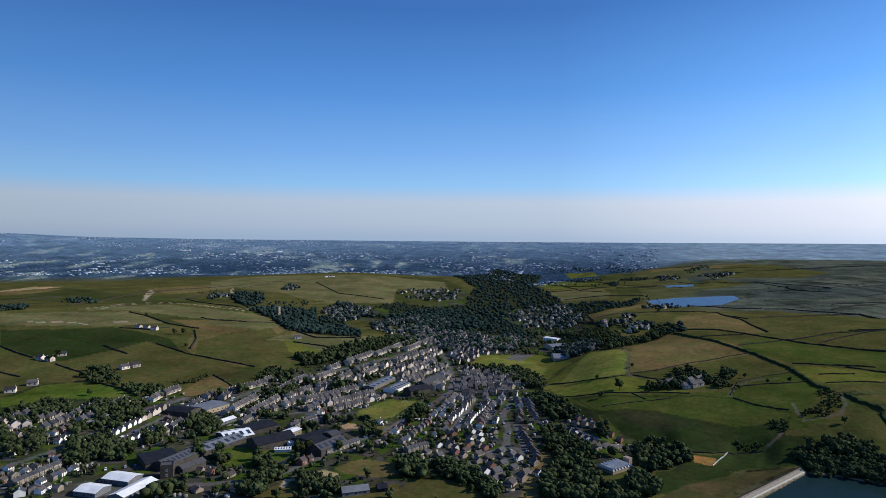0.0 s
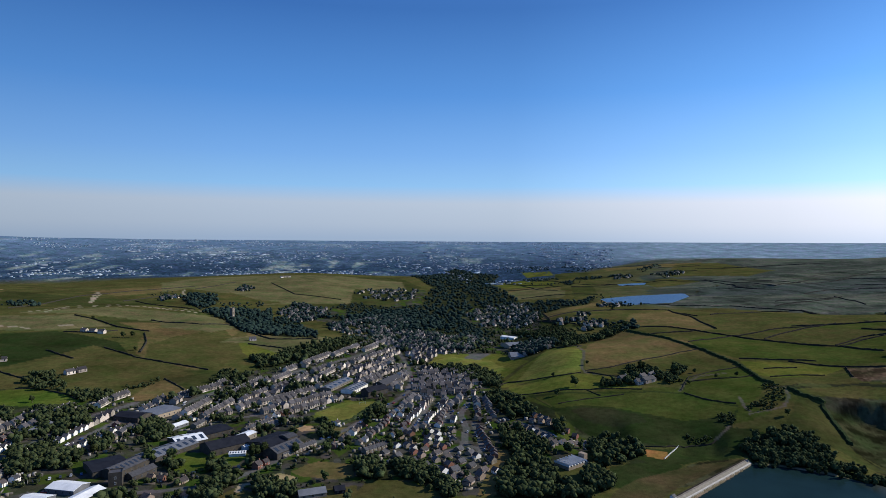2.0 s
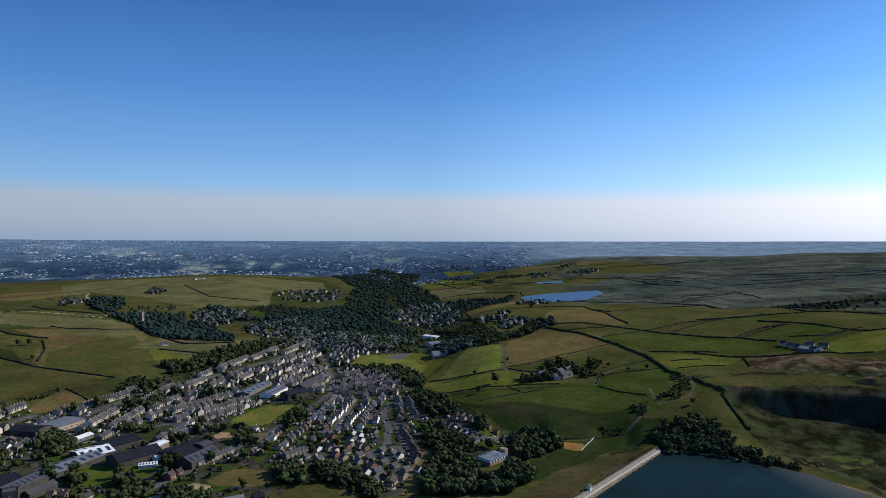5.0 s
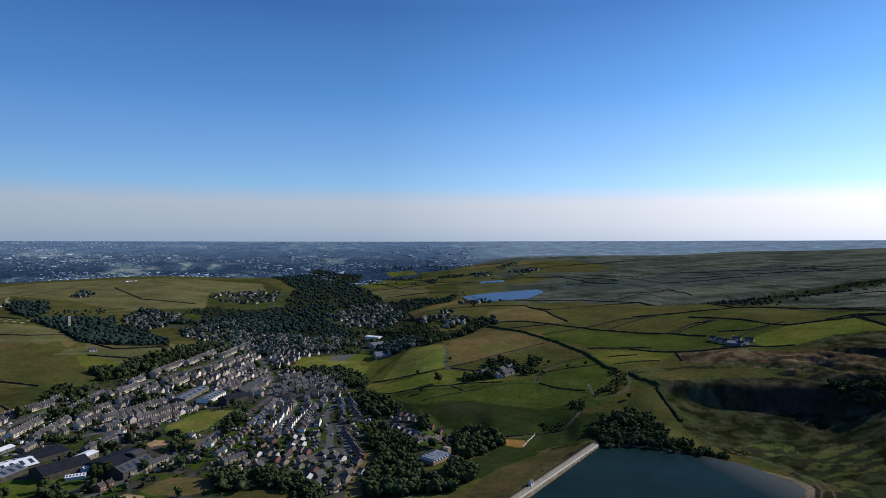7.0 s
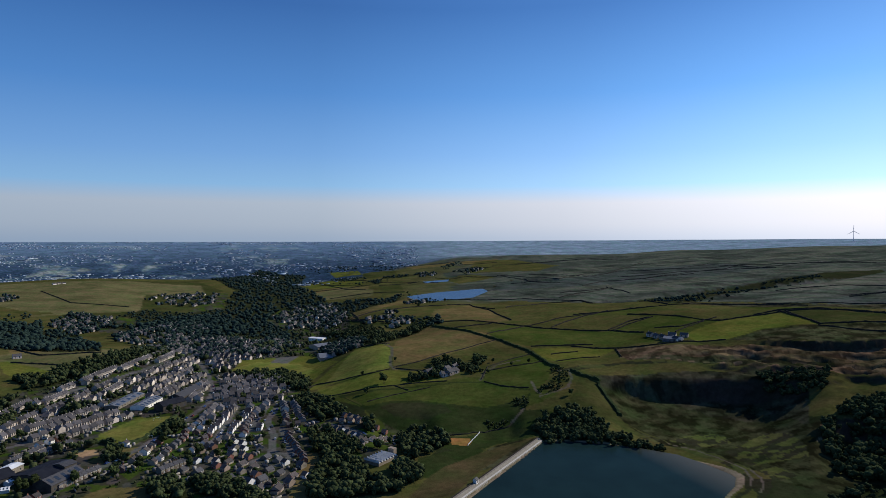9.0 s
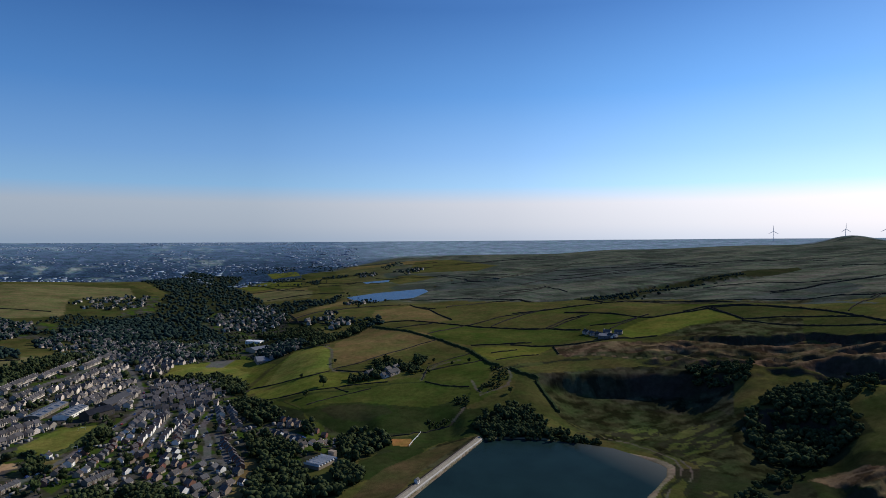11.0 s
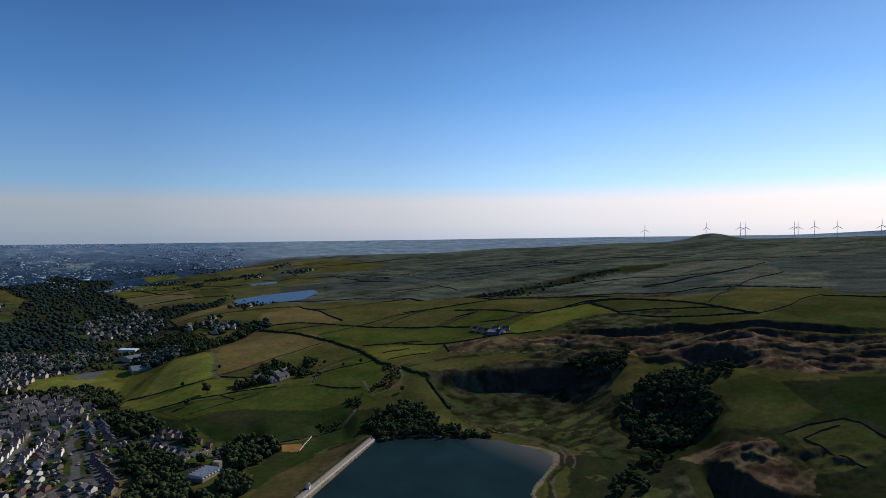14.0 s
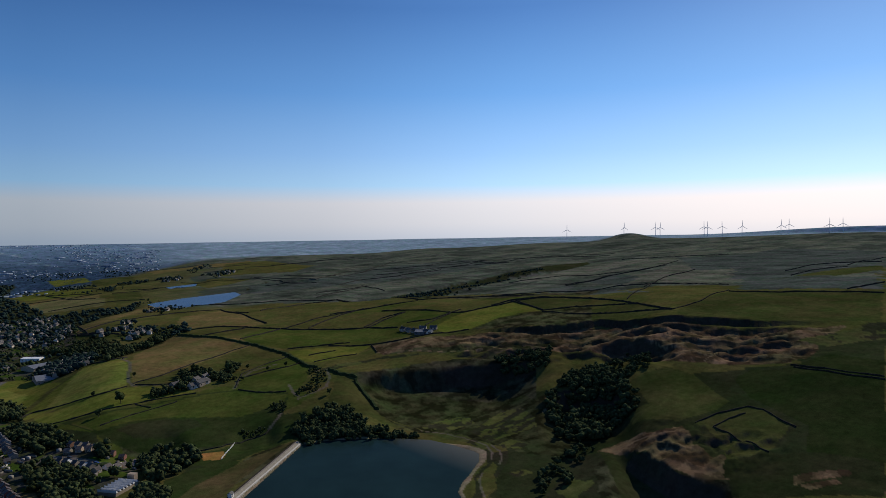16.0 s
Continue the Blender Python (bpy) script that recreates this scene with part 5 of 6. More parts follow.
def trees(tall, *places):
    for (x, y), g in zip(places, height([p[0] for p in places], [p[1] for p in places])):
        kind = random.choice(TREE_KINDS)
        t = tall * random.uniform(0.8, 1.15)
        m = Matrix.LocRotScale((x, y, g), Euler((0, 0, random.uniform(0, 6.28))), None)
        ob = kind[0] if not kind[1] else copy_thing(kind[0], m)
        kind[1] = True
        ob.matrix_basis = m
        ob.scale = (t, t, t)


trees(10, (-510, 817), (-514, 841), (-436, 1022), (-424, 1028), (-549, 1164))
trees(7, (-379, 928), (-55, 468))
trees(11, (-137, 480), (-119, 470), (-118, 518), (-112, 525), (-197, 506), (-180, 510), (-149, 505), (-86, 526), (-69, 581), (-31, 599), (-24, 637), (-16, 670))
trees(9, (-415, 603), (-384, 625), (-288, 600), (-380, 676), (-229, 532), (-249, 529), (-249, 561), (-201, 632), (-181, 622), (-167, 614), (-156, 634), (-151, 666), (-52, 705), (-113, 635), (-30, 706))
trees(8, (8, 639), (25, 566), (41, 575), (54, 584), (72, 620), (81, 602), (58, 650), (36, 640), (66, 544), (18, 529), (40, 496), (27, 472), (50, 467), (93, 576), (90, 531), (78, 708), (45, 734), (33, 776), (69, 778))
trees(9, (1076, 1098), (461, 1341), (582, 1792), (588, 1502))
trees(9, (-10, 543), (-1, 558), (14, 543), (-19, 511), (-8, 528), (-45, 541), (-60, 526), (-87, 616), (-125, 656), (-150, 701), (-168, 712), (-187, 711), (-211, 613), (-217, 584), (-237, 581), (-318, 616), (-281, 513), (-283, 493), (-254, 515), (-363, 520), (-304, 473), (-334, 495), (-331, 580))
trees(13, (197, 694), (291, 739), (326, 724))
trees(7, (183, 742), (225, 686), (349, 724), (362, 697), (387, 699), (234, 771), (171, 673), (358, 556))


# ---- houses ----
def box(x0, x1, y0, y1, z0, z1):
    v = [(x, y, z) for z in (z0, z1) for x, y in ((x0, y0), (x1, y0), (x1, y1), (x0, y1))]
    return v, [(3, 2, 1, 0), (4, 5, 6, 7), (0, 1, 5, 4), (1, 2, 6, 5), (2, 3, 7, 6), (3, 0, 4, 7)]


def gabled(length, depth, eaves, ridge):
    """Walls with gable ends; the ridge runs along x."""
    a, b = length / 2, depth / 2
    v = [(-a, -b, -0.8), (a, -b, -0.8), (a, b, -0.8), (-a, b, -0.8), (-a, -b, eaves), (a, -b, eaves), (a, b, eaves), (-a, b, eaves), (-a, 0, ridge), (a, 0, ridge)]
    return v, [(0, 1, 5, 4), (2, 3, 7, 6), (1, 2, 6, 9, 5), (3, 0, 4, 8, 7), (3, 2, 1, 0), (4, 5, 9, 8), (6, 7, 8, 9)]


def pitched(length, depth, eaves, ridge, over=0.35, thick=0.18):
    a, b = length / 2 + over * 0.6, depth / 2 + over
    low = eaves - (ridge - eaves) * over / (depth / 2)
    v = []
    for dz in (0.02, thick):
        v += [(-a, -b, low + dz), (a, -b, low + dz), (a, 0, ridge + dz), (-a, 0, ridge + dz), (-a, b, low + dz), (a, b, low + dz)]
    return v, [(6, 7, 8, 9), (9, 8, 11, 10), (3, 2, 1, 0), (4, 5, 2, 3), (0, 1, 7, 6), (5, 4, 10, 11), (1, 2, 8, 7), (2, 5, 11, 8), (3, 0, 6, 9), (4, 3, 9, 10)]


def window(parent, x, y, z, w, h, face, frame_mat=None):
    """face: -1 looks to -y, 1 to +y."""
    f = 0.09
    v, q = [], []
    for x0, x1, z0, z1 in ((-w / 2, w / 2, h - f, h), (-w / 2, w / 2, 0, f), (-w / 2, -w / 2 + f, f, h - f), (w / 2 - f, w / 2, f, h - f), (-f / 2, f / 2, f, h - f)):
        bv, bq = box(x + x0, x + x1, y - 0.04, y + 0.06, z + z0, z + z1)
        q += [tuple(i + len(v) for i in one) for one in bq]
        v += bv
    ob = link("window", v, q, frame_mat or PAINT, parent)
    bv, bq = box(x - w / 2 + f, x + w / 2 - f, y - 0.02, y + 0.03, z + f, z + h - f)
    link("pane", bv, bq, GLASS, ob)


def house(label, length, depth, eaves, ridge, wall, roof, floors=2, bays=2, chimneys=1, porch=False):
    ob = new("house")
    tagged(ob, label, "house", "houses of the town")
    link("wall", *gabled(length, depth, eaves, ridge), wall, ob)
    link("roof", *pitched(length, depth, eaves, ridge), roof, ob)
    for k in range(chimneys):
        x = (length / 2 - 0.7) * (1 if k == 0 else -1)
        v, f = box(x - 0.45, x + 0.45, -0.4, 0.4, ridge - 0.9, ridge + 1.1)
        stack = link("chimney", v, f, wall, ob)
        for s in (-0.2, 0.2):
            pv, pf = box(x + s - 0.1, x + s + 0.1, -0.1, 0.1, ridge + 1.1, ridge + 1.5)
            link("chimney_pot", pv, pf, REDTILE, stack)
    for side in (-1, 1):
        y = side * (depth / 2 + 0.02)
        for level in range(floors):
            for k in range(bays):
                x = (k - (bays - 1) / 2) * length / bays
                if level == 0 and k == 0 and side == -1:
                    v, f = box(x - 0.48, x + 0.48, y - 0.05, y + 0.06, 0.05, 2.1)
                    link("door", v, f, DOORPAINT, ob)
                else:
                    window(ob, x, y, 0.8 + (eaves - 2.2) * level / max(1, floors - 1) if floors > 1 else 0.9, min(1.6, length / bays * 0.5), 1.15, side)
    if porch:
        v, f = box(-length / 2 - 2.6, -length / 2 - 0.003, -depth / 2 + 0.8, depth / 2 - 1.2, -0.8, 2.6)
        garage = link("garage", v, f, wall, ob)
        v, f = box(-length / 2 - 2.8, -length / 2 - 0.003, -depth / 2 + 0.6, depth / 2 - 1.0, 2.604, 2.8)
        link("garage_roof", v, f, BLACKROOF, garage)
    return ob


def kinds_of_house():
    k = {}
    k["stone"] = [house("terraced house of blackened sandstone with slate roof", 4.8, 8.5, 5.2, 7.6, STONE, SLATE, 2, 2, 1)]
    k["white"] = [house("white rendered semi-detached house with tiled roof", 7.2, 7.6, 4.3, 7.0, RENDER, TILE, 2, 2, 1),
                  house("white rendered house with grey slate roof", 6.4, 7.6, 4.3, 7.0, RENDER, SLATE, 2, 2, 1)]
    k["brick"] = [house("red brick semi-detached house with tiled roof", 6.4, 7.6, 4.3, 7.0, BRICK, TILE, 2, 2, 1)]
    k["semi"] = [house("buff brick semi-detached house with brown tiled roof", 6.4, 7.8, 4.0, 6.8, BUFF, TILE, 2, 2, 1),
                 house("cream rendered semi-detached house with brown tiled roof", 6.2, 7.8, 4.0, 6.8, RENDER, TILE, 2, 2, 0),
                 house("stone-faced semi-detached house with grey slate roof", 6.4, 7.8, 4.0, 6.7, STONE, SLATE, 2, 2, 1), house("brown brick semi-detached house with brown tiled roof", 6.2, 7.8, 4.0, 6.7, BRICK, TILE, 2, 2, 0)]
    k["bungalow"] = [house("buff brick bungalow with brown tiled roof and garage", 9, 8.6, 2.6, 5.6, BUFF, TILE, 1, 3, 1, True),
                     house("stone-faced bungalow with grey tiled roof", 8.6, 8.6, 2.6, 5.7, STONE, SLATE, 1, 3, 0)]
    k["farm"] = [house("long stone farmhouse with stone slate roof", 13, 7, 4.8, 7.3, STONE, SLATE, 2, 4, 2),
                 house("white rendered farmhouse with stone slate roof", 11, 7, 4.8, 7.2, RENDER, SLATE, 2, 3, 2)]
    k["mixed"] = k["white"] + k["brick"] + k["semi"] + k["stone"]
    return k


SPACING = {"stone": 4.18, "white": 8.8, "brick": 8.2, "semi": 8.6, "bungalow": 12.4, "farm": 15, "mixed": 8.8}
PLOTS = []


def row(kind, a, b):
    a, b = Vector(a), Vector(b)
    gap = SPACING[kind]
    n = max(1, round((b - a).length / gap))
    way = (b - a).normalized() if n > 1 else Vector((0.9, 0.43))
    for k in range(n):
        p = a + way * gap * (k + 0.5) if n > 1 else (a + b) / 2
        turn = math.atan2(way.y, way.x)
        if kind != "stone":
            p += Vector((random.uniform(-1, 1), random.uniform(-1.5, 1.5)))
            turn += random.gauss(0, 0.05) + (math.pi / 2 if kind in ("white", "bungalow") or (kind == "mixed" and random.random() < 0.3) else 0)
        PLOTS.append((p.length, kind, p.x, p.y, turn + (math.pi if random.random() < 0.5 and kind != "stone" else 0)))


row("semi", (29, 828), (54, 842))
row("semi", (25, 790), (58, 810))
row("semi", (60, 814), (93, 797))
row("semi", (24, 751), (54, 762))
row("semi", (58, 768), (89, 747))
row("semi", (22, 721), (51, 721))
row("semi", (56, 726), (87, 715))
row("semi", (-13, 620), (15, 706))
row("white", (8, 613), (32, 689))
row("white", (24, 606), (51, 683))
row("semi", (37, 612), (55, 674))
row("white", (50, 607), (76, 686))
row("semi", (84, 695), (79, 624))
row("brick", (76, 612), (93, 611))
row("brick", (74, 587), (79, 504))
row("semi", (94, 689), (94, 622))
row("semi", (45, 581), (57, 568))
row("semi", (45, 556), (52, 539))
row("semi", (-9, 567), (4, 586))
row("semi", (20, 573), (39, 552))
row("semi", (23, 549), (39, 532))
row("bungalow", (-17, 528), (4, 512))
row("bungalow", (7, 508), (33, 477))
row("bungalow", (38, 486), (56, 461))
row("bungalow", (17, 533), (42, 507))
row("bungalow", (45, 505), (72, 473))
row("bungalow", (45, 532), (63, 516))
row("bungalow", (35, 468), (60, 452))
row("stone", (-30, 525), (-7, 545))
row("semi", (-3, 599), (9, 596))
row("semi", (5, 576), (18, 592))
row("semi", (5, 544), (16, 529))
row("semi", (125, 602), (168, 570))
row("semi", (117, 585), (135, 546))
row("semi", (132, 536), (166, 555))
row("semi", (133, 619), (149, 587))
row("stone", (-301, 437), (-288, 497))
row("white", (-292, 545), (-284, 642))
row("white", (-273, 527), (-255, 592))
row("white", (-325, 526), (-327, 558))
row("white", (-391, 567), (-380, 577))
row("mixed", (-361, 554), (-358, 571))
row("mixed", (-381, 586), (-367, 607))
row("mixed", (-359, 619), (-343, 647))
row("mixed", (-368, 521), (-368, 550))
row("brick", (-313, 494), (-310, 503))
row("mixed", (-343, 489), (-343, 505))
row("stone", (-308, 661), (-307, 680))
row("stone", (-306, 688), (-299, 714))
row("stone", (-250, 575), (-250, 601))
row("stone", (-217, 647), (-207, 696))
row("stone", (-195, 632), (-182, 694))
row("stone", (-193, 600), (-187, 627))
row("stone", (-143, 587), (-126, 620))
row("stone", (-125, 602), (-106, 629))
row("mixed", (-133, 628), (-64, 707))
row("mixed", (-142, 649), (-80, 722))
row("stone", (-150, 684), (-108, 736))
row("stone", (-244, 709), (-212, 754))
row("stone", (-193, 709), (-170, 804))
row("stone", (-158, 790), (-131, 850))
row("stone", (-164, 816), (-141, 856))
row("stone", (-129, 839), (-83, 919))
row("stone", (-87, 896), (-38, 1040))
row("stone", (-57, 981), (-18, 1117))
row("stone", (-104, 808), (-90, 846))
row("stone", (-134, 870), (-103, 933))
row("stone", (-98, 928), (-46, 1076))
row("white", (-144, 719), (-135, 758))
row("mixed", (-120, 771), (-98, 819))
row("stone", (-97, 519), (-73, 549))
row("brick", (-112, 492), (-102, 509))
row("mixed", (-63, 850), (-10, 916))
row("mixed", (-54, 774), (6, 878))
row("mixed", (-40, 717), (6, 800))
row("mixed", (-31, 913), (-2, 986))
row("white", (-62, 835), (-42, 880))
row("stone", (-12, 745), (9, 823))
row("semi", (13, 747), (85, 766))
row("semi", (16, 781), (85, 804))
row("semi", (29, 860), (44, 849))
row("bungalow", (-197, 434), (-186, 462))
row("bungalow", (-176, 435), (-160, 457))
row("bungalow", (-150, 437), (-140, 454))
row("semi", (-187, 474), (-169, 473))
row("mixed", (-290, 421), (-274, 430))
row("mixed", (-276, 423), (-274, 444))
row("farm", (262, 688), (286, 696))
row("farm", (274, 703), (301, 723))
row("farm", (251, 710), (262, 704))
row("farm", (-404, 782), (-390, 804))
row("farm", (-473, 670), (-464, 689))
row("farm", (-465, 703), (-462, 714))
row("farm", (-534, 826), (-510, 817))
row("farm", (-517, 841), (-511, 855))
row("farm", (-518, 1059), (-474, 1047))
row("farm", (-245, 1035), (-230, 1031))
row("farm", (-439, 2326), (-410, 2350))
row("farm", (607, 742), (600, 669))
row("farm", (612, 708), (627, 689))
row("stone", (-216, 759), (-210, 770))

BUILT = []  # centre lines and half widths of the large buildings


def large(a, b, width):
    BUILT.append((a, b, width / 2 + 5))


large((-242, 456), (-220, 450), 15)
large((-249, 433), (-232, 429), 15)
large((-218, 419), (-209, 450), 12)
large((-233, 485), (-213, 501), 28)
large((-215, 476), (-201, 511), 16)
large((-198, 472), (-188, 492), 8)
large((-204, 514), (-180, 554), 20)
large((-195, 553), (-175, 569), 26)
large((-161, 531), (-134, 554), 22)
large((-142, 560), (-133, 577), 10)
large((-140, 526), (-127, 528), 7)
large((-132, 539), (-124, 552), 5)
large((-118, 535), (-98, 563), 28)
large((-100, 548), (-93, 556), 12)
large((-105, 517), (-88, 543), 16)
large((-184, 572), (-161, 595), 22)
large((-87, 743), (-64, 800), 20)
large((-61, 730), (-46, 767), 16)
large((-70, 438), (-52, 444), 11)
large((-46, 446), (-39, 448), 9)
large((-328, 576), (-326, 606), 12)
large((-274, 636), (-247, 627), 20)
large((-249, 639), (-234, 664), 26)
large((-215, 595), (-205, 615), 9)
large((-40, 717), (-18, 735), 15)
large((-25, 745), (-5, 788), 16)
large((164, 931), (197, 929), 40)
large((174, 1034), (204, 1045), 30)
large((186, 1132), (207, 1112), 14)
large((273, 691), (289, 700), 10)
large((594, 692), (608, 672), 16)
large((126, 483), (148, 499), 17)
large((-347, 1319), (-345, 1324), 7)
large((-205, 464), (-202, 465), 9)


def open_ground(x, y):
    """True where a field, pitch, road or large building leaves no room for a house."""
    x, y = np.asarray(x, float), np.asarray(y, float)
    shut = inside(x, y, RESERVOIR)
    for kind, poly in COVERS:
        shut = inside(x, y, poly) | shut if kind != "town" else shut & ~inside(x, y, poly)
    for width, kind, line in TRACKS:
        shut = shut | (reach(x, y, line) < width / 2 + 5)
    for a, b, half in BUILT:
        shut = shut | (reach(x, y, (a, b)) < half)
    return shut


def quarter(kind, a, b, *poly):
    """Fills a part of the town with rows of houses that run from a towards b."""
    way = (Vector(b) - Vector(a)).normalized()
    across = Vector((-way.y, way.x))
    xs, ys = [p[0] for p in poly], [p[1] for p in poly]
    mid = Vector(((min(xs) + max(xs)) / 2, (min(ys) + max(ys)) / 2))
    reach_out = max(max(xs) - min(xs), max(ys) - min(ys))
    spots_here = []
    gap, k = SPACING[kind] * 1.06, 0
    v = -reach_out
    while v < reach_out:
        u = -reach_out + random.uniform(0, 8)
        while u < reach_out:
            spots_here.append(mid + way * (u + random.uniform(-0.5, 0.5)) + across * (v + random.uniform(-1.2, 1.2)))
            u += gap if random.random() < 0.82 else gap * 2.2
        k += 1
        v += 18 if k % 2 else 27
    x, y = np.array([p.x for p in spots_here]), np.array([p.y for p in spots_here])
    good = inside(x, y, poly) & ~open_ground(x, y)
    taken = np.array([(p[2], p[3]) for p in PLOTS])
    for px, py in zip(x[good], y[good]):
        if np.min(np.hypot(taken[:, 0] - px, taken[:, 1] - py)) > 8.5:
            turn = math.atan2(way.y, way.x) + random.gauss(0, 0.05) + (math.pi / 2 if random.random() < 0.12 else 0)
            PLOTS.append((math.hypot(px, py), kind, px, py, turn))


def estate(a, b, *poly):
    """Close rows of semi-detached houses along parallel streets."""
    a, b = Vector(a), Vector(b)
    way = (b - a).normalized()
    across = Vector((-way.y, way.x))
    rows_at = [v * 31 + off for v in range(-8, 9) for off in (0, 13.5)]
    spots_here = [a + way * (u * 8.1 + 2 * (u % 2 == 0)) + across * (v + random.uniform(-0.7, 0.7)) for v in rows_at for u in range(-30, 31)]
    x, y = np.array([p.x for p in spots_here]), np.array([p.y for p in spots_here])
    good = inside(x, y, poly)
    for px, py in zip(x[good], y[good]):
        if min(math.hypot(p[2] - px, p[3] - py) for p in PLOTS) > 7.6:
            PLOTS.append((math.hypot(px, py), "semi", px, py, math.atan2(way.y, way.x) + random.gauss(0, 0.04)))


quarter("mixed", (-158, 790), (-131, 850), (-193, 709), (-165, 822), (-73, 980), (-13, 1134), (14, 918), (9, 746), (-52, 705), (-105, 715), (-138, 635), (-189, 614), (-218, 632))
quarter("mixed", (-292, 545), (-284, 642), (-368, 521), (-422, 598), (-374, 626), (-315, 681), (-236, 722), (-218, 632), (-238, 546), (-270, 514), (-313, 524))
quarter("mixed", (-301, 437), (-288, 497), (-296, 419), (-354, 501), (-306, 511), (-275, 475), (-262, 432), (-263, 421))
quarter("bungalow", (-197, 434), (-186, 462), (-196, 425), (-197, 452), (-172, 474), (-135, 464), (-136, 430))
quarter("semi", (-22, 1062), (52, 1016), (-82, 1099), (-25, 1210), (82, 1179), (87, 995), (39, 920), (14, 877), (-3, 1011))
quarter("mixed", (-22, 561), (0, 624), (-95, 580), (-76, 598), (-21, 637), (-1, 618), (-40, 538), (-76, 524))
estate((12, 720), (81, 735), (24, 844), (57, 860), (100, 825), (89, 704), (20, 706))
estate((9, 614), (31, 689), (-9, 616), (17, 706), (85, 700), (79, 614), (63, 621), (48, 598), (13, 584), (-5, 569))
estate((7, 508), (33, 477), (-8, 561), (13, 579), (45, 589), (51, 541), (64, 524), (79, 510), (75, 478), (61, 450), (44, 464), (30, 475), (11, 503), (-12, 515))

FAR, GREEN = [], []


def village(count, *poly):
    count = int(count * 1.2)
    xs, ys = [p[0] for p in poly], [p[1] for p in poly]
    x, y = rng.uniform(min(xs), max(xs), 40 * count), rng.uniform(min(ys), max(ys), 40 * count)
    k = np.where(inside(x, y, poly))[0][:count]
    for a, b in zip(x[k], y[k]):
        for _ in range(4):
            GREEN.append((a + rng.uniform(-14, 14), b + rng.uniform(-14, 14)))
        FAR.append((a, b, float(rng.choice([0.85, 0.85, 0.6]) + rng.normal(0, 0.1)), rng.uniform(5, 12)))


village(60, (-295, 1536), (-277, 1680), (-178, 1607), (-186, 1444), (-230, 1396))
village(70, (-172, 1334), (-59, 1518), (22, 1465), (20, 1303), (-86, 1144))
village(40, (-153, 2037), (-46, 2160), (70, 2147), (27, 1842), (-106, 1857))
village(110, (164, 1556), (235, 1780), (350, 1798), (309, 1362), (245, 1198), (175, 1320))
village(60, (67, 1106), (124, 1182), (162, 1074), (107, 1013), (71, 1019))
village(90, (-26, 1254), (82, 1179), (73, 1046), (15, 987), (-22, 1062), (-91, 1091))
village(6, (479, 1492), (557, 1580), (517, 1448), (455, 1379))
village(9, (360, 1154), (408, 1114), (380, 1062), (298, 1080))
village(6, (300, 1205), (366, 1243), (366, 1171), (296, 1146))
village(10, (-492, 1927), (-486, 2051), (-444, 1946), (-462, 1876))
village(12, (1086, 2537), (1237, 2667), (1151, 2481), (1037, 2412))
village(14, (864, 2553), (972, 2599), (915, 2444), (838, 2414))
village(8, (-634, 1702), (-606, 1755), (-574, 1662), (-600, 1612))
village(70, (188, 1009), (248, 1032), (228, 914), (180, 917))

HOUSES = kinds_of_house()
HOUSE_USED = set()
_x, _y = np.array([p[2] for p in PLOTS]), np.array([p[3] for p in PLOTS])
_road = np.zeros(len(PLOTS), bool)
for _w, _kind, _line in TRACKS:
    if _w >= 6:
        _road |= reach(_x, _y, _line) < _w / 2 + 4.5
PLOTS = sorted(p for p, on in zip(PLOTS, _road) if not on or p[1] == "farm")
for (_far, _kind, _x, _y, _turn), _g in zip(PLOTS[:270], height([p[2] for p in PLOTS[:270]], [p[3] for p in PLOTS[:270]])):
    _proto = random.choice(HOUSES[_kind])
    _m = Matrix.LocRotScale((_x, _y, _g), Euler((0, 0, _turn)), (0.87, 0.87, 0.82))
    if _proto.name in HOUSE_USED:
        copy_thing(_proto, _m)
    else:
        HOUSE_USED.add(_proto.name)
        _proto.matrix_basis = _m
for _proto in {one.name: one for row_of in HOUSES.values() for one in row_of}.values():
    if _proto.name not in HOUSE_USED:  # a kind that no plot took
        for _one in list(_proto.children_recursive) + [_proto]:
            bpy.data.objects.remove(_one)
for _far, _kind, _x, _y, _turn in PLOTS[270:]:
    FAR.append((_x, _y, _turn, SPACING[_kind] * (1.0 if _kind == "stone" else 0.8)))


def joined_houses(name, places, label):
    verts, faces, mats = [], [], []
    ground = height([p[0] for p in places], [p[1] for p in places])
    for (x, y, turn, length), g in zip(places, ground):
        c, s = math.cos(turn), math.sin(turn)
        length, tall = length * (1.0 if length < 4.3 else 0.88), random.uniform(3.3, 4.1)
        panes = []
        if math.hypot(x, y) < 1100:
            for side in (-1, 1):
                for u in (-0.25, 0.25):
                    for z0 in (0.9, tall - 1.6):
                        q = [(u * length - 0.6, side * 3.79, z0), (u * length + 0.6, side * 3.79, z0), (u * length + 0.6, side * 3.79, z0 + 1.1), (u * length - 0.6, side * 3.79, z0 + 1.1)]
                        panes.append((q if side < 0 else q[::-1], [(0, 1, 2, 3)]))
        stack = box(length / 2 - 1, length / 2 - 0.2, -0.4, 0.4, tall + 1.8, tall + 3.5)
        for (v, f), m in ((gabled(length, 7.5, tall, tall + 2.6), 0), (pitched(length, 7.5, tall, tall + 2.6), 1), (stack, 0), *((p, 2) for p in panes)):
            faces += [tuple(i + len(verts) for i in one) for one in f]
            mats += [m] * len(f)
            verts += [(x + p[0] * c - p[1] * s, y + p[0] * s + p[1] * c, g + p[2]) for p in v]
    return tagged(link(name, verts, faces, [FARHOUSE, FARROOF, GLASS], mats=mats), label, "houses", kind="stuff")


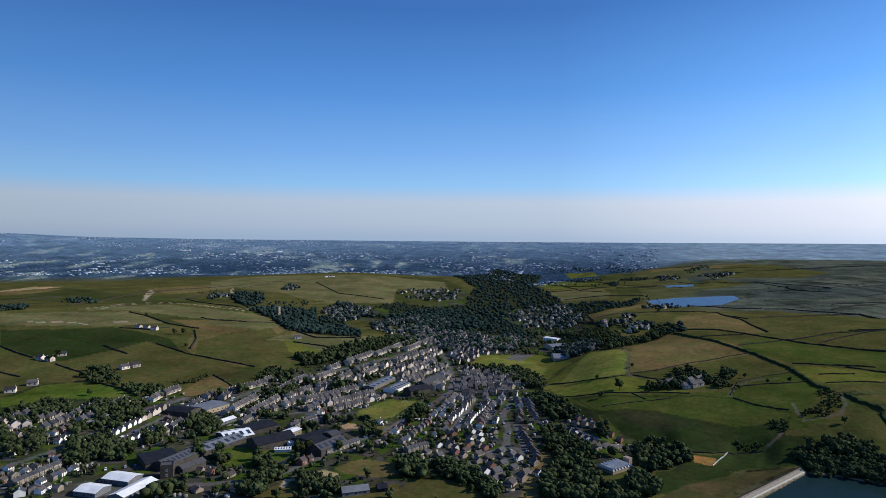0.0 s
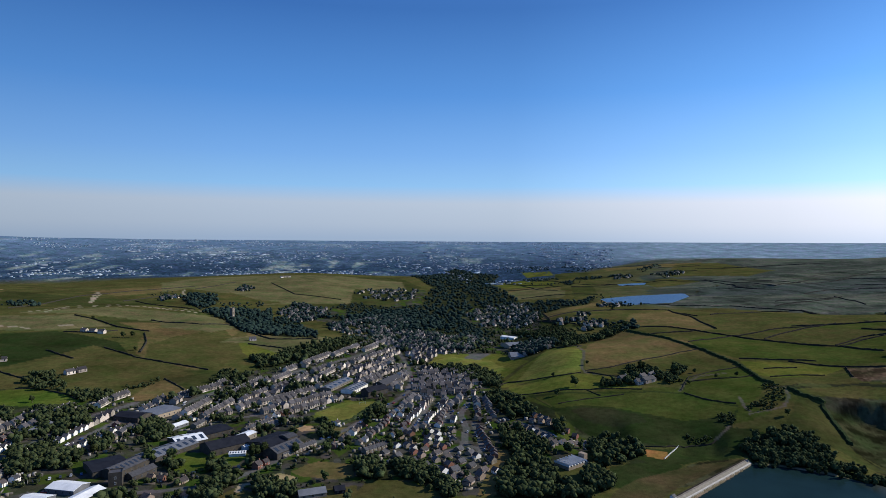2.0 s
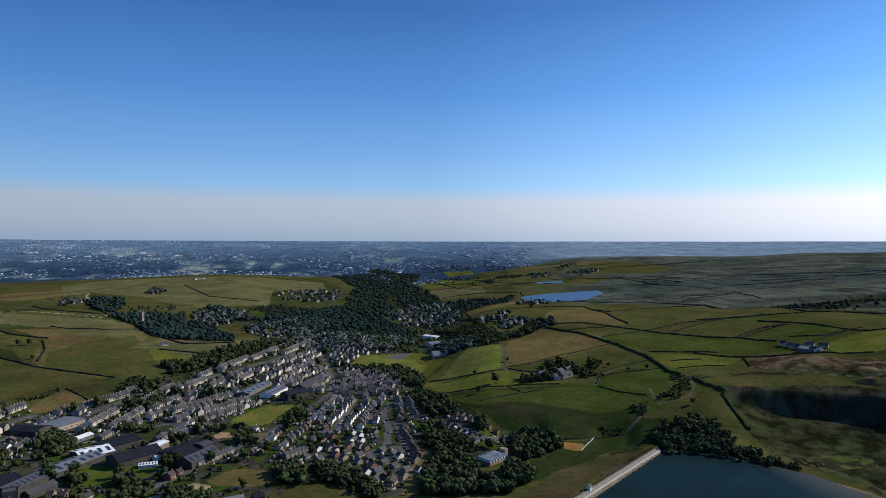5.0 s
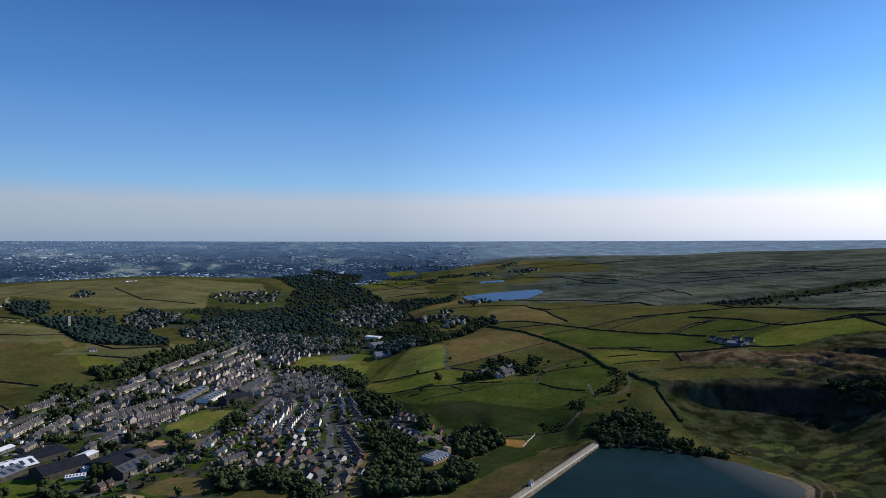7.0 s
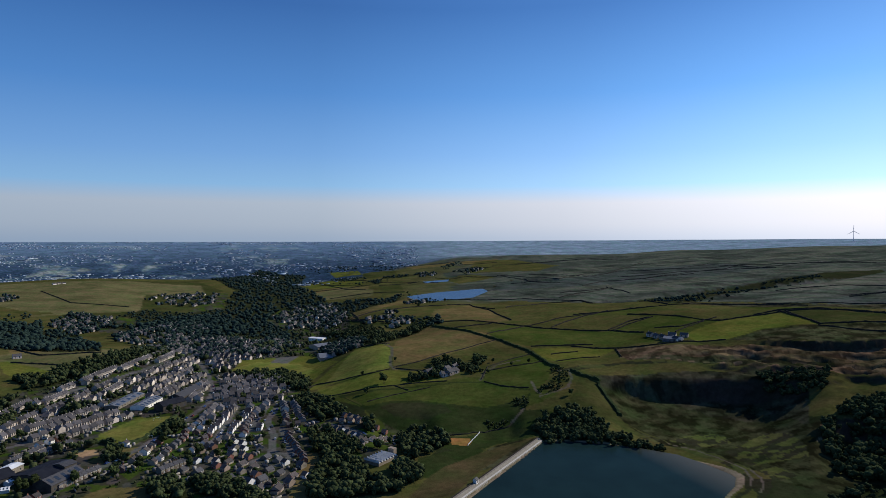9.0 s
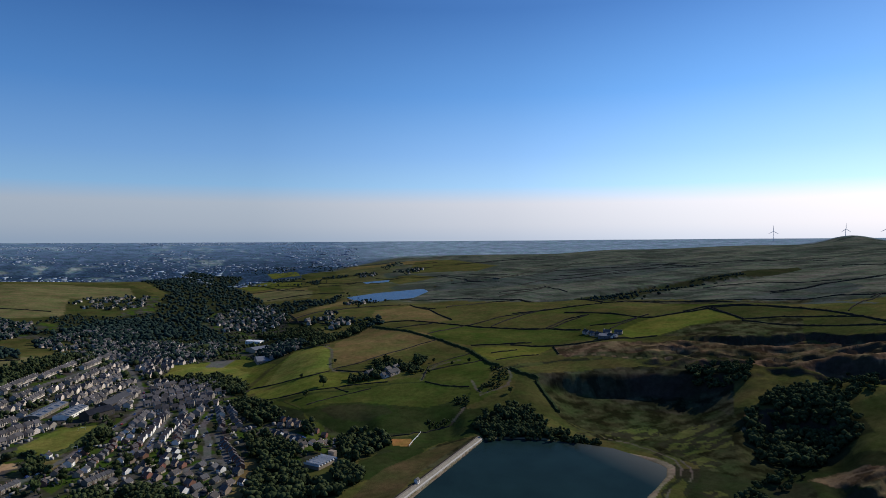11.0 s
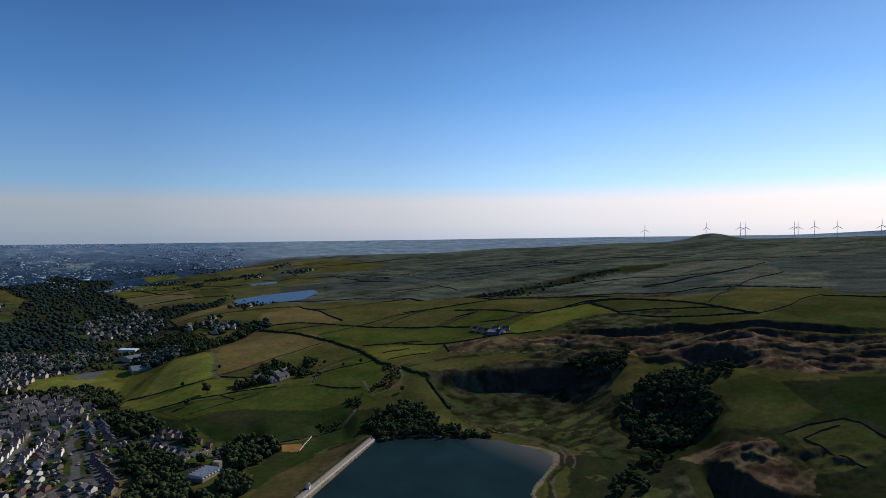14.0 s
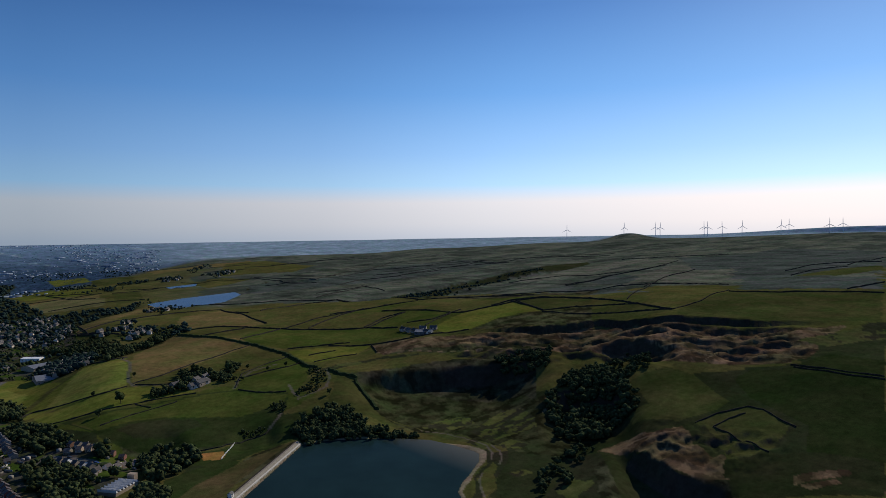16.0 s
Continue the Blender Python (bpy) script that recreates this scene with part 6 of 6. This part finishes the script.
_x, _y = np.array([p[0] for p in GREEN]), np.array([p[1] for p in GREEN])
joined("village_trees", [planted(FAR_CROWNS[rng.integers(4)], a, b, g - 0.5, t, t, 0.0) for a, b, g, t in zip(_x, _y, height(_x, _y), rng.uniform(5, 11, len(_x)))], FARLEAF, "dark green trees between the village houses", "trees")
joined_houses("village_houses", FAR, "stone and rendered houses with slate roofs across the valley")


# ---- shrubs and small trees in the gardens ----
def gardens(count):
    polys = [poly for kind, poly in COVERS if kind == "town"]
    x, y = rng.uniform(-420, 520, count), rng.uniform(380, 1300, count)
    good = ~open_ground(x, y)
    town = np.zeros(len(x), bool)
    for poly in polys:
        town |= inside(x, y, poly)
    x, y = x[good & town], y[good & town]
    at = np.array([(p[2], p[3]) for p in PLOTS])
    free = np.array([np.min(np.hypot(at[:, 0] - a, at[:, 1] - b)) > 5.2 for a, b in zip(x, y)])
    x, y = x[free], y[free]
    bunch = fractal(x / 60, y / 60, 91)
    pieces = []
    for a, b, g, c in zip(x, y, height(x, y), bunch):
        estate = a > -20 + 0.4 * (b - 640) and a < 115 and 455 < b < 860
        t = rng.uniform(1.8, 3.4) if estate else rng.uniform(2.2, 4.6) + 24 * max(0, c - 0.48) * rng.uniform(0.5, 2)
        pieces.append(planted(WOOD_CROWNS[rng.integers(5)] if math.hypot(a, b) < (800 if t > 5 else 640) else FAR_CROWNS[rng.integers(4)], a, b, g - 0.1 * t, t, t * rng.uniform(0.8, 1.2), rng.uniform(0, 6.28)))
    joined("garden_trees", pieces, WOODLEAF, "green garden trees, shrubs and hedges between the houses", "garden trees")


gardens(9000)


def sheds(count):
    """Sheds, greenhouses and fence panels behind the houses."""
    x, y = rng.uniform(-420, 480, count * 12), rng.uniform(400, 1000, count * 12)
    town = np.zeros(len(x), bool)
    for kind, poly in COVERS:
        if kind == "town":
            town |= inside(x, y, poly)
    good = town & ~open_ground(x, y)
    x, y = x[good], y[good]
    at = np.array([(p[2], p[3]) for p in PLOTS])
    near = np.array([np.min(np.hypot(at[:, 0] - a, at[:, 1] - b)) for a, b in zip(x, y)])
    keep = np.where((near > 6.5) & (near < 16))[0][:count]
    pieces = []
    for a, b, g in zip(x[keep], y[keep], height(x[keep], y[keep])):
        long, wide, tall = (rng.uniform(4, 9), 0.15, 1.6) if rng.random() < 0.45 else (rng.uniform(1.8, 3.5), rng.uniform(1.5, 2.4), rng.uniform(1.8, 2.4))
        v, f = box(-long / 2, long / 2, -wide / 2, wide / 2, -0.4, tall)
        v, turn = np.array(v), rng.choice([0.5, 2.07]) + rng.normal(0, 0.15)
        c, s = math.cos(turn), math.sin(turn)
        pieces.append((np.stack([v[:, 0] * c - v[:, 1] * s + a, v[:, 0] * s + v[:, 1] * c + b, v[:, 2] + g], 1), np.array(f)))
    joined("garden_sheds", pieces, CLUTTER, "timber sheds, greenhouses and fence panels in the gardens", "garden sheds")


sheds(1100)


# ---- the wide plain beyond: its woods and towns ----
def plain_scatter():
    n = 90000
    b, d = np.radians(rng.uniform(-40, 60, n)), 2550 + 2380 * rng.random(n) ** 0.8
    x, y = d * np.sin(b), d * np.cos(b)
    deg = np.degrees(b)
    keep = (d > 2850 - 250 * step(-6, 4, deg) + 450 * step(12, 20, deg)) & (deg < 24 + (d - 3400) / 60) & (deg < 19)
    x, y, d = x[keep], y[keep], d[keep]
    density = fractal(x / 260, y / 260, 60) + 0.12 * (fractal(x / 50, y / 50, 66) - 0.47)
    g = height(x, y)
    one = crown_shape(rng, 1, 1, 4)
    pieces = []
    for k in np.where(density < 0.47)[0][:1500]:
        t, w = rng.uniform(1.8, 3.6), rng.uniform(4, 12)
        v = planted(one, 0, 0, g[k] - 0.4 * t, t, 1.0, rng.uniform(0, 6.28))[0] * (w, rng.uniform(4, 8), 1)
        c, s = y[k] / d[k], -x[k] / d[k]
        pieces.append((np.stack([v[:, 0] * c - v[:, 1] * s + x[k], v[:, 0] * s + v[:, 1] * c + y[k], v[:, 2]], 1), one[1]))
    joined("distant_woods", pieces, HAZEWOOD, "blue-green woods across the distant plain", "woodland")
    town = []
    for k in np.where((density > 0.49) & (rng.random(len(x)) < 0.5))[0][:3200]:
        big = d[k] < 4100 and rng.random() < 0.07
        w, h = (rng.uniform(18, 55), rng.uniform(3, 6)) if big else (rng.uniform(5, 14), rng.uniform(1.6, 3.4))
        v, f = box(-w / 2, w / 2, -min(w * 0.25, 5), min(w * 0.25, 5), -2, h)
        v = np.array(v)
        a = math.atan2(-x[k], y[k]) + rng.normal(0, 0.25)
        c, s = math.cos(a), math.sin(a)
        town.append((np.stack([v[:, 0] * c - v[:, 1] * s + x[k], v[:, 0] * s + v[:, 1] * c + y[k], v[:, 2] + g[k]], 1), np.array(f)))
    joined("distant_town", town, HAZEWALL, "pale houses and sheds of a distant town", "town")


plain_scatter()


# ---- wind turbines on the moor ----
def wind_turbine(tall):
    ob = new("wind_turbine")
    tagged(ob, "white three-bladed wind turbine on the moor", "wind turbine", "wind farm")
    v, f = [], []
    for r, z in ((2.2, -4), (2.0, 0), (1.2, tall)):
        v += [(r * math.cos(a * math.pi / 4), r * math.sin(a * math.pi / 4), z) for a in range(8)]
    for k in range(2):
        f += [(8 * k + a, 8 * k + (a + 1) % 8, 8 * k + 8 + (a + 1) % 8, 8 * k + 8 + a) for a in range(8)]
    link("tower", v, f, TURBINE, ob)
    v, f = box(-1.6, 1.6, -4.5, 3.0, tall - 0.2, tall + 3.2)
    link("nacelle", v, f, TURBINE, ob)
    v, f = box(-1.3, 1.3, -6.5, -4.52, tall + 0.2, tall + 2.8)
    hub = link("hub", v, f, TURBINE, ob)
    for k in range(3):
        a = radians(90 + 120 * k)
        out, side = Vector((math.cos(a), 0, math.sin(a))), Vector((-math.sin(a), 0, math.cos(a)))
        c = Vector((0, -5.5, tall + 1.5))
        v = []
        for r, w, th in ((0.8, 1.0, 0.5), (0.22 * tall, 1.7, 0.4), (0.62 * tall, 0.5, 0.15)):
            v += [c + out * r + side * s * w + Vector((0, e * th, 0)) for s, e in ((-1, -1), (1, -1), (1, 1), (-1, 1))]
        f = [(4 * j + i, 4 * j + (i + 1) % 4, 4 * j + 4 + (i + 1) % 4, 4 * j + 4 + i) for j in range(2) for i in range(4)] + [(3, 2, 1, 0), (8, 9, 10, 11)]
        link("blade", v, f, TURBINE, hub)
    return ob


TURBINE_AT = ((54.35, 4700), (59.26, 4800), (61.88, 4750), (62.25, 4650), (65.76, 4700), (66.02, 4650), (67.15, 4700), (68.64, 4600), (71.46, 4500), (72.02, 4800), (74.79, 4400), (75.67, 4650))
_first = None
for _b0, _d0 in TURBINE_AT:
    _x, _y = _d0 * math.sin(radians(_b0)), _d0 * math.cos(radians(_b0))
    _m = Matrix.LocRotScale((_x, _y, stand(_x, _y)), Euler((0, 0, -radians(_b0) + random.uniform(-0.7, 0.7))), None)
    if _first is None:
        _first = wind_turbine(62.0)
        _first.matrix_basis = _m
    else:
        copy_thing(_first, _m)


# ---- mills, sheds and other large buildings ----
def placed(ob, a, b):
    a, b = Vector(a), Vector(b)
    mid = (a + b) / 2
    low = min(stand(mid.x, mid.y), stand(a.x, a.y) + 1, stand(b.x, b.y) + 1)
    ob.matrix_basis = Matrix.LocRotScale((mid.x, mid.y, low), Euler((0, 0, math.atan2(b.y - a.y, b.x - a.x))), None)
    return (b - a).length


def works(label, a, b, width, eaves, ridge, wall, roof, lights=0):
    ob = new("works_building")
    tagged(ob, label, "mill building", "large buildings of the town")
    length = placed(ob, a, b)
    eaves, ridge = eaves * 0.74, eaves * 0.74 + (ridge - eaves) * 0.9
    link("wall", *gabled(length, width, eaves, ridge), wall, ob)
    top = link("roof", *pitched(length, width, eaves, ridge, 0.4, 0.25), roof, ob)
    slope = math.atan2(ridge - eaves, width / 2)
    for side in (-1, 1):
        for k in range(lights):
            x = (k + 0.5) / lights * length - length / 2
            w = length / lights * 0.22
            y0, y1 = side * width * 0.12, side * width * 0.4
            z0, z1 = ridge - (ridge - eaves) * 0.24 + 0.34, ridge - (ridge - eaves) * 0.8 + 0.34
            v = [(x - w, y0, z0), (x + w, y0, z0), (x + w, y1, z1), (x - w, y1, z1), (x - w, y0, z0 - 0.3), (x + w, y0, z0 - 0.3), (x + w, y1, z1 - 0.3), (x - w, y1, z1 - 0.3)]
            f = [(0, 1, 2, 3), (7, 6, 5, 4), (0, 4, 5, 1), (1, 5, 6, 2), (2, 6, 7, 3), (3, 7, 4, 0)]
            link("rooflight", v, f, GLASS if roof is not BLACKROOF else GREYSHEET, top)
    floors = max(1, int(eaves // 3.6)) if wall is not SHEET else 0
    for side in (-1, 1):
        for level in range(floors):
            n = max(2, int(length / 5.5))
            for k in range(n):
                x = (k + 0.5) / n * length - length / 2
                window(ob, x, side * (width / 2 + 0.02), 1.0 + 3.2 * level, 1.2, 1.5, side, GREYSHEET)
    return ob


def sawtooth(label, a, b, width, eaves, ridge, wall, roof):
    ob = new("hall")
    tagged(ob, label, "hall", "large buildings of the town")
    length = placed(ob, a, b)
    v, f = box(-length / 2, length / 2, -width / 2, width / 2, -0.8, eaves)
    link("wall", v, f, wall, ob)
    n = 7
    for k in range(n):
        x0, x1 = -length / 2 + k * length / n, -length / 2 + (k + 0.5) * length / n
        v = []
        for y in (-width / 2 - 0.3, width / 2 + 0.3):
            v += [(x0, y, eaves + 0.01), (x1, y, eaves + 0.01), (x1, y, eaves + 0.5), (x0, y, eaves + 1.9)]
        f = [(3, 2, 1, 0), (4, 5, 6, 7), (1, 5, 4, 0), (2, 6, 5, 1), (3, 7, 6, 2), (0, 4, 7, 3)]
        link("roof_bay", v, f, roof, ob)
        v, g = box(x1 + 0.02, x0 + length / n - 0.02, -width / 2, width / 2, eaves + 0.01, eaves + 0.4)
        link("rooflight", v, g, BLACKROOF, ob)
    v, f = box(length / 2 + 0.01, length / 2 + 4, -3, 3, -0.8, eaves + 4)
    link("stair_tower", v, f, wall, ob)
    return ob


def tower(label, a, b, width, eaves, ridge, wall, roof):
    ob = new("tower")
    tagged(ob, label, "tower", "large buildings of the town")
    placed(ob, a, b)
    w = width / 2
    v, f = box(-w, w, -w, w, -1, eaves)
    link("wall", v, f, wall, ob)
    v, f = box(-w + 0.4, w - 0.4, -w + 0.4, w - 0.4, eaves + 0.004, eaves + 0.4)
    link("roof", v, f, roof, ob)
    for x0, x1, y0, y1 in ((-w, w, -w, -w + 0.35), (-w, w, w - 0.35, w), (-w, -w + 0.35, -w + 0.36, w - 0.36), (w - 0.35, w, -w + 0.36, w - 0.36)):
        v, f = box(x0, x1, y0, y1, eaves + 0.004, eaves + 1.1)
        link("parapet", v, f, wall, ob)
    for level in range(int(eaves // 4)):
        window(ob, 0, -w - 0.02, 1.5 + 3.8 * level, 1.4, 1.8, -1)
        window(ob, 0, w + 0.02, 1.5 + 3.8 * level, 1.4, 1.8, 1)
    return ob


works("white-roofed industrial shed with grey metal walls", (-242, 456), (-220, 450), 15, 4.5, 6.5, GREYSHEET, SHEET)
works("white-roofed industrial shed with grey metal walls", (-249, 433), (-232, 429), 15, 4.5, 6.5, GREYSHEET, SHEET)
works("long low workshop with pale sheet roof", (-218, 419), (-209, 450), 12, 4, 6, GREYSHEET, SHEET)
works("black-roofed weaving mill block of dark stone", (-233, 485), (-213, 501), 28, 6.5, 8, MILLSTONE, BLACKROOF)
works("long stone mill with grey slate roof and rooflights", (-215, 476), (-201, 511), 16, 6.5, 9.5, MILLSTONE, SLATE, lights=9)
works("stone mill office range with slate roof", (-198, 472), (-188, 492), 8, 5, 7.5, MILLSTONE, SLATE)
works("long stone-walled shed with grey sheet roof", (-204, 514), (-180, 554), 20, 5, 7.5, MILLSTONE, GREYSHEET, lights=7)
works("white-roofed weaving shed with glazed strips", (-195, 553), (-175, 569), 26, 5, 8, MILLSTONE, SHEET, lights=4)
works("tall dark-roofed stone mill with gabled end", (-161, 531), (-134, 554), 22, 7.5, 12, MILLSTONE, BLACKROOF)
works("low shed with white flat roof", (-142, 560), (-133, 577), 10, 6, 7, STONE, SHEET)
works("glazed white loading canopy beside the mill", (-140, 526), (-127, 528), 7, 3, 4, SHEET, SHEET, lights=6)
works("glazed white loading canopy beside the mill", (-132, 539), (-124, 552), 5, 4, 5, SHEET, SHEET, lights=6)
works("large black-roofed mill of dark stone", (-118, 535), (-98, 563), 28, 7.5, 10, MILLSTONE, BLACKROOF)
works("square stone mill tower block", (-100, 548), (-93, 556), 12, 10.5, 12, MILLSTONE, SLATE)
works("long stone mill range with slate roof", (-105, 517), (-88, 543), 16, 7, 11, MILLSTONE, SLATE, lights=5)
works("black flat-roofed mill shed", (-184, 572), (-161, 595), 22, 5.5, 7, MILLSTONE, BLACKROOF)
works("modern supermarket with pale grey roof", (-87, 743), (-66, 796), 15, 4.5, 6, STONE, GREYSHEET, lights=5)
works("modern hall with pale sheet roof", (-61, 730), (-46, 767), 16, 5, 7.5, RENDER, GREYSHEET, lights=6)
works("long farm barn with grey sheet roof", (-70, 438), (-52, 444), 11, 4, 6.5, STONE, GREYSHEET)
works("dark timber barn beside the yard", (-46, 446), (-39, 448), 9, 3.5, 5.5, BLACKROOF, BLACKROOF)
works("low school building with grey roof", (-328, 576), (-326, 606), 12, 4, 6, BUFF, GREYSHEET)
works("dark-roofed mill shed behind brick houses", (-274, 636), (-247, 627), 20, 6, 8.5, MILLSTONE, BLACKROOF)
works("flat grey-roofed works building", (-249, 639), (-234, 664), 26, 6, 7, BUFF, GREYSHEET)
works("narrow shed with white sheet roof", (-215, 595), (-205, 615), 9, 4, 5.5, GREYSHEET, SHEET)
works("dark-roofed stone mill in the town centre", (-40, 717), (-18, 735), 15, 8, 12, MILLSTONE, BLACKROOF)
works("stone mill with slate roof in the town centre", (-25, 745), (-5, 788), 16, 9, 13, MILLSTONE, SLATE)
works("school with blue-grey sheet roof", (164, 931), (197, 929), 40, 6, 10, BUFF, GREYSHEET)
works("school hall with grey sheet roof", (174, 1034), (204, 1045), 30, 6, 9, BUFF, GREYSHEET)
works("white flat-roofed hall among trees", (186, 1132), (207, 1112), 14, 6, 7, RENDER, SHEET)
works("stone farm barn with slate roof", (273, 691), (289, 700), 10, 5, 8, STONE, SLATE)
works("grey sheet-roofed farm shed", (594, 692), (608, 672), 16, 5, 7.5, GREYSHEET, GREYSHEET)
sawtooth("white-striped glazed hall with saw-tooth roof", (127, 484), (147, 498), 15, 2.6, 4.6, BUFF, SHEET)
tower("square stone church tower among trees", (-347, 1319), (-345, 1324), 7, 22, 22, STONE, SLATE)
tower("stone mill stair tower with flat roof", (-205, 464), (-202, 465), 9, 9, 9, MILLSTONE, SLATE)


# ---- the dam ----
def dam_point(run, off, z):
    (ax, ay), (bx, by) = DAM
    ux, uy = (bx - ax) / DAM_LONG, (by - ay) / DAM_LONG
    return (ax + ux * run - uy * off, ay + uy * run + ux * off, z)


def dam_strip(name, profile, material, parent, label=""):
    n = 60
    verts = [dam_point(DAM_LONG * k / n, off, z) for k in range(n + 1) for off, z in profile]
    m = len(profile)
    faces = [(m * k + i, m * k + i + 1, m * k + m + i + 1, m * k + m + i) for k in range(n) for i in range(m - 1)]
    return link(name, verts, faces, material, parent, label)


dam = tagged(new("dam"), "grassed earth dam with pale stone pitching and crest path", "dam", kind="structure")
dam_strip("crest_path", [(0.9, 3.0), (1.0, 3.28), (2.4, 3.28), (2.5, 3.0)], PITCHING, dam, "pale gravel crest path")
dam_strip("stone_pitching", [(2.5, 2.9), (2.54, 3.27), (4.9, 0.8), (8.5, -3.0)], PITCHING, dam, "pale weathered stone pitching")
dam_strip("kerb", [(4.3, 1.0), (4.3, 1.75), (4.9, 1.3), (5.0, 0.5)], COPING, dam, "white coping along the waterline")
dam_strip("parapet_wall", [(0.45, 2.8), (0.45, 4.0), (0.8, 4.0), (0.85, 2.8)], WALLSTONE, dam, "low dark parapet wall")


def hut(x, y):
    ob = new("valve_hut")
    tagged(ob, "small stone valve hut on the dam crest", "hut")
    ob.matrix_basis = Matrix.LocRotScale((x, y, 3.3), Euler((0, 0, 0.7)), None)
    link("wall", *gabled(3.4, 3.0, 2.4, 3.4), RENDER, ob)
    link("roof", *pitched(3.4, 3.0, 2.4, 3.4), SLATE, ob)
    v, f = box(-0.45, 0.45, -1.56, -1.48, 0.02, 2.0)
    link("door", v, f, DOORPAINT, ob)


hut(*dam_point(119, 1.7, 0)[:2])


# ---- fences, goals and cars ----
def fence(a, b, label):
    ob = new("paddock_fence")
    tagged(ob, label, "fence")
    pts = along((a, b), 2.5)
    g = height([p.x for p in pts], [p.y for p in pts])
    turn = math.atan2(b[1] - a[1], b[0] - a[0])
    for p, z in zip(pts, g):
        v, f = box(-0.1, 0.1, -0.1, 0.1, -0.3, 1.5)
        one = link("post", v, f, PAINT, ob)
        one.matrix_basis = Matrix.LocRotScale((p.x, p.y, z), Euler((0, 0, turn)), None)
    for up in (0.5, 1.1):
        v, f = [], []
        for k in range(len(pts) - 1):
            for p, z in ((pts[k], g[k]), (pts[k + 1], g[k + 1])):
                v += [(p.x, p.y, z + up - 0.07), (p.x, p.y, z + up + 0.07), (p.x + 0.08, p.y - 0.08, z + up + 0.07), (p.x + 0.08, p.y - 0.08, z + up - 0.07)]
            e = 8 * k
            f += [(e, e + 4, e + 5, e + 1), (e + 1, e + 5, e + 6, e + 2), (e + 2, e + 6, e + 7, e + 3), (e + 3, e + 7, e + 4, e)]
        link("rail", v, f, PAINT, ob)


fence((217, 499), (243, 531), "white post and rail paddock fence")


def goal(x, y, turn):
    ob = new("goal")
    tagged(ob, "white football goal frame on the grass pitch", "goal", "football goals")
    ob.matrix_basis = Matrix.LocRotScale((x, y, stand(x, y)), Euler((0, 0, turn)), None)
    for s in (-3.2, 3.2):
        v, f = box(s - 0.06, s + 0.06, -0.06, 0.06, -0.2, 2.3)
        link("post", v, f, PAINT, ob)
    v, f = box(-3.26, 3.26, -0.06, 0.06, 2.304, 2.42)
    link("crossbar", v, f, PAINT, ob)


for _gx, _gy in ((-43, 622), (-40, 682), (-143, 508)):
    goal(_gx, _gy, 0.25)

CARPAINT = [surface("car_paint", c, [min(1, v * 1.2) for v in c], 0.5, 0.3) for c in ((0.6, 0.6, 0.6), (0.03, 0.03, 0.035), (0.25, 0.26, 0.28), (0.22, 0.02, 0.02), (0.03, 0.06, 0.18))]
RUBBER = surface("tyre", (0.012, 0.012, 0.012), (0.02, 0.02, 0.02), 1.0)


def car(paint, label):
    ob = new("car")
    tagged(ob, label, "car", "parked cars")
    side = [(-2.1, 0.35), (2.1, 0.35), (2.15, 0.8), (1.1, 0.95), (-2.05, 0.98)]
    v = [(x, y, z) for y in (-0.85, 0.85) for x, z in side]
    link("body", v, [(4, 3, 2, 1, 0), (5, 6, 7, 8, 9)] + [(i, (i + 1) % 5, 5 + (i + 1) % 5, 5 + i) for i in range(5)], paint, ob)
    v = [(-1.9, -0.78, 0.96), (1.0, -0.78, 0.96), (1.0, 0.78, 0.96), (-1.9, 0.78, 0.96), (-1.5, -0.62, 1.42), (0.3, -0.62, 1.42), (0.3, 0.62, 1.42), (-1.5, 0.62, 1.42)]
    cabin = link("windows", v, [(0, 1, 5, 4), (1, 2, 6, 5), (2, 3, 7, 6), (3, 0, 4, 7)], GLASS, ob)
    v, f = box(-1.52, 0.32, -0.64, 0.64, 1.424, 1.5)
    link("roof", v, f, paint, ob)
    for x in (-1.3, 1.3):
        for y in (-0.8, 0.8):
            ring = [(x + 0.33 * math.cos(a * math.pi / 5), y + s, 0.33 + 0.33 * math.sin(a * math.pi / 5)) for s in (-0.12, 0.12) for a in range(10)]
            link("wheel", ring, [tuple(range(10)), tuple(range(19, 9, -1))] + [(a, 10 + a, 10 + (a + 1) % 10, (a + 1) % 10) for a in range(10)], RUBBER, ob)
    return ob


CARS = [[car(p, l), False] for p, l in zip(CARPAINT, ("white hatchback parked by the roadside", "black hatchback parked by the roadside", "silver grey hatchback parked by the roadside", "red hatchback parked by the roadside", "dark blue hatchback parked by the roadside"))]
_lots = []
for _w, _kind, _line in TRACKS:
    if _kind == "tarmac":
        for _k, _p in enumerate(along(_line, 7.0)[1:-1]):
            if random.random() < 0.32 and _p.length < 820:
                _q = along(_line, 7.0)
                _way = (_q[_k + 2] - _q[_k]).normalized()
                _lots.append((_p + Vector((-_way.y, _way.x)) * random.choice((-1, 1)) * (_w / 2 - 1.0), math.atan2(_way.y, _way.x)))
_lots = _lots[:70] + [(Vector((random.uniform(-100, -82), random.uniform(430, 442))), 0.4) for _k in range(3)] + [(Vector((-260 + 6 * _k, 470 + 3 * _k)), 2.0) for _k in range(6)]
for (_p, _turn), _g in zip(_lots, height([l[0].x for l in _lots], [l[0].y for l in _lots])):
    _one = random.choice(CARS)
    _m = Matrix.LocRotScale((_p.x, _p.y, _g + 0.02), Euler((0, 0, _turn + random.choice((0, math.pi)))), None)
    if _one[1]:
        copy_thing(_one[0], _m)
    else:
        _one[1] = True
        _one[0].matrix_basis = _m
